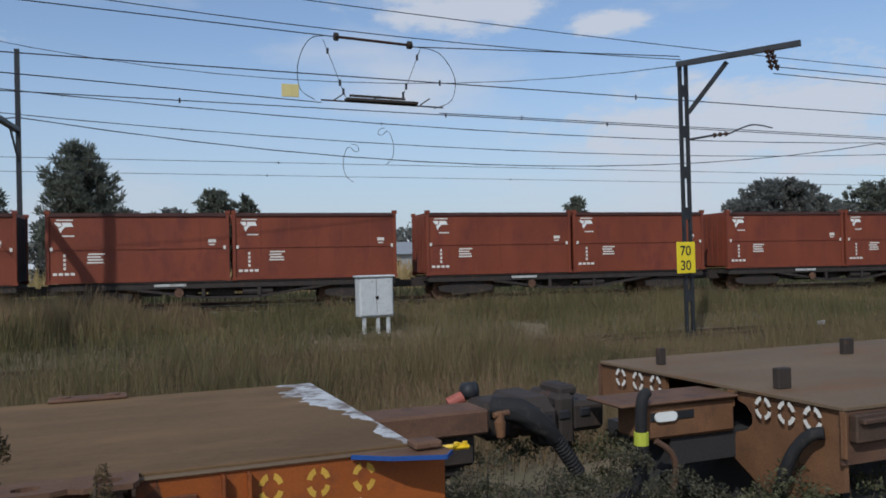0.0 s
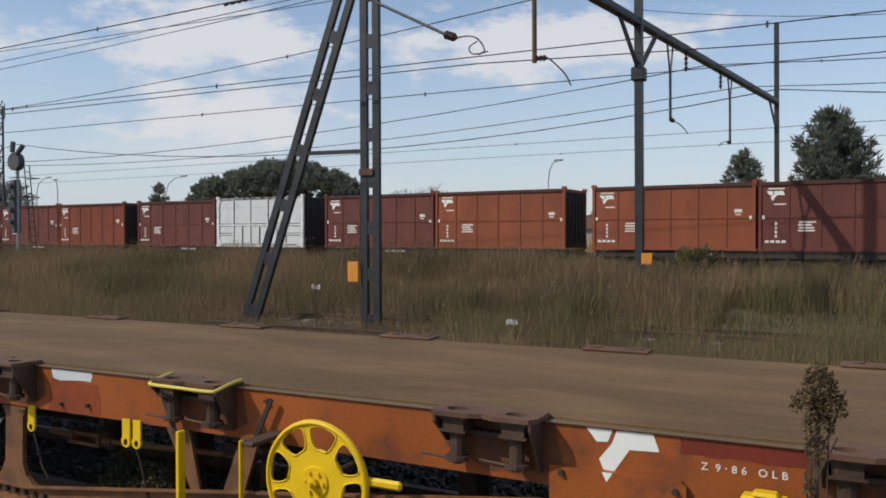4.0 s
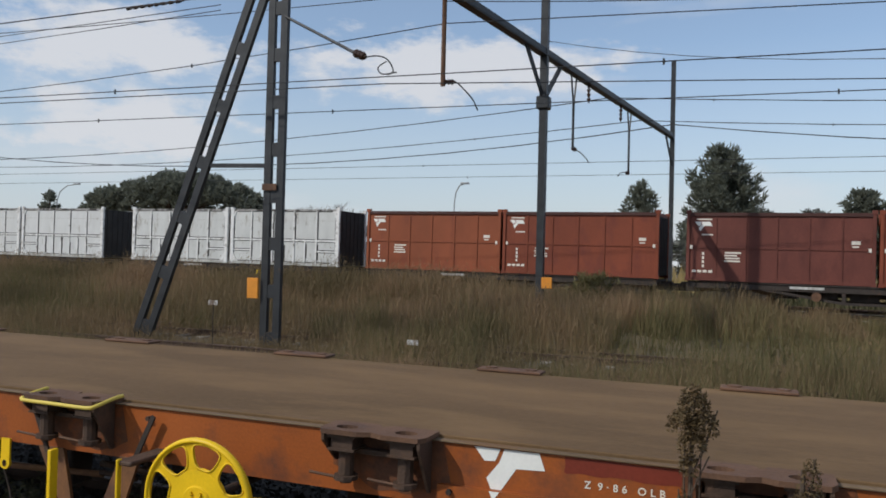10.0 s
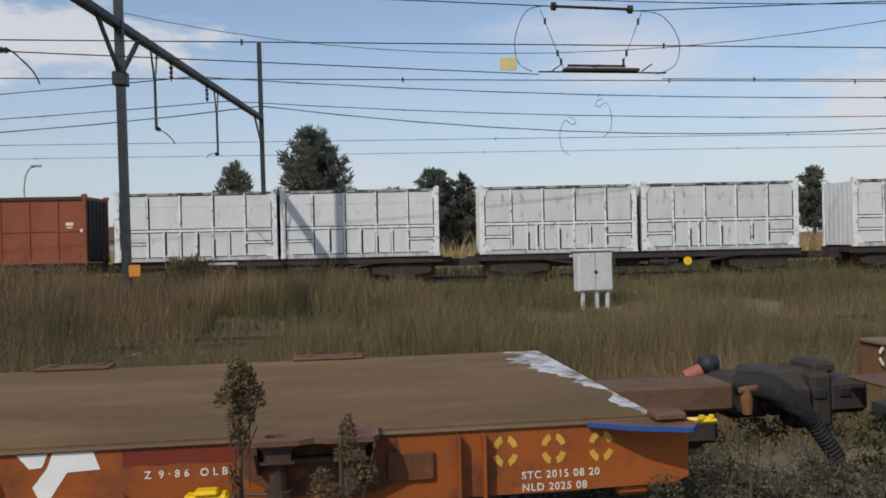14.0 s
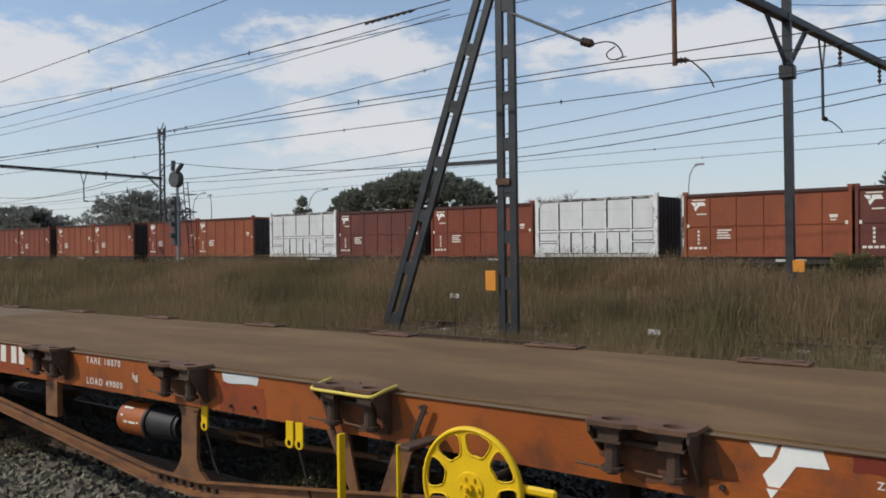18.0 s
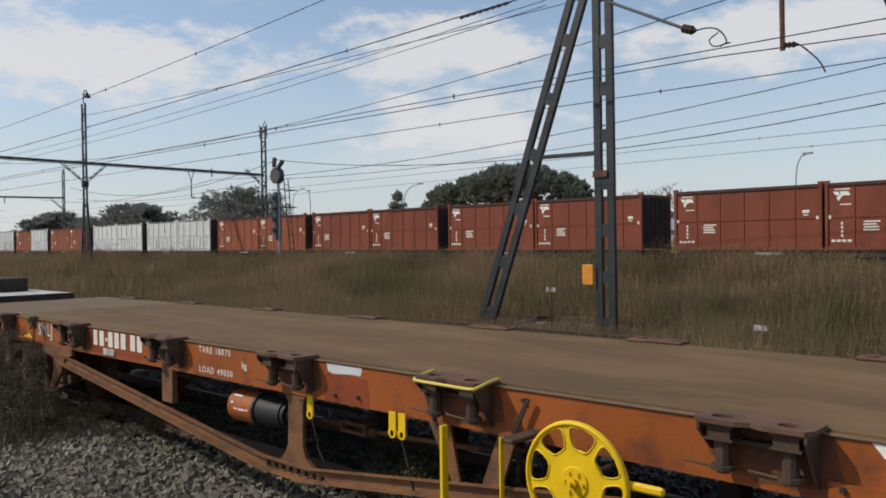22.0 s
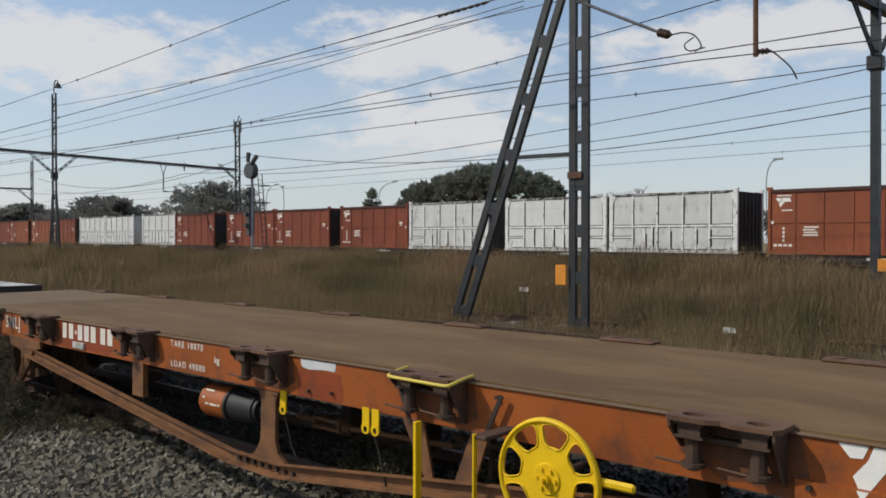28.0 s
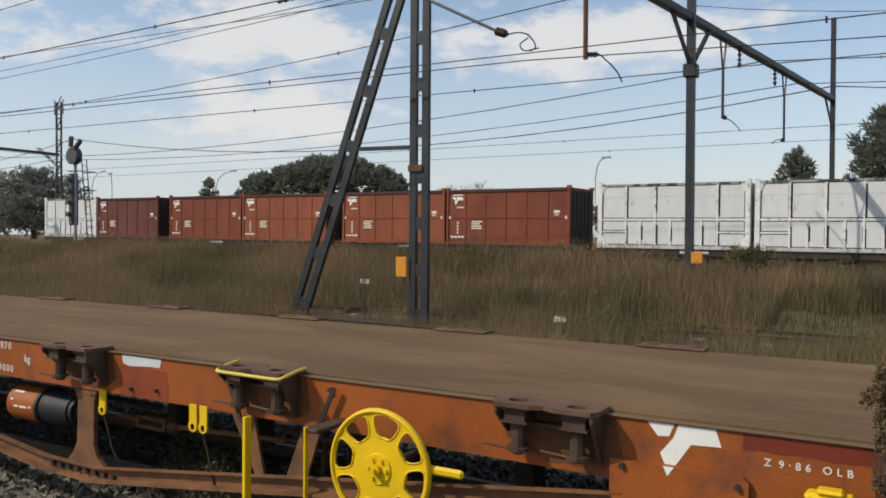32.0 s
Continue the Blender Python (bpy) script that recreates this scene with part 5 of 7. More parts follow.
def portal(name, near, far, beam_z, start, top_near, top_far, tubes, label, open_masts=False, fall=0.0):
    """A mast each side of the line with a beam across, which carries drop tubes. near, far: plan places; start: how far the beam goes beyond the near mast."""
    g = ground_z(*near)
    t = thing(name, pose(near[0], near[1], 0), label, "portal", "overhead line masts")
    d = Vector((far[0] - near[0], far[1] - near[1], 0))
    u = d.normalized()
    gf = ground_z(*far)
    for base, top, w in ((Vector((0, 0, g - 0.2)), top_near, 0.26), (d + Vector((0, 0, gf - 0.2)), top_far, 0.2)):
        bm = bmesh.new()
        if open_masts:
            lattice(bm, base, top, 0.56, 0.11, 0.8)
        else:
            bar(bm, base, Vector((base.x, base.y, top)), 0.22, w, (0, 1, 0))
        m = part("mast", bm, M["mast"], t)
        if open_masts:
            for k in (-1, 1):
                bm = bmesh.new()
                bar(bm, base + Vector((k * 0.95, 0, 0)), base + Vector((k * 0.28, 0, 5.2)), 0.14, 0.14, (0, 1, 0))
                for f in (0.25, 0.5, 0.75):
                    z = Vector((0, 0, 5.2 * f))
                    bar(bm, base + z + Vector((k * (0.95 - 0.7 * f), 0, 0)), base + z + Vector((k * 0.2, 0, 0.3)), 0.06, 0.06)
                part("foot_strut", bm, M["mast"], m)
    bm = bmesh.new()
    a, b = -u * start + Vector((0, 0, beam_z + fall * start / d.length)), d + Vector((0, 0, beam_z - fall))
    bar(bm, a, b, 0.2, 0.16)
    bar(bm, a + Vector((0, 0, -0.13)), b + Vector((0, 0, -0.13)), 0.26, 0.03)
    part("beam", bm, M["mast"], t)
    for base, sgn, top in ((Vector((0, 0, 0)), 1, beam_z), (Vector((0, 0, 0)), -1, beam_z), (d, -1, beam_z)):
        bm = bmesh.new()
        low, high = base + Vector((0, 0, top - 1.5)), base + u * (sgn * 1.5) + Vector((0, 0, top - 0.1))
        for off in (-0.09, 0.09):
            o = u * off
            bar(bm, low + o, high + o, 0.05, 0.06)
        for k in (0.3, 0.5, 0.7):
            p = low.lerp(high, k)
            bar(bm, p - u * 0.11, p + u * 0.11, 0.05, 0.09)
        part("brace", bm, M["mast"], t)
    bm = bmesh.new()
    rounded(bm, -0.2, 0.2, -0.2, 0.2, beam_z - 1.8, beam_z - 1.4, 0.03)
    part("clamp", bm, M["mast"], t)
    for k, z, v in tubes:
        p = u * k
        bm = bmesh.new()
        if v:
            for off in (-0.28, 0.28):
                bar(bm, p + u * off + Vector((0, 0, beam_z - 0.15)), p + Vector((0, 0, beam_z - 1.2)), 0.05, 0.05)
            rod(bm, p + Vector((0, 0, beam_z - 1.0)), p + Vector((0, 0, z)), 0.045, 8)
        else:
            rod(bm, p + Vector((0, 0, beam_z)), p + Vector((0, 0, z - 0.1)), 0.06, 8)
        part("drop_tube", bm, M["rust"] if not v else M["mast"], t)
        w = u * (v * 1.0) if v else Vector((1, 0, 0))
        bm = bmesh.new()
        insulator(bm, p + w * 0.05 + Vector((0, 0, z)), p + w * 0.32 + Vector((0, 0, z - 0.02)), 0.075, 3)
        part("insulator", bm, M["porcelain"], t)
        bm = bmesh.new()
        reach, drop = (1.62, 0.28) if v else (0.82, 0.68)
        tube(bm, smooth([p + w * 0.32 + Vector((0, 0, z - 0.02)), p + w * (0.5 * reach) + Vector((0, 0.05, z - 0.1 * drop - 0.02)), p + w * (0.85 * reach) + Vector((0, 0.15, z - 0.6 * drop)), p + w * reach + Vector((0, 0.2, z - drop))]), 0.018, 6)
        part("register_arm", bm, M["mast"], t)
    for k in [x[0] + 1.6 * x[2] if x[2] > 0 else x[0] - 1.27 for x in tubes if x[2]]:
        p = u * k
        bm = bmesh.new()
        insulator(bm, p + Vector((0, 0, beam_z - 0.15)), p + Vector((0, 0, beam_z - 0.8)), 0.075, 4)
        part("suspension_insulator", bm, M["porcelain"], t)
    return t


anchor_mast()
near_portal = portal("portal", (-5.96, 24.5), (-3.6, 42.0), 8.55, 10.5, 12.2, 12.3, ((-6.55, 6.25, 0), (2.75, 5.92, 1), (9.7, 5.82, -1)), "dark steel portal with a beam across the tracks")
bm = bmesh.new()
rounded(bm, 0.1, 0.42, -0.2, -0.14, 1.22, 1.56, 0.01)
part("number_tag", bm, M["tag"], near_portal, "orange number tag")
far_portal = portal("portal", (-59.9, 25.0), (-56.2, 38.0), 8.55, 16.0, 12.9, 12.0, ((7.65, 6.1, 1),), "distant portal with lattice masts across the lines", True, 0.5)
bm = bmesh.new()
tube(bm, smooth([(0, 0, 12.9), (0, 0, 13.5), (0.25, 0, 13.8), (0.55, 0, 13.75), (0.6, 0, 13.6)]), 0.04, 6)
rod(bm, (0.6, 0, 13.6), (0.6, 0, 13.25), 0.08, 12, 0.3)
part("lamp_head", bm, M["mast"], far_portal, "bell-shaped lamp on top")
bm = bmesh.new()
for z, w in ((11.6, 0.55), (12.0, 0.55)):
    rod(bm, (3.7 - w, 13, z - 0.5), (3.7 + w, 13, z - 0.5), 0.04, 6)
for w in (-0.5, 0.5):
    rod(bm, (3.7 + w, 13, 11.1), (3.7 + w, 13, 12.2), 0.035, 6)
part("cross_arm", bm, M["mast"], far_portal)
farther_portal = portal("portal", (-105.0, 26.3), (-102.0, 40.0), 8.7, 16.0, 9.0, 12.0, ((6.0, 7.2, 1),), "farther portal over the lines", True)


def bracket_mast():
    t = thing("bracket_mast", pose(14.6, 17.5, ground_z(14.6, 17.5) + 0.442), "dark bracket mast carrying a yellow speed board", "mast", "overhead line masts")
    bm = bmesh.new()
    twin_mast(bm, (0, 0, -0.7), (0, 0, 7.2), 0.075, 0.13, 0.09, 1.1)
    part("mast", bm, M["mast"], t)
    bm = bmesh.new()
    bar(bm, (-0.2, 0, 7.15), (1.5, -2.6, 7.2), 0.12, 0.14)
    part("arm", bm, M["mast"], t)
    bm = bmesh.new()
    bar(bm, (0.1, -0.05, 5.85), (0.62, -1.0, 7.05), 0.08, 0.1)
    part("strut", bm, M["mast"], t)
    bm = bmesh.new()
    rod(bm, (0.15, 0, 5.15), (0.45, -0.6, 5.18), 0.03, 6)
    tube(bm, smooth([(0.75, -0.9, 5.2), (1.0, -1.4, 5.35), (1.2, -1.9, 5.2)]), 0.02, 6)
    part("register_arm", bm, M["mast"], t)
    bm = bmesh.new()
    insulator(bm, (0.45, -0.6, 5.18), (0.75, -0.9, 5.2), 0.07, 3)
    insulator(bm, (0.9, -2.1, 7.1), (1.0, -2.15, 6.6), 0.08, 4)
    insulator(bm, (1.05, -2.1, 7.1), (1.2, -2.15, 6.6), 0.08, 4)
    part("insulator", bm, M["porcelain"], t)
    s = thing("speed_board", pose(14.38, 17.32, 1.5), "yellow speed board reading 70 over 30 on the mast", "sign")
    bm = bmesh.new()
    rounded(bm, -0.3, 0.3, -0.02, 0.0, 0.0, 0.83, 0.01)
    part("board", bm, M["sign"], s)
    writing("lettering", "70", 0.36, pose(-0.2, -0.024, 0.48, 90, 0, 0), M["black"], s, "black numerals")
    writing("lettering", "30", 0.36, pose(-0.2, -0.024, 0.09, 90, 0, 0), M["black"], s, "black numerals")


bracket_mast()


def lineside_cabinet():
    x, y = 7.1, 21.5
    g = ground_z(x, y) + 0.12
    t = thing("relay_cabinet", pose(x, y, -0.12), "weathered white two-door relay cabinet on short legs", "cabinet")
    bm = bmesh.new()
    rounded(bm, -0.49, 0.49, 0, 0.45, 0.60, 1.70, 0.02)
    part("body", bm, M["cabinet"], t)
    bm = bmesh.new()
    rounded(bm, -0.54, 0.54, -0.06, 0.5, 1.70, 1.76, 0.02)
    part("roof", bm, M["cabinet"], t)
    for x0, x1 in ((-0.46, -0.01), (0.01, 0.46)):
        bm = bmesh.new()
        rounded(bm, x0, x1, -0.025, -0.002, 0.64, 1.66, 0.01)
        d = part("door", bm, M["cabinet"], t)
        bm = bmesh.new()
        rounded(bm, (x0 if x0 > 0 else x1) - 0.03, (x0 if x0 > 0 else x1) + 0.03, -0.05, -0.026, 1.1, 1.18, 0.005)
        part("handle", bm, M["dark"], d)
    for x0 in (-0.4, 0.0, 0.3):
        bm = bmesh.new()
        rounded(bm, x0, x0 + 0.1, 0.05, 0.15, g - 0.1, 0.6, 0.01)
        part("leg", bm, M["cabinet"], t)


lineside_cabinet()


def colour_signal():
    x, y = -40.0, 28.0
    g = ground_z(x, y)
    t = thing("railway_signal", pose(x, y, 0), "dark colour-light signal on a pale post with a ladder", "signal")
    bm = bmesh.new()
    rod(bm, (0, 0, g - 0.2), (0, 0, 6.2), 0.09, 10)
    part("post", bm, M["pole"], t)
    bm = bmesh.new()
    rounded(bm, -0.34, 0.02, -0.2, 0.2, 2.5, 5.35, 0.05)
    for z in (3.1, 3.75, 4.4, 5.0):
        rod(bm, (-0.16, -0.2, z), (-0.16, -0.42, z), 0.13, 12)
    part("signal_head", bm, M["signal_grey"], t)
    bm = bmesh.new()
    rod(bm, (0.0, -0.25, 6.3), (0.0, 0.1, 6.3), 0.47, 18)
    rod(bm, (0.3, -0.25, 6.65), (0.75, -0.2, 7.1), 0.13, 10)
    rod(bm, (-0.05, -0.25, 6.8), (-0.05, -0.2, 7.35), 0.13, 10)
    part("junction_indicator", bm, M["signal_grey"], t)
    bm = bmesh.new()
    for dy in (-0.15, 0.15):
        rod(bm, (1.4, dy, g), (0.75, dy, 6.1), 0.03, 6)
    for i in range(14):
        f = (i + 1) / 15
        rod(bm, (1.4 - 0.65 * f, -0.15, g + (6.1 - g) * f), (1.4 - 0.65 * f, 0.15, g + (6.1 - g) * f), 0.02, 5)
    for z in (4.4, 5.4):
        tube(bm, [(0.1, -0.5, z), (1.1, -0.5, z), (1.1, 0.5, z), (0.1, 0.5, z)], 0.025, 5)
    part("ladder", bm, M["mast"], t)


colour_signal()


def street_lamp(x, y, top, reach):
    g = ground_z(x, y)
    t = thing("street_lamp", pose(x, y, 0), "grey street lamp with a curved arm behind the railway", "street lamp", "street lamps")
    bm = bmesh.new()
    s = 1 if reach > 0 else -1
    tube(bm, [(0, 0, g), (0, 0, top - 1.6), (0.15 * reach, 0, top - 0.7), (0.5 * reach, 0, top - 0.15), (reach, 0, top)], 0.05, 8)
    part("pole", bm, M["pole"], t)
    bm = bmesh.new()
    rounded(bm, reach - 0.3, reach + 0.4 * 1, -0.12, 0.12, top - 0.05, top + 0.1, 0.03)
    part("head", bm, M["pole"], t)


for x, y, top, reach in ((-21.7, 60, 8.1, 0.8), (-62.6, 60, 8.5, 2.4), (-82.5, 60, 9.2, 2.0), (-79.0, 60, 8.9, -0.4)):
    street_lamp(x, y, top, reach)


# ---- overhead wires ----
def wire(pts, r=0.012, sag=0.0, drops=(), label="dark overhead wire strung along the track", n=14):
    """A wire through points, sagging between them, with clamps or short droppers."""
    bm = bmesh.new()
    path = []
    for a, b in zip(pts, pts[1:]):
        a, b = Vector(a), Vector(b)
        for i in range(n):
            f = i / n
            path.append(a.lerp(b, f) - Vector((0, 0, 4 * sag * f * (1 - f))))
    path.append(Vector(pts[-1]))
    tube(bm, path, r, 5)
    ob = new("overhead_wire", mesh_of("overhead_wire", bm, M["wire"]))
    tagged(ob, label, "wire", "overhead wires")
    for x in drops:
        i = min(range(len(path)), key=lambda k: abs(path[k].x - x))
        bm = bmesh.new()
        rod(bm, path[i] + Vector((0, 0, 0.05)), path[i] - Vector((0, 0, 0.06)), 0.02, 6)
        part("clamp", bm, M["wire"], ob)
    return ob


def level(y, z0, xs, slope=0.0):
    return [(x, y + slope * x, z0 + rise(x)) for x in xs]


SPANS = (-220, -160, -105, -60, -6.2, 16, 62, 110)
FAR = (-220, -160, -105, -60)
# near line: contact wire, the branch that crosses to the middle line, messengers ending at the anchor mast
wire(level(15.0, 5.66, SPANS), 0.012, 0.0, (-40, -30, -20, -14, -2, 6, 11))
wire(level(15.0, 5.57, FAR + (-7.0,))[:-1] + [(-7.0, 15.0, 5.57), (4.9, 18.5, 5.80)], 0.012, 0.0, (-36, -25))
wire([(-220, 15, 8.3), (-160, 15, 8.3), (-105, 15, 7.9), (-60.2, 15, 7.35), (-11.0, 15, 7.76)], 0.016, 0.09, (-44, -34, -26, -18))
wire([(-105, 15, 7.8), (-60, 15, 7.35), (-11.0, 15, 7.55)], 0.010, 0.4)
wire([(-105, 15, 7.6), (-60, 15, 7.1), (-11.0, 15, 7.43)], 0.010, 0.5)
wire([(-160, 14.2, 8.7), (-105, 14.2, 8.6), (-60, 14.2, 8.32), (-11.0, 14.2, 9.29), (30, 14.2, 10.5)], 0.012, 0.41, (-32, -24))
wire([(15.5, 15.2, 6.59), (62, 15.2, 6.3)], 0.012, 0.02)
wire([(15.5, 15.2, 6.42), (62, 15.2, 5.9)], 0.012, 0.02)
# middle line
wire(level(18.5, 5.70, SPANS), 0.012, 0.0, (-28, -16, -10, 1, 8, 13))
wire([(7.9, 18.5, 5.68), (16, 18.5, 5.63), (62, 18.5, 5.3)], 0.012, 0.0, (10,))
wire([(-220, 18.5, 9.4), (-160, 18.5, 9.3), (-105, 18.5, 8.7), (-60, 18.5, 8.14), (-6.9, 18.5, 7.81)], 0.014, 1.27, (-26, -16))
wire([(-6.9, 18.5, 7.80), (5.3, 18.5, 7.38)], 0.014, 0.0)
wire([(7.15, 18.5, 7.28), (14.6, 17.6, 7.36)], 0.014, 0.0)
wire([(-6.9, 18.2, 8.25), (14.6, 17.55, 7.26)], 0.012, 0.35)
wire([(-5.96, 24.5, 8.89), (14.6, 17.6, 7.11)], 0.011, 1.12)
# running lines
wire(level(31.9, 6.02, (-220, -105, -60, -5.5, 50, 110), TRAIN_SLOPE), 0.011, 0.0, (-14, 5, 18))
wire([(-105, 38.2, 8.6), (-60, 35.5, 7.79), (-5.2, 32.2, 8.6), (50, 28.9, 7.98), (105, 25.6, 7.6)], 0.022, 0.98, (-20, -2, 9, 22))
wire(level(36.6, 6.02, (-220, -105, -60, -5.0, 50, 110), TRAIN_SLOPE), 0.011, 0.0, (-14, 5, 18))
wire([(-105, 42.9, 8.8), (-60, 40.2, 8.02), (-4.6, 36.9, 8.48), (50, 33.6, 7.87), (105, 30.3, 7.5)], 0.022, 0.92, (-14, 5, 18))
# feeders
wire([(-105, 42, 10.2), (-60.2, 42, 9.87), (-3.6, 42, 9.12), (52, 42, 9.6), (107, 42, 8.9)], 0.030, 1.95)
wire([(-60.2, 25.0, 12.0), (-5.96, 24.5, 10.7), (36, 24.5, 9.7), (90, 24.5, 9.2)], 0.016, 0.3)


def section_insulator():
    t = thing("section_insulator", pose(0, 18.5, 0), "brown rod insulator with jumper loops in the overhead wire", "insulator")
    bm = bmesh.new()
    rod(bm, (5.3, 0, 7.38), (7.15, 0, 7.32), 0.035, 8)
    part("rod", bm, M["porcelain"], t)
    bm = bmesh.new()
    for x, z in ((5.3, 7.38), (7.15, 7.32)):
        rod(bm, (x - 0.05, 0, z), (x + 0.05, 0, z), 0.1, 8)
    part("end_cap", bm, M["dark"], t)
    bm = bmesh.new()
    bar(bm, (4.9, 0, 5.86), (8.0, 0, 5.82), 0.04, 0.03)
    bar(bm, (5.5, 0, 5.9), (7.3, 0, 5.88), 0.25, 0.06)
    bar(bm, (5.6, 0.0, 6.0), (7.0, 0.0, 5.98), 0.05, 0.05)
    for x in (5.2, 6.1, 7.4):
        bar(bm, (x, 0, 5.86), (x + 0.25, 0, 6.03), 0.03, 0.03)
    part("runner", bm, M["dark"], t, "dark section insulator runners")
    for xa, xb, za, zb, out in ((5.15, 4.75, 7.39, 5.86, -0.55), (7.3, 7.75, 7.29, 5.78, 0.85)):
        bm = bmesh.new()
        tube(bm, smooth([(xa, 0, za), (xa + (xb - xa) * 0.5 + out * 0.5, 0.05, za - 0.1), ((xa + xb) / 2 + out, 0.1, (za + zb) / 2 + 0.1), (xb + out * 0.6, 0.05, zb + 0.25), (xb, 0, zb)]), 0.01, 5)
        part("jumper", bm, M["wire"], t)
    for x0, x1 in ((4.98, 5.5), (7.45, 6.9)):
        bm = bmesh.new()
        rod(bm, (x0, 0, 7.3), (x1, 0, 5.95), 0.008, 5)
        for f in (0.2, 0.75, 0.9):
            p = Vector((x0, 0, 7.3)).lerp(Vector((x1, 0, 5.95)), f)
            rod(bm, p - Vector((0, 0, 0.07)), p + Vector((0, 0, 0.07)), 0.03, 6)
        part("hanger", bm, M["wire"], t)
    s = thing("number_plate", pose(4.17, 18.45, 5.88), "faded cream-yellow plate hanging on the overhead wire", "sign")
    bm = bmesh.new()
    rounded(bm, -0.2, 0.2, -0.01, 0.01, 0, 0.3, 0.005)
    part("plate", bm, M["cream"], s)


section_insulator()
for px, pz, turn in ((10.75, 7.2, 1), (9.35, 6.5, -1)):
    lp = thing("jumper_loop", pose(px, 31.4, 0), "thin jumper loop between two overhead wires", "wire", "overhead wires")
    bm = bmesh.new()
    tube(bm, smooth([(turn * a, 0, pz + b) for a, b in ((0.02, 0.28), (-0.2, 0.22), (-0.28, 0.02), (-0.1, -0.02), (0.12, 0.15), (0.3, -0.1), (0.38, -0.55), (0.28, -1.0), (0.0, -1.25))]), 0.012, 5)
    part("loop", bm, M["wire"], lp)


# ---- the container train ----
def letters(bm, x, y, z, w, h):
    box(bm, x, x + w, y - 0.003, y, z, z + h)


def pieces(name, dims, material, parent, places):
    """Alike blocks that share one mesh, each a part of its own."""
    bm = bmesh.new()
    box(bm, *dims)
    me = mesh_of(name, bm, material)
    for p in places:
        ob = new(name, me)
        ob.parent = parent
        ob.matrix_basis = pose(*p)


def container_red(paint, name_label, relief=0.022):
    """An open-topped ribbed container, its long side towards -y, its base at z 0."""
    L, W, H = 6.2, 2.44, 2.5
    t = thing("freight_container", pose(0, 0, -50), name_label, "container", "containers on the train")
    m = M[paint]
    for y0, y1 in ((-W / 2 + 0.05, -W / 2 + 0.09), (W / 2 - 0.09, W / 2 - 0.05)):
        bm = bmesh.new()
        box(bm, -L / 2 + 0.1, L / 2 - 0.1, y0, y1, 0.12, H - 0.12)
        part("side_panel", bm, m, t)
    for x0 in (-L / 2 + 0.04, L / 2 - 0.08):
        bm = bmesh.new()
        box(bm, x0, x0 + 0.04, -W / 2 + 0.1, W / 2 - 0.1, 0.12, H - 0.12)
        # the +x end faces away from the sun; its shade is in the colour
        em = M["shade_dark"] if x0 > 0 else m
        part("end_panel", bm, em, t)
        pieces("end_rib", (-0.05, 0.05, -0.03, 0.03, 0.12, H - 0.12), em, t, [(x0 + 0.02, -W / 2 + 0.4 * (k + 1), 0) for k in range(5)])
    bm = bmesh.new()
    box(bm, -L / 2 + 0.1, L / 2 - 0.1, -W / 2 + 0.1, W / 2 - 0.1, 0.1, 0.16)
    box(bm, -L / 2 + 0.1, L / 2 - 0.1, -W / 2 + 0.1, W / 2 - 0.1, H - 0.5, H - 0.46)
    part("floor", bm, M["frame_dark"], t)
    for sx in (-1, 1):
        for sy in (-1, 1):
            bm = bmesh.new()
            x, y = sx * (L / 2 - 0.06), sy * (W / 2 - 0.06)
            rounded(bm, x - 0.06, x + 0.06, y - 0.06, y + 0.06, 0.0, H + 0.04, 0.01)
            box(bm, x - 0.09, x + 0.09, y - 0.075, y + 0.075, H - 0.04, H + 0.09)
            box(bm, x - 0.085, x + 0.085, y - 0.075, y + 0.075, 0.0, 0.12)
            part("corner_post", bm, m, t)
    for sy in (-1, 1):
        y = sy * (W / 2 - 0.045)
        for z0, z1, d in ((0.02, 0.14, 0.045), (H - 0.12, H, 0.05), (1.20, 1.27, 0.022)):
            bm = bmesh.new()
            box(bm, -L / 2 + 0.12, L / 2 - 0.12, y - d, y + d, z0, z1)
            part("side_rail", bm, M["red_rim"] if z0 > 2 else m, t)
        pieces("side_rib", (-0.028, 0.028, -relief, relief, 0.14, H - 0.12), m, t, [(-L / 2 + L * i / 6, y if relief > 0.01 else y - sy * 0.006, 0) for i in range(1, 6)])
    for x0 in (-L / 2 + 0.05, L / 2 - 0.13):
        bm = bmesh.new()
        box(bm, x0, x0 + 0.08, -W / 2 + 0.1, W / 2 - 0.1, H - 0.12, H)
        part("end_rail", bm, m, t)
    y = -W / 2 + 0.045
    bm = bmesh.new()
    ox, oz = -L / 2 + 0.28, H - 0.55
    for pts in ([(0, 0.22), (0.2, 0.22), (0.24, 0.12), (0.16, 0.06), (0.09, 0.1)], [(0.24, 0.22), (0.55, 0.22), (0.62, 0.07), (0.36, 0.07), (0.26, -0.04), (0.2, -0.14), (0.13, 0.0), (0.27, 0.12)]):
        bm.faces.new([bm.verts.new((ox + a, y, oz + b)) for a, b in pts])
    part("emblem", bm, M["white"], t, "white arrow-like emblem")
    bars = [(ox + 0.06, oz + 0.28, 0.55, 0.05), (ox + 0.25, oz - 0.28, 0.4, 0.05), (L / 2 - 0.75, 1.42, 0.27, 0.12), (L / 2 - 0.72, 1.32, 0.2, 0.05)]
    bars += [(ox + 0.28, 0.5 + 0.15 * k, 0.08, 0.1) for k in range(4)] + [(ox - 0.06 + 0.19 * k, 0.31, 0.14, 0.09) for k in range(4)]
    bars += [(-L / 2 + 1.33 + 0.03 * (k % 2), 0.72 + 0.1 * k, 0.55 - 0.05 * (k % 3), 0.055) for k in range(4)]
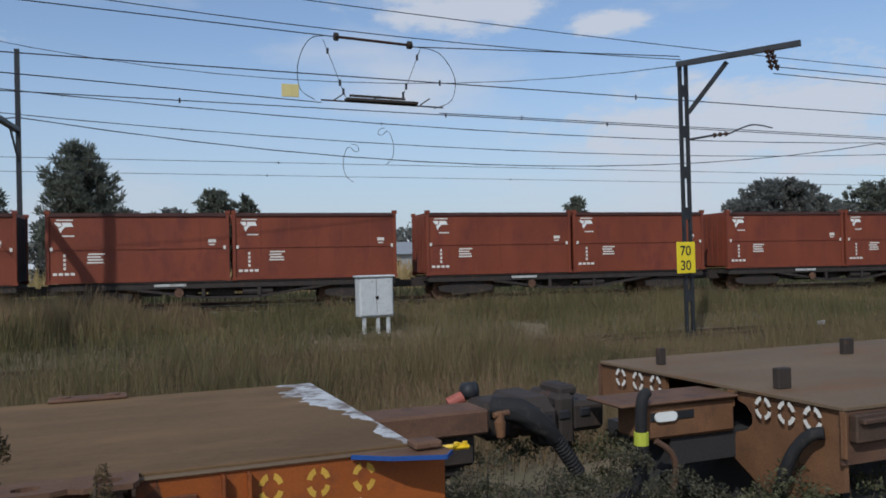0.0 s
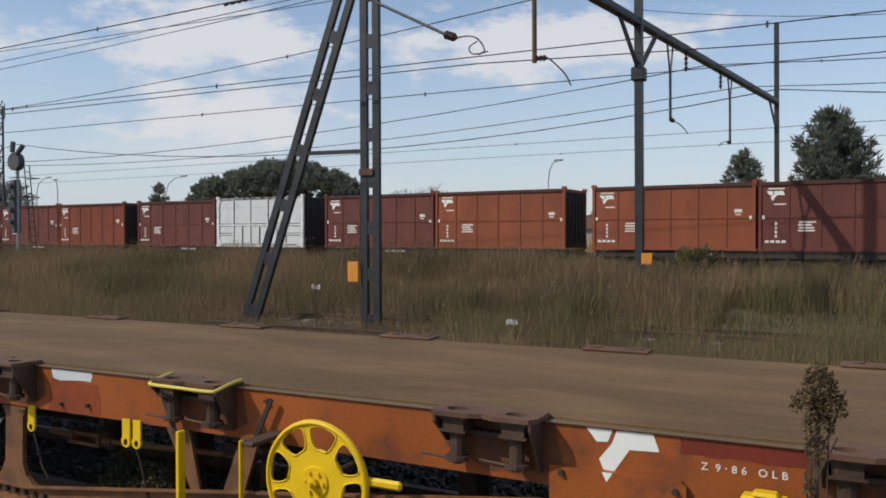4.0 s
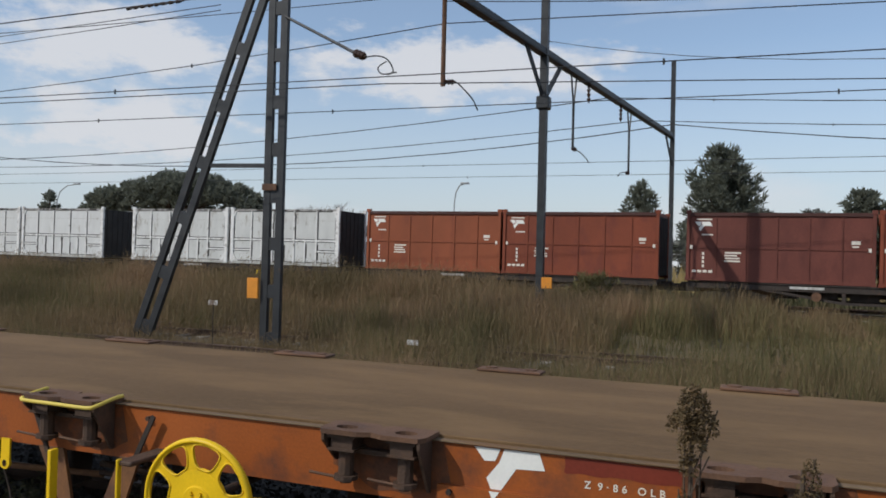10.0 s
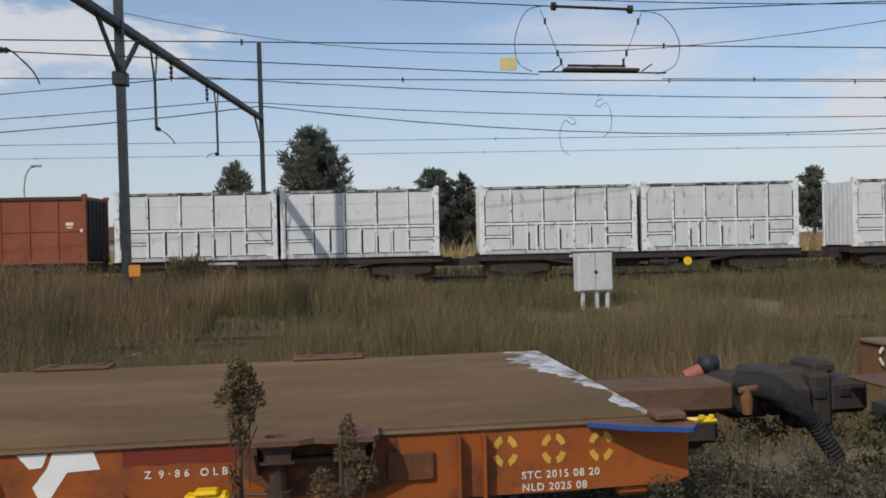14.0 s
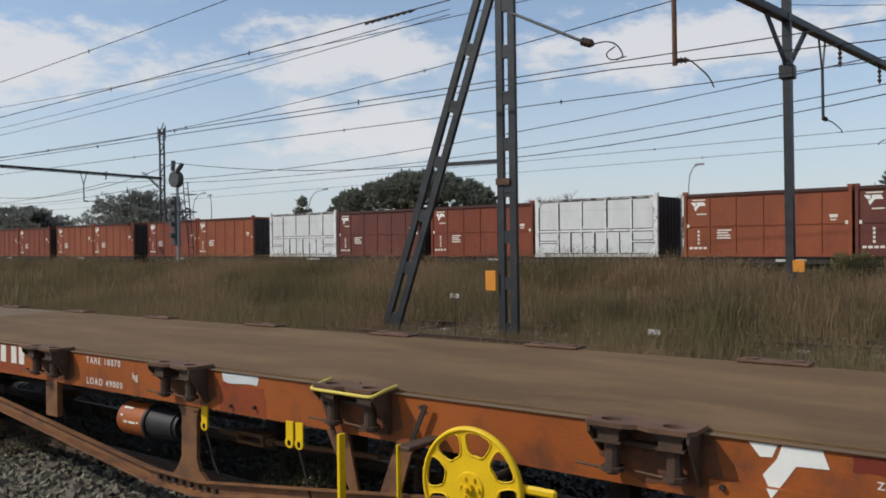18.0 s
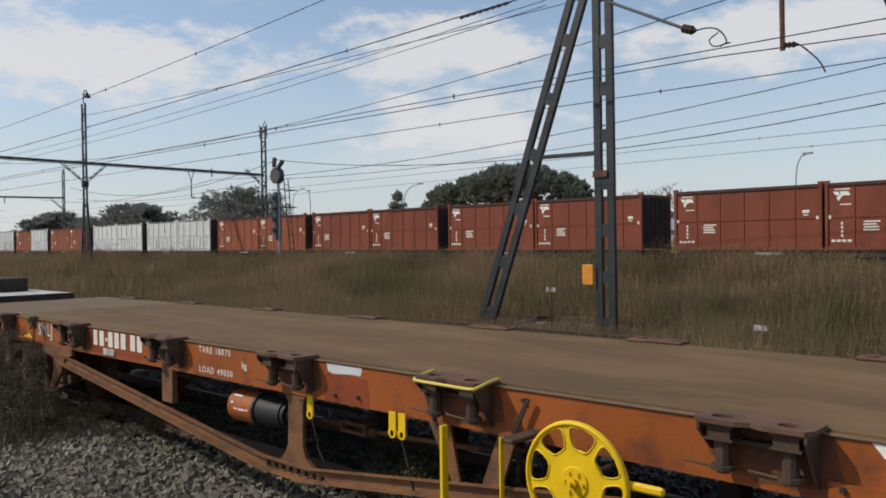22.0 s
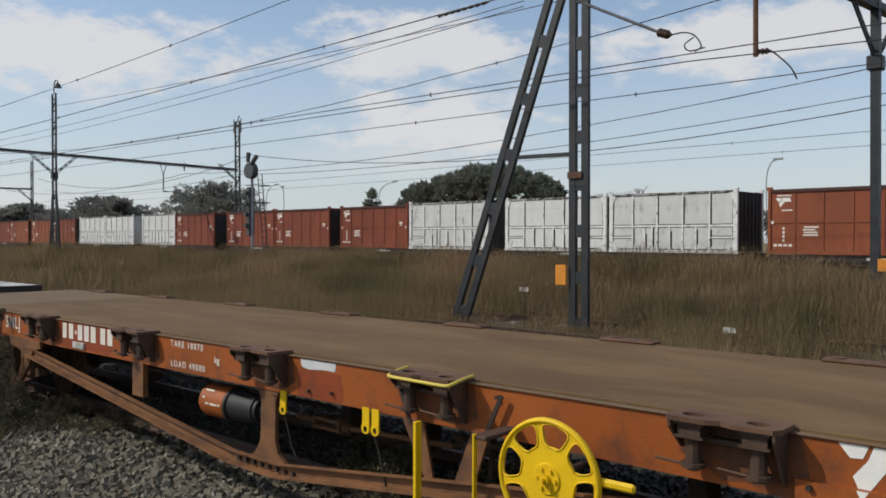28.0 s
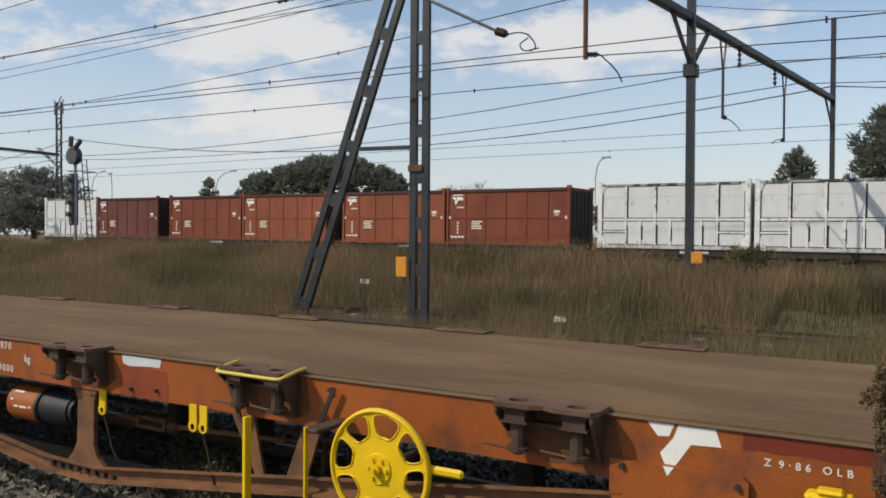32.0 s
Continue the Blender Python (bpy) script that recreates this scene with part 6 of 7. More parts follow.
    bars += [(x0, 1.17, 0.09, 0.13) for x0 in (-L / 2 + 0.135, L / 2 - 0.225)]
    for bx, bz, bw, bh in bars:
        bm = bmesh.new()
        letters(bm, bx, y - (0.024 if bz == 1.17 else 0.0), bz, bw, bh)
        part("marking", bm, M["letter"], t, "small white marking")
    return t


def container_white(paint, name_label, lower, seed, end="shade_dark"):
    """A white container of welded panels, large above and narrow below, with dark seams that also paint in the ribs'
    shadows. lower: places of the short ribs, in fifths of the side.
    """
    L, W, H = 6.0, 2.44, 2.56
    t = thing("freight_container", pose(0, 0, -50), name_label, "container", "containers on the train")
    m = M[paint]
    r = random.Random(seed)
    for sy in (-1, 1):
        y = sy * (W / 2 - 0.07)
        bm = bmesh.new()
        box(bm, -L / 2 + 0.08, L / 2 - 0.08, y - 0.02, y + 0.02, 0.1, H - 0.1)
        part("side_panel", bm, m, t)
        o = y + sy * 0.021
        uppers = [-L / 2 + L * i / 5 for i in range(1, 5)]
        lowers = [-L / 2 + L * k / 5 for k in lower]
        pieces("upper_rib", (-0.032, 0.032, -0.035, 0.035, 1.18, H - 0.09), M["white_rib"], t, [(x, o, 0) for x in uppers])
        pieces("lower_rib", (-0.032, 0.032, -0.035, 0.035, 0.13, 1.1), M["white_rib"], t, [(x, o, 0) for x in uppers + lowers])
        bm = bmesh.new()
        box(bm, -L / 2 + 0.1, L / 2 - 0.1, o - 0.03, o + 0.03, 1.1, 1.18)
        part("waist_rail", bm, M["white_rib"], t)
        for z0, z1, mm in ((0.0, 0.13, M["grey_rib"]), (H - 0.09, H, M["scuffed"])):
            bm = bmesh.new()
            box(bm, -L / 2 + 0.1, L / 2 - 0.1, y - 0.05, y + 0.05, z0, z1)
            part("side_rail", bm, mm, t)
        if sy > 0:
            continue
        # dark strips for joints and rib shadows, wider on the side away from the sun
        for x, z0, z1 in [(x, 1.19, H - 0.11) for x in uppers] + [(x, 0.15, 1.085) for x in uppers + lowers]:
            for k in (-1, 1):
                if r.random() < (0.95 if k > 0 else 0.5):
                    w = 0.04 + 0.04 * r.random() if k > 0 else 0.022
                    bm = bmesh.new()
                    c0, c1 = z0 + 0.25 * r.random() ** 3, z1 - 0.3 * r.random() ** 3
                    box(bm, x + k * 0.031 if k > 0 else x - 0.031 - w, x + 0.031 + w if k > 0 else x - 0.031, o - 0.005, o + 0.005, c0, c1)
                    part("seam", bm, M["seam"], t)
        for x0, x1, z, h in [(-L / 2 + 0.14, L / 2 - 0.14, 1.182, 0.035), (-L / 2 + 0.14, L / 2 - 0.14, 1.068, 0.03), (-L / 2 + 0.15, -L / 2 + 1.2, 0.692, 0.035), (L / 2 - 1.2, L / 2 - 0.15, 0.692, 0.035), (-L / 2 + 0.15, -L / 2 + 1.2, 0.592, 0.03), (L / 2 - 1.2, L / 2 - 0.15, 0.592, 0.03), (-L / 2 + 0.2, L / 2 - 0.2, H - 0.12, 0.03), (-L / 2 + 0.14, L / 2 - 0.14, 0.132, 0.035)]:
            bm = bmesh.new()
            box(bm, x0, x1, o - 0.006, o + 0.006, z, z + h)
            part("seam", bm, M["seam"], t)
        for x0, x1 in ((-L / 2 + 0.12, -L / 2 + 1.25), (L / 2 - 1.25, L / 2 - 0.12)):
            bm = bmesh.new()
            box(bm, x0, x1, o - 0.03, o + 0.025, 0.625, 0.69)
            part("short_rail", bm, M["white_rib"], t)
        bm = bmesh.new()
        box(bm, -L / 2 + 0.2, L / 2 - 0.2, o - 0.004, o + 0.003, 2.03, 2.045)
        part("weld", bm, M["grey_rib"], t)
        for x0, s in ((-L / 2 + 0.19, 1), (L / 2 - 0.19, -1)):
            for z0, up in ((0.13, 1), (H - 0.09, -1)):
                bm = bmesh.new()
                w = 0.26 if up > 0 else 0.18
                plate(bm, [(0, 0), (s * w, 0), (s * (w - 0.07), up * 0.05), (s * 0.05, up * (w + 0.03)), (0, up * (w + 0.12))], 0.03, pose(x0, o - 0.006, z0, 90))
                part("gusset", bm, M["white_rib"], t)
            bm = bmesh.new()
            box(bm, x0 + s * 0.002, x0 + s * 0.04, o - 0.005, o + 0.004, 0.5, H - 0.35)
            part("seam", bm, M["seam"], t)
    for x0 in (-L / 2 + 0.04, L / 2 - 0.09):
        bm = bmesh.new()
        box(bm, x0, x0 + 0.05, -W / 2 + 0.1, W / 2 - 0.1, 0.05, H - 0.05)
        # +x end painted darker than the rest, as its shaded side
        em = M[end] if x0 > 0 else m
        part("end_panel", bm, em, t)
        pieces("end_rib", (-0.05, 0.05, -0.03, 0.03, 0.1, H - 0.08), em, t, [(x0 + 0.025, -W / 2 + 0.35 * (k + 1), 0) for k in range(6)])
    bm = bmesh.new()
    box(bm, -L / 2 + 0.1, L / 2 - 0.1, -W / 2 + 0.1, W / 2 - 0.1, 0.1, 0.16)
    part("floor", bm, M["frame_dark"], t)
    bm = bmesh.new()
    box(bm, -L / 2 + 0.1, L / 2 - 0.1, -W / 2 + 0.1, W / 2 - 0.1, H - 0.5, H - 0.46)
    part("load", bm, M["frame_dark"], t, "dark load below the rim")
    for sx in (-1, 1):
        for sy in (-1, 1):
            bm = bmesh.new()
            x, y = sx * (L / 2 - 0.055), sy * (W / 2 - 0.055)
            rounded(bm, x - 0.055 - 0.08 * (sx > 0), x + 0.055 + 0.08 * (sx < 0), y - 0.055, y + 0.055, 0.0, H + 0.05, 0.01)
            box(bm, x - 0.07, x + 0.07, y - 0.065, y + 0.065, H - 0.03, H + 0.09)
            box(bm, x - 0.07, x + 0.07, y - 0.065, y + 0.065, 0.0, 0.11)
            part("corner_post", bm, M["white_rib"], t)
    return t


def container_wagon(wheel, wheel_x, wheel_label):
    """A skeletal container wagon, its rail level at z 0."""
    t = thing("container_wagon", pose(0, 0, -50), "dark grimy container wagon of the moving train", "flat wagon", "train wagons")
    f = M["frame_dark"]
    for y in (-1.15, 1.05):
        bm = bmesh.new()
        box(bm, -6.2, 6.2, y, y + 0.1, 0.78, 1.03)
        box(bm, -6.2, 6.2, y - 0.04, y + 0.14, 0.99, 1.03)
        part("side_sill", bm, f, t)
        bm = bmesh.new()
        yy = y + 0.05
        for a, b in (((-3.6, 0.8), (-1.0, 0.42)), ((-1.0, 0.42), (1.0, 0.42)), ((1.0, 0.42), (3.6, 0.8))):
            bar(bm, (a[0], yy, a[1]), (b[0], yy, b[1]), 0.06, 0.09)
        for x in (-1.0, 1.0):
            box(bm, x - 0.06, x + 0.06, yy - 0.03, yy + 0.03, 0.42, 0.8)
        part("truss_rod", bm, f, t)
    bm = bmesh.new()
    box(bm, -6.6, 6.6, -0.25, 0.25, 0.6, 0.95)
    for x in (-6.1, -3.2, 0, 3.2, 6.1):
        box(bm, x - 0.1, x + 0.1, -1.1, 1.1, 0.82, 1.0)
    for x0, x1, z in ((-3.3, -2.5, 0.5), (-2.1, -1.2, 0.55), (-0.8, 0.1, 0.48), (1.7, 2.3, 0.52), (2.6, 3.3, 0.58)):
        box(bm, x0, x1, -0.7, 0.7, z, 0.82)
    part("centre_sill", bm, f, t)
    for sx in (-1, 1):
        bm = bmesh.new()
        rounded(bm, sx * 6.85 - 0.3, sx * 6.85 + 0.3, -0.14, 0.14, 0.6, 0.88, 0.03)
        part("coupler", bm, f, t)
    bm = bmesh.new()
    rod(bm, (0.4, -0.9, 0.62), (1.5, -0.9, 0.62), 0.17, 12)
    part("air_reservoir", bm, f, t)
    bm = bmesh.new()
    rod(bm, (wheel_x, -1.2, 0.62), (wheel_x, -1.24, 0.62), 0.16, 16)
    rod(bm, (wheel_x, -1.24, 0.62), (wheel_x, -1.26, 0.62), 0.05, 10)
    part("brake_wheel", bm, wheel, t, wheel_label)
    for x, w in ((-2.7, 1.1),):
        bm = bmesh.new()
        box(bm, x, x + w, -1.165, -1.152, 0.86, 0.95)
        part("marking", bm, M["grey_rib"], t, "pale marking bar on the sill")
    for x in (-4.6, 4.6):
        bm = bmesh.new()
        for y in (-0.95, 0.95):
            plate(bm, [(x - 1.15, 0.58), (x - 0.5, 0.74), (x + 0.5, 0.74), (x + 1.15, 0.58), (x + 1.1, 0.4), (x + 0.5, 0.3), (x - 0.5, 0.3), (x - 1.1, 0.4)], 0.12, pose(0, y + 0.06, 0, 90, 0, 0))
        box(bm, x - 0.2, x + 0.2, -0.95, 0.95, 0.4, 0.7)
        b = part("bogie", bm, f, t)
        for dx in (-0.88, 0.88):
            bm = bmesh.new()
            for y in (-0.55, 0.55):
                rod(bm, (x + dx, y - 0.06, 0.43), (x + dx, y + 0.06, 0.43), 0.43, 20)
            rod(bm, (x + dx, -1.0, 0.43), (x + dx, 1.0, 0.43), 0.07, 8)
            part("wheelset", bm, M["rust"], b)
    return t


FIRST_WAGON = -2
PITCH = 13.67
# how far each wagon stands ahead of an even spacing, for slack couplings and longer wagons
SLACK = [0.34, 0.36, 0.35, 0.6, 0.54, 0.53, 0.72, 0.94, 0.95, 0.91, 0.9, 0.93, 0.24, 0.06, 0.21, 0.13, -0.37, -0.9, -0.92, -0.6, -0.29, -0.2, 0.02, 0.23, 0.45, 0.81, 0.49, -0.42, -0.67, -1.12, -0.83, -0.58, -0.63, -0.46, -0.31, -0.17, -0.04, 0.31, 0.33, -0.37, -0.62, -0.53, -0.47, -0.42]
# right and left container of each wagon, from the front of the train
CONSIST = ("rr rr rr rr rr rr rr rr rr wr rr ww wr rr rr ww ww ww ww rw wr rw rr rr wr rw rr rr rr rr rr rr ww ww rr wr ww wr rr rw ww rr rr rw").split()
REDS = [container_red("red_a", "rust-red ribbed container with a white emblem"), container_red("red_b", "brighter orange-red ribbed container with a white emblem"), container_red("red_c", "dull dark red ribbed container with a white emblem"), container_red("red_a", "smooth-sided rust-red container with a white emblem", 0.002), container_red("red_c", "smooth-sided dull red container with a white emblem", 0.002)]
WHITES = [container_white("white_a", "chalky white panelled container with dark seams and painted rib shadows", (1.5, 2.5, 3.5), 1), container_white("white_b", "grimy white panelled container with stained lower panels", (1.5, 1.8, 2.5, 3.5), 2), container_white("white_a", "chalky white panelled container with streaked seams and painted rib shadows", (1.5, 2.5, 3.5), 3, "grey_rib")]
WAGONS = [container_wagon(M["rust"], -1.85, "small dull brake wheel"), container_wagon(M["yellow"], 1.8, "small yellow brake wheel")]
MOVING = []
rng = random.Random(11)
used = set()
for k, pair in enumerate(CONSIST):
    kind = WAGONS[1 if pair == "ww" and k % 2 else 0]
    first = copy_thing(kind, kind.matrix_basis) if kind in used else kind
    used.add(kind)
    MOVING.append((first, SLACK[k] - (k + FIRST_WAGON + 0.5) * PITCH, TRAIN_RAIL))
    for side, kind in zip((1, -1), pair):
        side *= 3.15 if kind == "r" else 3.08
        if kind == "r":
            src = REDS[rng.choice((0, 0, 1, 1, 2)) if k > 5 else rng.choice((3, 3, 4, 3))]
        else:
            src = WHITES[2 if k == 40 else rng.choice((0, 1))]
        if src not in used:
            used.add(src)
            ob = src
        else:
            ob = copy_thing(src, src.matrix_basis)
        MOVING.append((ob, SLACK[k] - (k + FIRST_WAGON + 0.5) * PITCH + side, TRAIN_RAIL + 1.03))


# ---- trees ----
def crown_mesh(name, lobes, count, size, material, seed, flat=0.6):
    """Many small leaf clumps spread over the shells of several lobes, with gaps."""
    r = np.random.RandomState(seed)
    vol = np.array([l[3] * l[4] * l[5] for l in lobes]) ** 0.75
    pick = r.choice(len(lobes), count, p=vol / vol.sum())
    L = np.array(lobes)[pick]
    d = r.normal(size=(count, 3))
    d /= np.linalg.norm(d, axis=1)[:, None]
    d[:, 2] = np.where(d[:, 2] < -0.45, -d[:, 2] * 0.5, d[:, 2])
    rad = 0.55 + 0.5 * r.rand(count) ** 0.6
    c = L[:, :3] + d * L[:, 3:6] * rad[:, None]
    a, b = r.normal(size=(count, 3)), r.normal(size=(count, 3))
    a /= np.linalg.norm(a, axis=1)[:, None]
    b = np.cross(a, b)
    b /= np.linalg.norm(b, axis=1)[:, None]
    s = size * (0.5 + r.rand(count))[:, None]
    v = np.stack([c - a * s, c + b * s * flat, c + a * s, c - b * s * flat], 1).reshape(-1, 3)
    f = np.arange(4 * count).reshape(-1, 4)
    return shape_from(name, v.tolist(), f.tolist(), material)


def tuft_crown(name, tufts, per, length, width, material, seed, fan=0.75):
    """A crown of tufts, each a fan of narrow leaves or needles round its own direction. tufts: place and direction."""
    r = np.random.RandomState(seed)
    T = np.repeat(np.array(tufts, float), per, axis=0)
    n = len(T)
    d = T[:, 3:6] + fan * r.normal(size=(n, 3))
    d /= np.linalg.norm(d, axis=1)[:, None]
    ln = (length * (0.55 + 0.7 * r.rand(n)))[:, None]
    root = T[:, :3] + 0.22 * length * r.normal(size=(n, 3))
    side = np.cross(d, r.normal(size=(n, 3)))
    side /= np.linalg.norm(side, axis=1)[:, None]
    side *= (width * (0.6 + 0.8 * r.rand(n)))[:, None]
    v = np.stack([root, root + d * ln * 0.55 + side, root + d * ln, root + d * ln * 0.5 - side], 1).reshape(-1, 3)
    return shape_from(name, v.tolist(), np.arange(4 * n).reshape(-1, 4).tolist(), material)


def branched(w, h0, h1, n, seed, cone=0.0, up=0.5):
    """Tufts along n branches that fill a crown w wide from h0 to h1. cone: how much it narrows upwards; up: how far the branches rise."""
    r = random.Random(seed)
    out = []
    for i in range(n):
        f = (i + 0.9 * r.random()) / n
        reach = w / 2 * (1 - cone * f) * math.sqrt(max(0.03, 1 - max(0.0, f - 0.3) ** 2 / 0.52)) * (0.75 + 0.25 * min(1.0, 4 * f)) * r.uniform(0.72, 1.14)
        a = i * 2.4 + r.uniform(-0.5, 0.5)
        z = h0 + (h1 - h0) * 0.94 * f
        for k in range(max(3, int(reach * 3.2))):
            g = (k + r.random()) / max(3, int(reach * 3.2))
            q = reach * (0.15 + 0.85 * g)
            b = a + r.gauss(0, 0.16)
            out.append((q * math.cos(b), q * math.sin(b), z + up * 0.35 * reach * g ** 2 + r.gauss(0, 0.14) - 0.12 * reach, 0.8 * math.cos(b) * g, 0.8 * math.sin(b) * g, 0.3 + up * (0.4 + f)))
    return out


def tree(x, y, tufts, trunk_r, per, length, width, material, seed, label, limbs=8, fan=0.75):
    g = ground_z(x, y)
    t = thing("tree", pose(x, y, g), label, "tree", "trees behind the railway")
    rr = random.Random(seed)
    top = max(q[2] for q in tufts)
    bm = bmesh.new()
    pts = [(0, 0, -0.2), (0.1, 0, top * 0.35), (-0.1, 0.1, top * 0.65), (0, 0, top * 0.95)]
    for i in range(3):
        rod(bm, pts[i], pts[i + 1], trunk_r * (1 - 0.28 * i), 8, trunk_r * (1 - 0.28 * (i + 1)))
    trunk = part("trunk", bm, M["bark"], t)
    for i in range(limbs):
        q = tufts[rr.randrange(len(tufts))]
        bm = bmesh.new()
        rod(bm, (0, 0, max(0.5, q[2] * rr.uniform(0.55, 0.85))), q[:3], trunk_r * 0.35, 6, trunk_r * 0.1)
        part("limb", bm, M["bark"], trunk)
    crown = new("crown", tuft_crown("crown", tufts, per, length, width, material, seed, fan))
    crown.parent = t
    return t


tree(-1.9, 70, branched(7.0, 1.5, 12.0, 84, 3, 0.12, 0.55), 0.3, 34, 0.62, 0.055, M["needle"], 3, "tall dark green conifer behind the tracks")
tree(-8.7, 71, branched(5.6, 1.5, 9.0, 46, 4, 0.45, 0.8), 0.25, 34, 0.58, 0.055, M["needle"], 4, "smaller dark conifer with a ragged top behind the tracks")
tree(11.0, 92, branched(5.2, 3.0, 10.3, 44, 5, 0.0, 0.4), 0.3, 30, 0.6, 0.10, M["needle"], 5, "spreading dark tree behind the tracks")
tree(14.6, 93, branched(4.6, 2.0, 9.7, 34, 6, 0.35, 0.5), 0.3, 30, 0.6, 0.10, M["needle"], 6, "dark bushy tree behind the tracks")
umbrella = []
ur = random.Random(7)
for i in range(900):
    a, k = ur.random() * 6.28, ur.random() ** 0.5
    ux, uy = 11.8 * k * math.cos(a), 6.5 * k * math.sin(a)
    lump = 0.5 * noise.noise(Vector((ux * 0.35, uy * 0.35, 1.7)))
    umbrella.append((ux, uy, 10.3 - 3.3 * ((ux - 2.4) / 13.0) ** 2 * (2.0 if ux > 2.4 else 1.0) - 2.0 * (uy / 6.5) ** 2 + lump - 2.6 * ur.random() ** 1.6, 0.4 * math.cos(a), 0.4 * math.sin(a), 0.7))
tree(-61.2, 75, umbrella, 0.6, 34, 0.6, 0.09, M["needle"], 7, "broad dark umbrella-shaped tree behind the train", 14)
tree(-128, 82, branched(24, 3.0, 12.4, 60, 8, 0.2, 0.3), 0.5, 9, 0.9, 0.11, M["leaf"], 8, "thin grey-green tree beyond the train")
tree(-203, 97, branched(34, 3.0, 13.2, 60, 9, 0.2, 0.3), 0.5, 9, 1.1, 0.18, M["leaf"], 9, "grey-green tree beyond the train")
tree(-185, 92, branched(16, 3.0, 11.5, 34, 19, 0.2, 0.3), 0.5, 14, 1.1, 0.2, M["leaf"], 19, "grey-green tree beyond the train")
tree(92.5, 92, branched(20, 3.0, 13.6, 80, 10, 0.05, 0.2), 0.5, 18, 0.8, 0.14, M["leaf"], 10, "wide grey-green tree beyond the train")
tree(110, 90, branched(13, 3.0, 13.4, 50, 11, 0.1, 0.4), 0.4, 20, 0.7, 0.12, M["needle"], 11, "dark green tree beyond the train")
tree(57.4, 92, branched(4.6, 3.0, 10.0, 36, 12, 0.1, 0.5), 0.3, 28, 0.6, 0.10, M["needle"], 12, "small dark tree beyond the train")
tree(-89, 84, branched(4.0, 2.5, 9.4, 22, 13, 0.3, 0.5), 0.25, 26, 0.6, 0.10, M["needle"], 13, "small dark tree beyond the train")
tree(-260, 100, branched(26, 3.0, 13.0, 50, 14, 0.2, 0.3), 0.5, 12, 1.4, 0.25, M["leaf"], 14, "grey-green tree beyond the train")


for tx, tw, th, ts in ((-5.5, 9, 9.6, 31), (2.2, 8, 10.2, 32), (8.2, 9, 10.3, 33), (15.5, 8, 9.4, 34), (24, 9, 8.8, 35)):
    tree(tx, 119, branched(tw, 1.0, th, 34, ts, 0.05, 0.2), 0.3, 16, 0.8, 0.14, M["leaf"], ts, "hazy grey-green tree in a far row")


def bare_tree(x, y, h, seed):
    g = ground_z(x, y)
    t = thing("bare_tree", pose(x, y, g), "leafless grey-brown tree behind the train", "tree", "trees behind the railway")
    r = random.Random(seed)
    bm, tw = bmesh.new(), bmesh.new()

    def grow(p, d, length, rad, depth):
        q = p + d * length
        rod(bm if depth > 2 else tw, p, q, rad, 5 if depth > 2 else 3, rad * 0.65)
        if depth:
            for _ in range(3):
                nd = (d + Vector((r.uniform(-0.8, 0.8), r.uniform(-0.8, 0.8), r.uniform(-0.25, 0.5)))).normalized()
                grow(q, nd, length * r.uniform(0.6, 0.8), rad * 0.6, depth - 1)

    grow(Vector((0, 0, 0)), Vector((0, 0, 1)), h * 0.34, 0.16, 5)
    trunk = part("trunk", bm, M["bark"], t)
    tagged(part("twig_crown", tw, M["twig"], trunk), kind="stuff")


bare_tree(-48.5, 85, 8.4, 1)
bare_tree(-44.0, 86, 8.6, 2)

far_lobes = []
fr = random.Random(21)
for i in range(150):
    far_lobes.append((-330 + i * 4.2 + fr.uniform(-2, 2), fr.uniform(-4, 8), 2.2 + fr.random() * 2.6, 4.2, 3.5, 2.2 + 1.6 * fr.random()))
woods = new("far_trees", crown_mesh("far_trees", far_lobes, 24000, 0.55, M["leaf"], 22))
woods.matrix_basis = pose(0, 118, 0.5)
tagged(woods, "low line of grey-green trees in the distance", "trees", kind="stuff")


def house(x, y, w, roof):
    g = ground_z(x, y)
    t = thing("house", pose(x, y, g), "small white house with a low roof beyond the field", "house", "distant houses")
    bm = bmesh.new()
    rounded(bm, -w / 2, w / 2, 0, 6, 0, 2.8, 0.05)
    part("wall", bm, M["render_wall"], t)
    bm = bmesh.new()
    plate(bm, [(-0.5, 2.8), (6.5, 2.8), (3, 4.4)], w + 0.8, pose(-w / 2 - 0.4, 0, 0, 90, 0, 90))
    part("roof", bm, M[roof], t)
    for k in (-0.28, 0.05, 0.3):
        bm = bmesh.new()
        box(bm, k * w - 0.5, k * w + 0.5, -0.03, 0.02, 1.0, 2.0)
        part("window", bm, M["black"], t)


for x, y, w, roof in ((33, 96, 10, "pole"), (-30, 99, 9, "rust"), (-52, 96, 8, "pole")):
    house(x, y, w, roof)


# ---- grass, weeds and stones ----
def trodden(x, y):
    """Grass kept short round the foot of the anchor mast and before the cabinet."""
    d = ((x + 12.3) / 5.6) ** 2 + ((y - 14.2) / 4.4) ** 2
    e = ((x - 7.0) / 2.6) ** 2 + ((y - 19.6) / 2.6) ** 2
    return np.where(d < 1, 0.56 + 0.44 * d ** 2, 1.0) * np.where(e < 1, 0.42 + 0.58 * e ** 2, 1.0)


def stand(x, y):
    """How tall the grass stands, in patches of two sizes."""
    wide = np.array([noise.noise(Vector((a * 0.22, b * 0.22, 7.7))) + 0.6 * noise.noise(Vector((a * 0.9, b * 0.9, 2.1))) for a, b in zip(x, y)])
    return np.clip(0.8 + 0.5 * wide, 0.35, 1.35) * trodden(x, y)


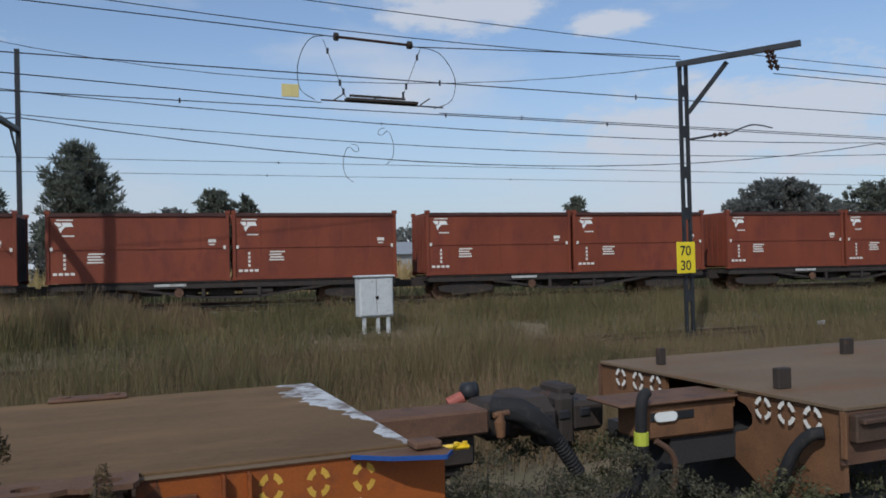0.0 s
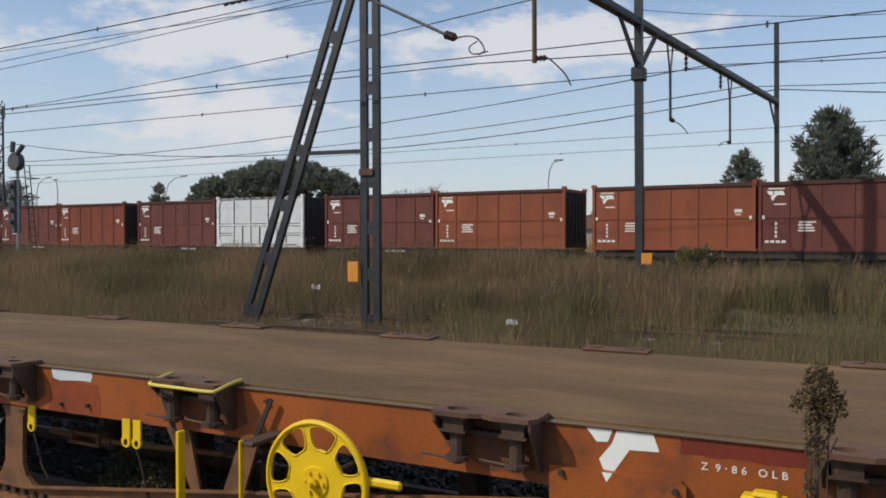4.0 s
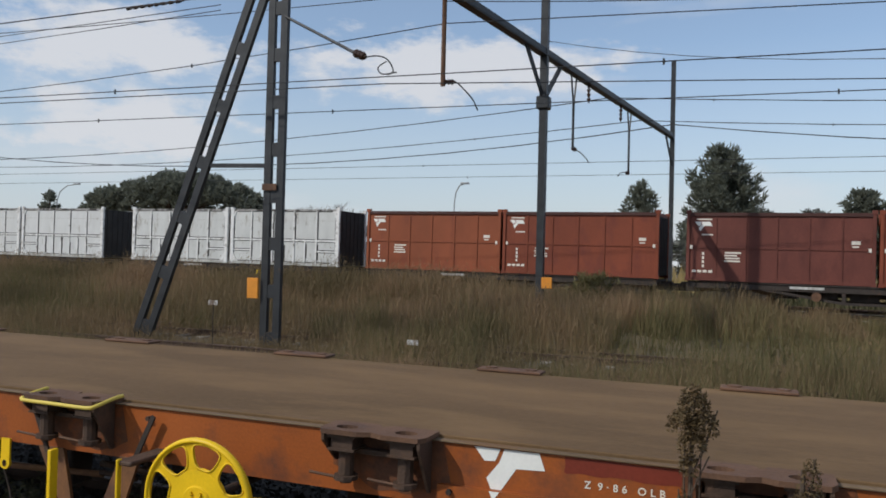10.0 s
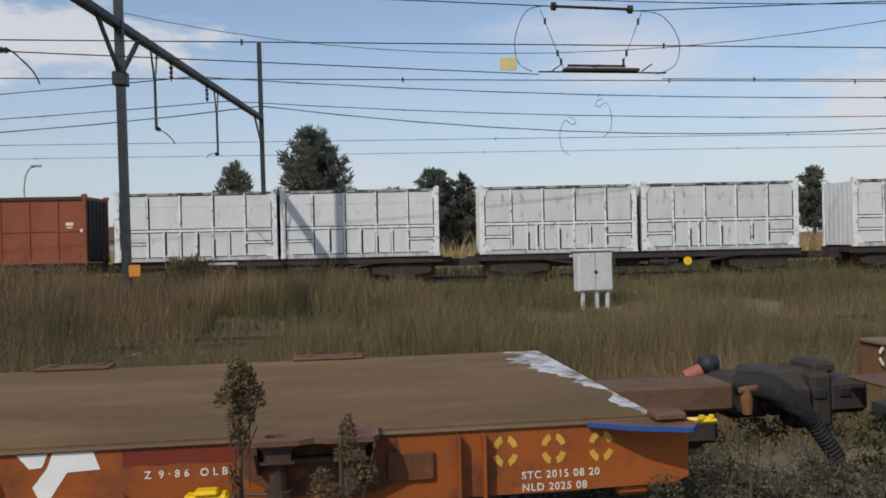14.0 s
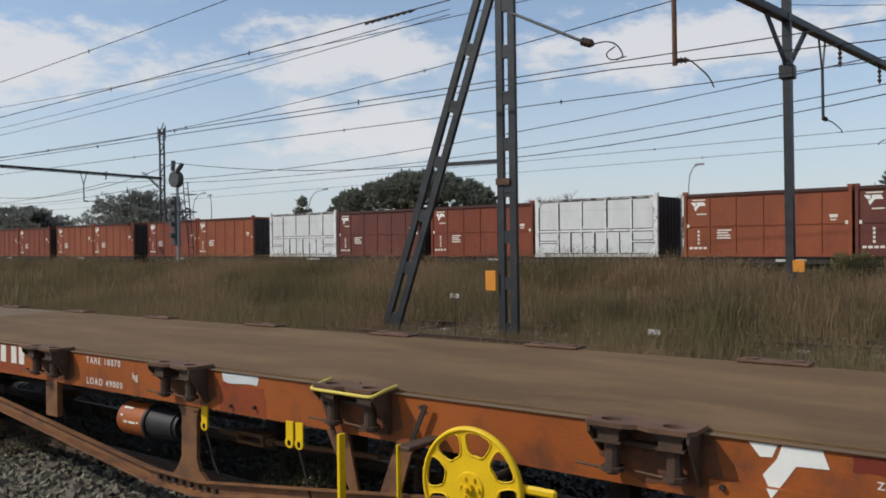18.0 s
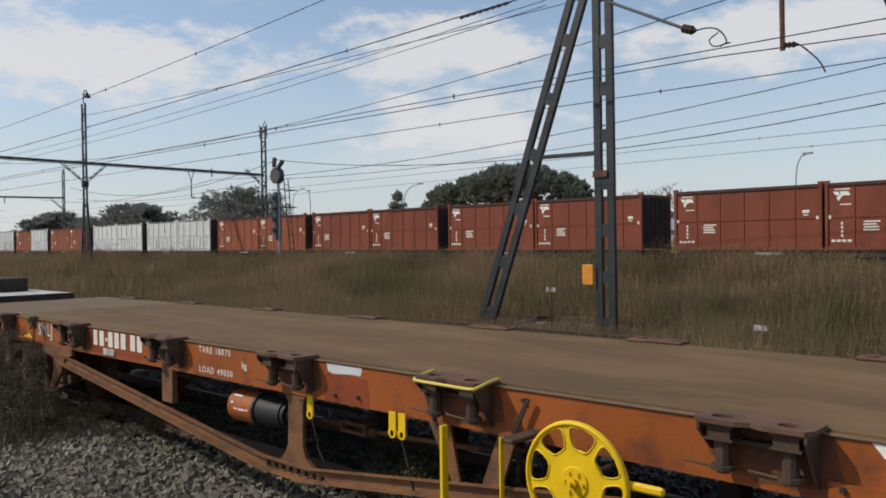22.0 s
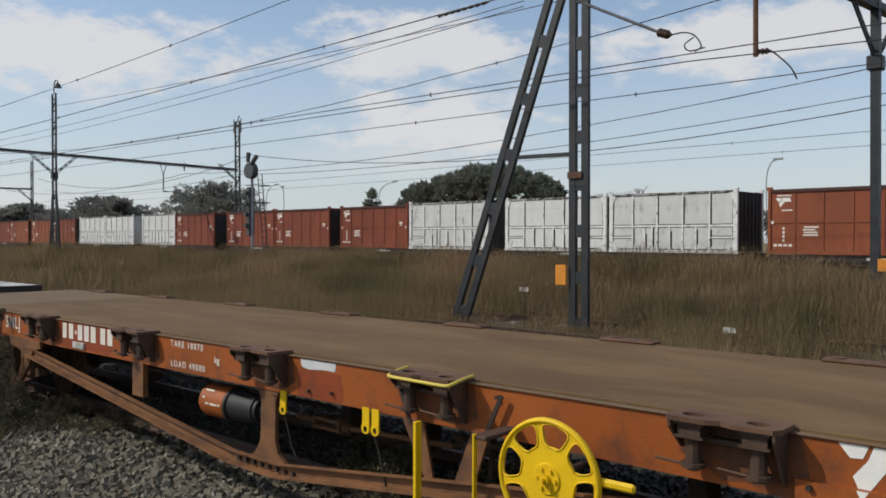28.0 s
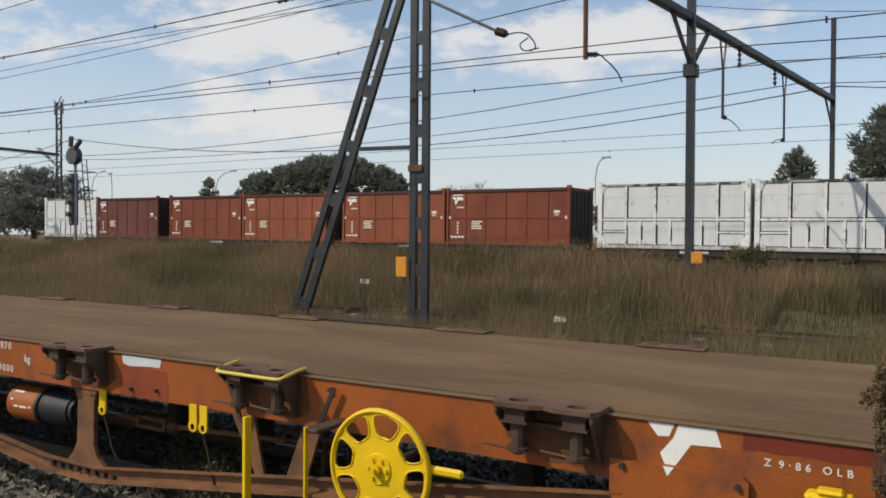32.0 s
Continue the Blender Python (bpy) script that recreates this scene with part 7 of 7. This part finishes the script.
def blades(name, n, place, h0, h1, width, material, seed, lean=0.2):
    """n tapering blades of two segments; place(r, n) gives their roots."""
    r = np.random.RandomState(seed)
    root = place(r, n)
    n = len(root)
    h = (h0 + (h1 - h0) * r.rand(n) ** 1.2) * stand(root[:, 0], root[:, 1])
    a = r.rand(n) * 2 * np.pi
    across = np.stack([np.cos(a), np.sin(a), 0 * a], 1) * (width * (0.5 + r.rand(n)))[:, None]
    bend = np.stack([r.normal(size=n), r.normal(size=n), 0 * a], 1) * (lean * h)[:, None]
    up = np.stack([0 * h, 0 * h, h], 1)
    mid = root + up * 0.55 + bend * 0.35
    tip = root + up + bend
    v = np.stack([root - across, root + across, mid + across * 0.8, mid - across * 0.8, tip], 1).reshape(-1, 3)
    k = np.arange(n) * 5
    quads = np.stack([k, k + 1, k + 2, k + 3], 1).tolist()
    tris = np.stack([k + 3, k + 2, k + 4], 1).tolist()
    return shape_from(name, v.tolist(), quads + tris, material)


def plumes(name, n, place, h0, h1, length, width, material, seed):
    """Airy sprays: slim triangles that hang in the upper part of the grass and blur its outline."""
    r = np.random.RandomState(seed)
    root = place(r, n)
    n = len(root)
    h = (h0 + (h1 - h0) * r.rand(n)) * stand(root[:, 0], root[:, 1])
    c = root + np.stack([0.05 * r.normal(size=n), 0.05 * r.normal(size=n), h * (0.35 + 0.65 * r.rand(n) ** 0.7)], 1)
    d = np.stack([0.5 * r.normal(size=n), 0.5 * r.normal(size=n), 0.5 + 0.5 * r.rand(n)], 1) * (length * (0.5 + r.rand(n)))[:, None]
    a = r.rand(n) * 2 * np.pi
    across = np.stack([np.cos(a), np.sin(a), 0 * a], 1) * (width * (0.5 + r.rand(n)))[:, None]
    v = np.stack([c - across, c + across, c + d], 1).reshape(-1, 3)
    return shape_from(name, v.tolist(), np.arange(3 * n).reshape(-1, 3).tolist(), material)


def field(x0, x1, y0, y1):
    def place(r, n):
        x, y = x0 + (x1 - x0) * r.rand(n), y0 + (y1 - y0) * r.rand(n)
        keep = [i for i in range(n) if noise.noise(Vector((x[i] * 0.4, y[i] * 0.4, 1.0))) > -0.5]
        return np.array([(x[i], y[i], ground_z(x[i], y[i]) - 0.02) for i in keep])
    return place


for nm, args in (
    ("grass", (95000, field(-30, 22, 7.2, 17.0), 0.5, 1.2, 0.0055, M["grass"], 31)),
    ("grass", (62000, field(-40, -3, 16.0, 29.4), 0.6, 1.3, 0.008, M["grass"], 32)),
    ("grass", (60000, field(-4, 42, 16.5, 29.8), 0.25, 0.8, 0.009, M["tuft"], 37)),
    ("grass", (42000, field(-110, -28, 7.2, 31.5), 0.7, 1.5, 0.022, M["grass"], 33)),
    ("grass", (34000, field(-62, -7.5, 24.5, 29.6), 0.9, 1.7, 0.012, M["grass"], 36)),
    ("grass", (14000, field(-8.5, 3.0, 23.0, 29.0), 0.6, 1.35, 0.011, M["grass"], 38)),
    ("grass", (30000, field(-20, 6, 8.5, 16.8), 0.3, 0.7, 0.007, M["tuft"], 53)),
    ("grass", (15000, field(-230, -100, 7.2, 34.0), 0.5, 1.1, 0.06, M["grass"], 34)),
):
    tagged(new(nm, blades(nm, *args)), "tall dry brown-green grass between the tracks", "grass", kind="stuff")
tagged(new("weeds", blades("weeds", 16000, field(-60, 75, 38.4, 43.0), 0.5, 1.0, 0.035, M["weed"], 39)), "dark weeds on the bank behind the train", "weeds", kind="stuff")
tagged(new("grass", blades("grass", 16000, field(-60, 80, 44.0, 68.0), 1.2, 2.5, 0.06, M["straw"], 35)), "straw-yellow field grass behind the train", "grass", kind="stuff")


def clumps(count, x0, x1, y0, y1, spread):
    def place(r, n):
        cx, cy = x0 + (x1 - x0) * r.rand(count), y0 + (y1 - y0) * r.rand(count)
        i = r.randint(0, count, n)
        x, y = cx[i] + spread * r.normal(size=n), cy[i] + spread * r.normal(size=n)
        return np.array([(a, b, ground_z(a, b) - 0.02) for a, b in zip(x, y)])
    return place


tagged(new("grass", blades("grass", 24000, clumps(150, -30, 20, 9, 26, 0.30), 0.7, 1.4, 0.006, M["tuft"], 45, 0.22)), "taller yellow-green tufts standing in the dry grass", "grass", kind="stuff")
tagged(new("grass", blades("grass", 16000, clumps(60, -3, 30, 10, 17, 0.40), 0.6, 1.4, 0.006, M["tuft"], 46, 0.22)), "taller yellow-green tufts standing in the dry grass", "grass", kind="stuff")
for args in (
    (110000, field(-30, 22, 7.2, 17.0), 0.5, 1.2, 0.10, 0.005, M["seed"], 47),
    (60000, field(-40, -3, 16.0, 29.4), 0.6, 1.3, 0.12, 0.008, M["seed"], 48),
    (40000, field(-4, 42, 16.5, 29.8), 0.3, 0.85, 0.11, 0.008, M["seed"], 49),
    (40000, field(-90, -7.5, 24.0, 29.6), 0.9, 1.75, 0.14, 0.012, M["seed"], 50),
):
    tagged(new("seed_heads", plumes("seed_heads", *args)), "feathery brown seed heads over the dry grass", "grass", kind="stuff")


def near_weeds(r, n):
    x = -16 + 34 * r.rand(n)
    y = np.where(r.rand(n) < 0.6, 2.55 + 0.5 * r.rand(n), 3.6 + 2.5 * r.rand(n))
    keep = (np.sin(x * 1.3) + np.sin(x * 0.47 + 1.0) > 0.2) & (x < -8.5) | (x > 1.6) & (x < 3.6)
    x, y = x[keep], y[keep]
    return np.stack([x, y, 0 * x - 0.08], 1)


def coupling_ground(r, n):
    x, y = 1.65 + 3.4 * r.rand(n), 2.5 + 3.0 * r.rand(n)
    return np.stack([x, y, 0 * x - 0.07], 1)


tagged(new("weeds", blades("weeds", 12000, coupling_ground, 0.12, 0.6, 0.006, M["weed_grey"], 48, 0.5)), "low tangled weeds under the couplers", "weeds", kind="stuff")


def verge(r, n):
    x, y = -17 + 8 * r.rand(n), 0.6 + 3.2 * r.rand(n)
    keep = [i for i in range(n) if noise.noise(Vector((x[i] * 0.9, y[i] * 0.9, 4.0))) + 0.14 * (-10.5 - x[i]) > -0.05]
    return np.stack([x[keep], y[keep], 0 * x[keep] - 0.06], 1)


tagged(new("weeds", blades("weeds", 9000, verge, 0.12, 0.5, 0.007, M["weed_grey"], 43, 0.5)), "low tangled weeds on the ballast by the bogie", "weeds", kind="stuff")
tagged(new("weeds", blades("weeds", 4000, near_weeds, 0.22, 0.6, 0.008, M["weed"], 41, 0.35)), "straggly weeds growing by the siding", "weeds", kind="stuff")


def weed_bush(x, y, z0, stem, lobes, count, size, seed, label, leaf="weed_grey"):
    t = thing("weed", pose(x, y, z0), label, "weed", "weeds by the wagon")
    bm = bmesh.new()
    tube(bm, [(0.0, 0, 0), (0.01, 0, stem * 0.4), (-0.01, 0.01, stem * 0.7), (0.0, 0, stem)], 0.008, 6)
    r = random.Random(seed)
    part("stem", bm, M["bark"], t)
    bm = bmesh.new()
    for l in lobes:
        tube(bm, [(l[0] * 0.75, l[1] * 0.75, max(0.0, l[2] - 0.3)), (l[0] * 0.9, l[1] * 0.9, l[2] - 0.1), (l[0] + r.gauss(0, 0.04), l[1], l[2] + l[5] * r.uniform(0.3, 1.2))], 0.0025, 4)
    tagged(part("twig_tangle", bm, M["bark"], t), kind="stuff")
    c = new("leaves", crown_mesh("leaves", lobes, count, size, M[leaf], seed, 0.45))
    c.parent = t


weed_bush(-0.14, 2.95, -0.05, 1.6, [(0, 0, 1.56, 0.055, 0.06, 0.08), (0.03, 0, 1.50, 0.055, 0.05, 0.06), (-0.03, 0, 1.50, 0.055, 0.05, 0.06), (0, 0, 1.44, 0.05, 0.05, 0.06), (-0.01, 0, 1.36, 0.035, 0.03, 0.06), (-0.03, 0, 1.2, 0.018, 0.02, 0.1), (-0.02, 0, 1.0, 0.02, 0.02, 0.12), (0, 0, 0.8, 0.03, 0.03, 0.15)], 3600, 0.0075, 51, "tall single-stemmed weed with a brown tufted head", "weed_dry")
weed_bush(0.20, 2.92, -0.05, 1.4, [(0.02, 0, 1.38, 0.035, 0.04, 0.06), (0.02, 0, 1.30, 0.05, 0.05, 0.07), (0.07, 0, 1.22, 0.055, 0.05, 0.07), (-0.07, 0, 1.18, 0.05, 0.05, 0.08), (-0.03, 0, 1.1, 0.08, 0.06, 0.09), (0.02, 0, 0.98, 0.1, 0.08, 0.12), (0.0, 0, 0.7, 0.12, 0.1, 0.2)], 4200, 0.0075, 52, "bushy green-brown weed beside the wagon", "weed_dry")
weed_bush(0.42, 2.92, -0.05, 1.05, [(0.0, 0, 0.95, 0.05, 0.05, 0.12), (0.05, 0, 0.75, 0.08, 0.06, 0.14)], 1600, 0.008, 53, "small weed beside the wagon")
clump = []
cr = random.Random(5)
for i in range(60):
    cx = cr.uniform(-0.78, 0.85)
    clump.append((cx, cr.uniform(-0.55, 0.6), cr.uniform(0.15, 0.98 - 0.12 * abs(cx)), 0.11, 0.11, 0.10))
weed_bush(2.42, 3.72, -0.05, 0.85, clump, 26000, 0.009, 54, "dense grey-green weeds growing under the couplers", "weed_grey")
weed_bush(2.0, 3.5, -0.05, 0.95, [(a * 0.55, b * 0.6, c * 1.05, d * 0.8, e * 0.8, f) for a, b, c, d, e, f in clump], 11000, 0.009, 62, "tall straggling weeds before the coupler", "weed_litter")
weed_bush(2.5, 4.7, -0.05, 0.7, [(a * 1.2, b, c, d, e, f) for a, b, c, d, e, f in clump], 9000, 0.015, 59, "dark tangled weeds behind the couplers", "weed")
weed_bush(4.1, 3.3, -0.05, 0.7, [(a * 0.9, b * 0.6, c * 0.9, d, e, f) for a, b, c, d, e, f in clump], 7000, 0.013, 60, "dark weeds at the foot of the rust-brown wagon", "weed")
clump2 = [(cr.uniform(-0.8, 0.8), cr.uniform(-0.4, 0.4), cr.uniform(0.1, 0.6), 0.18, 0.16, 0.12) for i in range(20)]
weed_bush(4.6, 2.7, -0.05, 0.6, clump2, 3200, 0.016, 55, "dense weeds beside the rust-brown wagon")
for wx, wy, wh, ws in ((-9.2, 3.34, 0.55, 71), (-9.9, 3.38, 0.8, 72), (-10.7, 3.40, 0.9, 73), (-11.6, 3.42, 0.8, 74), (-12.5, 3.3, 0.9, 75)):
    weed_bush(wx, wy, 0.02, 0.4, [(a * 0.55, b * 0.45, c * wh, d * 0.6, e * 0.6, f * 0.8) for a, b, c, d, e, f in clump2], 3600, 0.011, ws, "dark tangled weed at the bogie of the orange wagon", "weed_grey" if ws % 2 else "weed")
weed_bush(-9.6, 2.85, 0.0, 0.6, [(a * 0.8, b * 0.7, c * 1.0, d * 0.8, e, f) for a, b, c, d, e, f in clump2], 3000, 0.015, 58, "dark weeds on the ballast beside the bogie")
for wx, wy, wh, ws in ((-9.3, 3.05, 0.3, 81), (-9.8, 3.3, 0.45, 82), (-10.3, 3.65, 0.6, 83), (-10.4, 3.2, 0.45, 84), (-11.0, 3.5, 0.6, 85), (-11.8, 3.6, 0.75, 86), (-10.9, 2.8, 0.4, 87), (-9.5, 3.9, 0.4, 88), (-8.9, 3.55, 0.25, 89), (-8.3, 3.9, 0.3, 90)):
    weed_bush(wx, wy, 0.0, 0.3 * wh, [(a * 0.5, b * 0.7, c * wh, d * 0.6, e * 0.6, f * 0.7) for a, b, c, d, e, f in clump2], 2600, 0.012, ws, "pale dry weed tangle on the ballast by the bogie", "weed_litter")
weed_bush(-10.02, 3.47, 0.95, 0.28, [(0, 0, 0.2, 0.05, 0.04, 0.06), (-0.05, 0, 0.26, 0.05, 0.04, 0.05), (0.05, 0, 0.28, 0.05, 0.04, 0.05)], 700, 0.011, 91, "small weed sprouting at the beam of the orange wagon", "weed_litter")
for wx, wy, wh, ws in ((-9.75, 3.36, 0.95, 92), (-10.25, 3.3, 1.1, 93), (-10.75, 3.34, 1.0, 94), (-9.35, 3.3, 0.6, 95)):
    wr = random.Random(ws)
    weed_bush(wx, wy, 0.0, wh, [(wr.gauss(0, 0.12), wr.gauss(0, 0.08), wh * wr.uniform(0.25, 1.0), 0.05, 0.05, 0.10) for _ in range(34)], 2600, 0.010, ws, "tall dry brown weed before the bogie of the orange wagon", "weed_litter")
weed_bush(-11.2, 3.0, -0.05, 1.0, [(a * 1.2, b, c * 1.3, d * 1.1, e, f) for a, b, c, d, e, f in clump2], 3600, 0.018, 56, "dark weeds around the bogie")
weed_bush(-4.4, 4.05, 0.0, 0.4, [(a * 0.6, b * 0.4, c * 0.75, d * 0.7, e * 0.7, f) for a, b, c, d, e, f in clump2], 2200, 0.014, 61, "green weeds growing between the rails", "weed")
weed_bush(-3.4, 4.35, 0.0, 0.5, [(a * 1.9, b * 0.5, c * 0.85, d, e, f) for a, b, c, d, e, f in clump2], 4200, 0.016, 57, "green weeds growing under the wagon")


br = random.Random(15)
bush = thing("bush", pose(-4.7, 26.6, ground_z(-4.7, 26.6)), "olive-green bush standing above the dry grass", "bush")
leaves = [(br.gauss(0, 0.5), br.gauss(0, 0.4), br.uniform(0.3, 1.4)) for _ in range(110)]
leaves = [(a * (1.25 - 0.45 * c), b, c, 0.5 * a, 0.5 * b, 0.7) for a, b, c in leaves]
bm = bmesh.new()
for k in range(5):
    rod(bm, (0, 0, -0.1), leaves[k * 9][:3], 0.025, 6, 0.008)
part("branch", bm, M["bark"], bush)
crown = new("leaves", tuft_crown("leaves", leaves, 18, 0.22, 0.016, M["tuft"], 16))
crown.parent = bush
for px, py, pz in ((-11.71, 16.0, 0.88), (-6.61, 16.0, 0.24), (17.66, 16.0, 0.10)):
    g = ground_z(px, py)
    peg = thing("marker_peg", pose(px, py, g), "small pale marker plate on a thin stake in the grass", "marker", "marker pegs")
    bm = bmesh.new()
    rod(bm, (0, 0, -0.1), (0, 0, pz - g - 0.04), 0.012, 6)
    part("stake", bm, M["dark"], peg)
    bm = bmesh.new()
    rounded(bm, -0.13, 0.13, -0.016, -0.013, pz - g - 0.055, pz - g + 0.055, 0.001)
    part("plate", bm, M["worn_white"], peg)


def stones(x0, x1, y0, y1, n, size, seed, kind):
    """Crushed stones lying on the bed, each a bent eight-cornered lump."""
    r = np.random.RandomState(seed)
    c = np.stack([x0 + (x1 - x0) * r.rand(n), y0 + (y1 - y0) * r.rand(n), np.zeros(n)], 1)
    c[:, 0] += 0.55 * r.normal(size=n)
    c[:, 1] -= 0.3 * np.abs(r.normal(size=n)) * (c[:, 1] < y0 + 0.4)
    c[:, 2] = -0.03 - 0.006 * c[:, 0] + 0.035 * r.rand(n)
    corners = np.array([(sx, sy, sz) for sx in (-1, 1) for sy in (-1, 1) for sz in (-1, 1)], float)
    s = size * (0.4 + 1.0 * r.rand(n) ** 1.5)[:, None, None] * np.array([1, 0.8, 0.6]) * (0.7 + 0.6 * r.rand(n, 8, 3))
    p = corners[None] * s
    ang = r.rand(n, 3) * 6.28
    for k, (i, j) in enumerate(((0, 1), (1, 2), (0, 2))):
        ca, sa = np.cos(ang[:, k])[:, None], np.sin(ang[:, k])[:, None]
        a, b = p[:, :, i].copy(), p[:, :, j].copy()
        p[:, :, i], p[:, :, j] = a * ca - b * sa, a * sa + b * ca
    v = (p + c[:, None]).reshape(-1, 3)
    quad = np.array(((0, 1, 3, 2), (4, 6, 7, 5), (0, 4, 5, 1), (2, 3, 7, 6), (0, 2, 6, 4), (1, 5, 7, 3)))
    f = (quad[None] + 8 * np.arange(n)[:, None, None]).reshape(-1, 4)
    return shape_from("ballast_stones", v.tolist(), f.tolist(), M[kind])


tagged(new("ballast_stones", stones(-15, -3.0, 0.4, 4.0, 36000, 0.030, 61, "stone")), "grey crushed ballast stones beside the siding", "gravel", kind="stuff")
# stones under the wagons: their shade is painted in as a darker colour
tagged(new("ballast_stones", stones(-15, 4.0, 3.95, 6.3, 24000, 0.030, 63, "stone_dark")), "ballast stones coloured darker for the shade under the wagons", "gravel", kind="stuff")
tagged(new("ballast_stones", stones(-30, 8, 0.6, 3.9, 9000, 0.032, 62, "stone")), "grey crushed ballast stones along the siding", "gravel", kind="stuff")


# ---- movement of the train ----
S_ROWS = {0.0: 10.99, 1.0: 26.06, 2.0: 41.05, 3.0: 56.03, 4.0: 70.96, 5.0: 85.83, 6.0: 100.71, 7.0: 115.72, 8.0: 130.96, 9.0: 146.11, 10.0: 161.39, 11.0: 176.96, 12.0: 192.99, 13.0: 208.82, 14.0: 224.46, 15.0: 240.24, 16.0: 256.13, 17.0: 272.12, 18.0: 288.23, 19.0: 304.46, 20.0: 320.45, 21.0: 336.42, 22.0: 352.44, 23.0: 368.70, 24.0: 385.19, 25.0: 401.87, 26.0: 418.72, 27.0: 435.75, 28.0: 452.93, 29.0: 470.26, 30.0: 487.42, 31.0: 504.44, 32.0: 521.64}


def travelled(t):
    """How far the train's front has come along its line, in metres: a smooth curve through S_ROWS."""
    ts = list(S_ROWS)
    i = max(0, min(len(ts) - 2, sum(1 for k in ts if k <= t) - 1))

    def rate(k):
        a, b = max(0, k - 1), min(len(ts) - 1, k + 1)
        return (S_ROWS[ts[b]] - S_ROWS[ts[a]]) / (ts[b] - ts[a])

    h = ts[i + 1] - ts[i]
    f = (t - ts[i]) / h
    p, q = S_ROWS[ts[i]], S_ROWS[ts[i + 1]]
    return (2 * f ** 3 - 3 * f ** 2 + 1) * p + (f ** 3 - 2 * f ** 2 + f) * h * rate(i) + (3 * f ** 2 - 2 * f ** 3) * q + (f ** 3 - f ** 2) * h * rate(i + 1)


def motions():
    norm = math.sqrt(1 + TRAIN_SLOPE ** 2)
    steps = [k * 0.4 for k in range(81)]
    for ob, offset, height in MOVING:
        rows = []
        for t in sorted(set(S_ROWS) | {k for k in steps if -20 < travelled(k) + offset < 40}):
            x = (travelled(t) + offset) / norm
            rows.append((t, pose(x, train_y(x), height + rise(x), 0, math.degrees(math.atan(-GRADE)) if x > -160 else 0.0, train_turn(x))))
        walk(ob, rows)


motions()
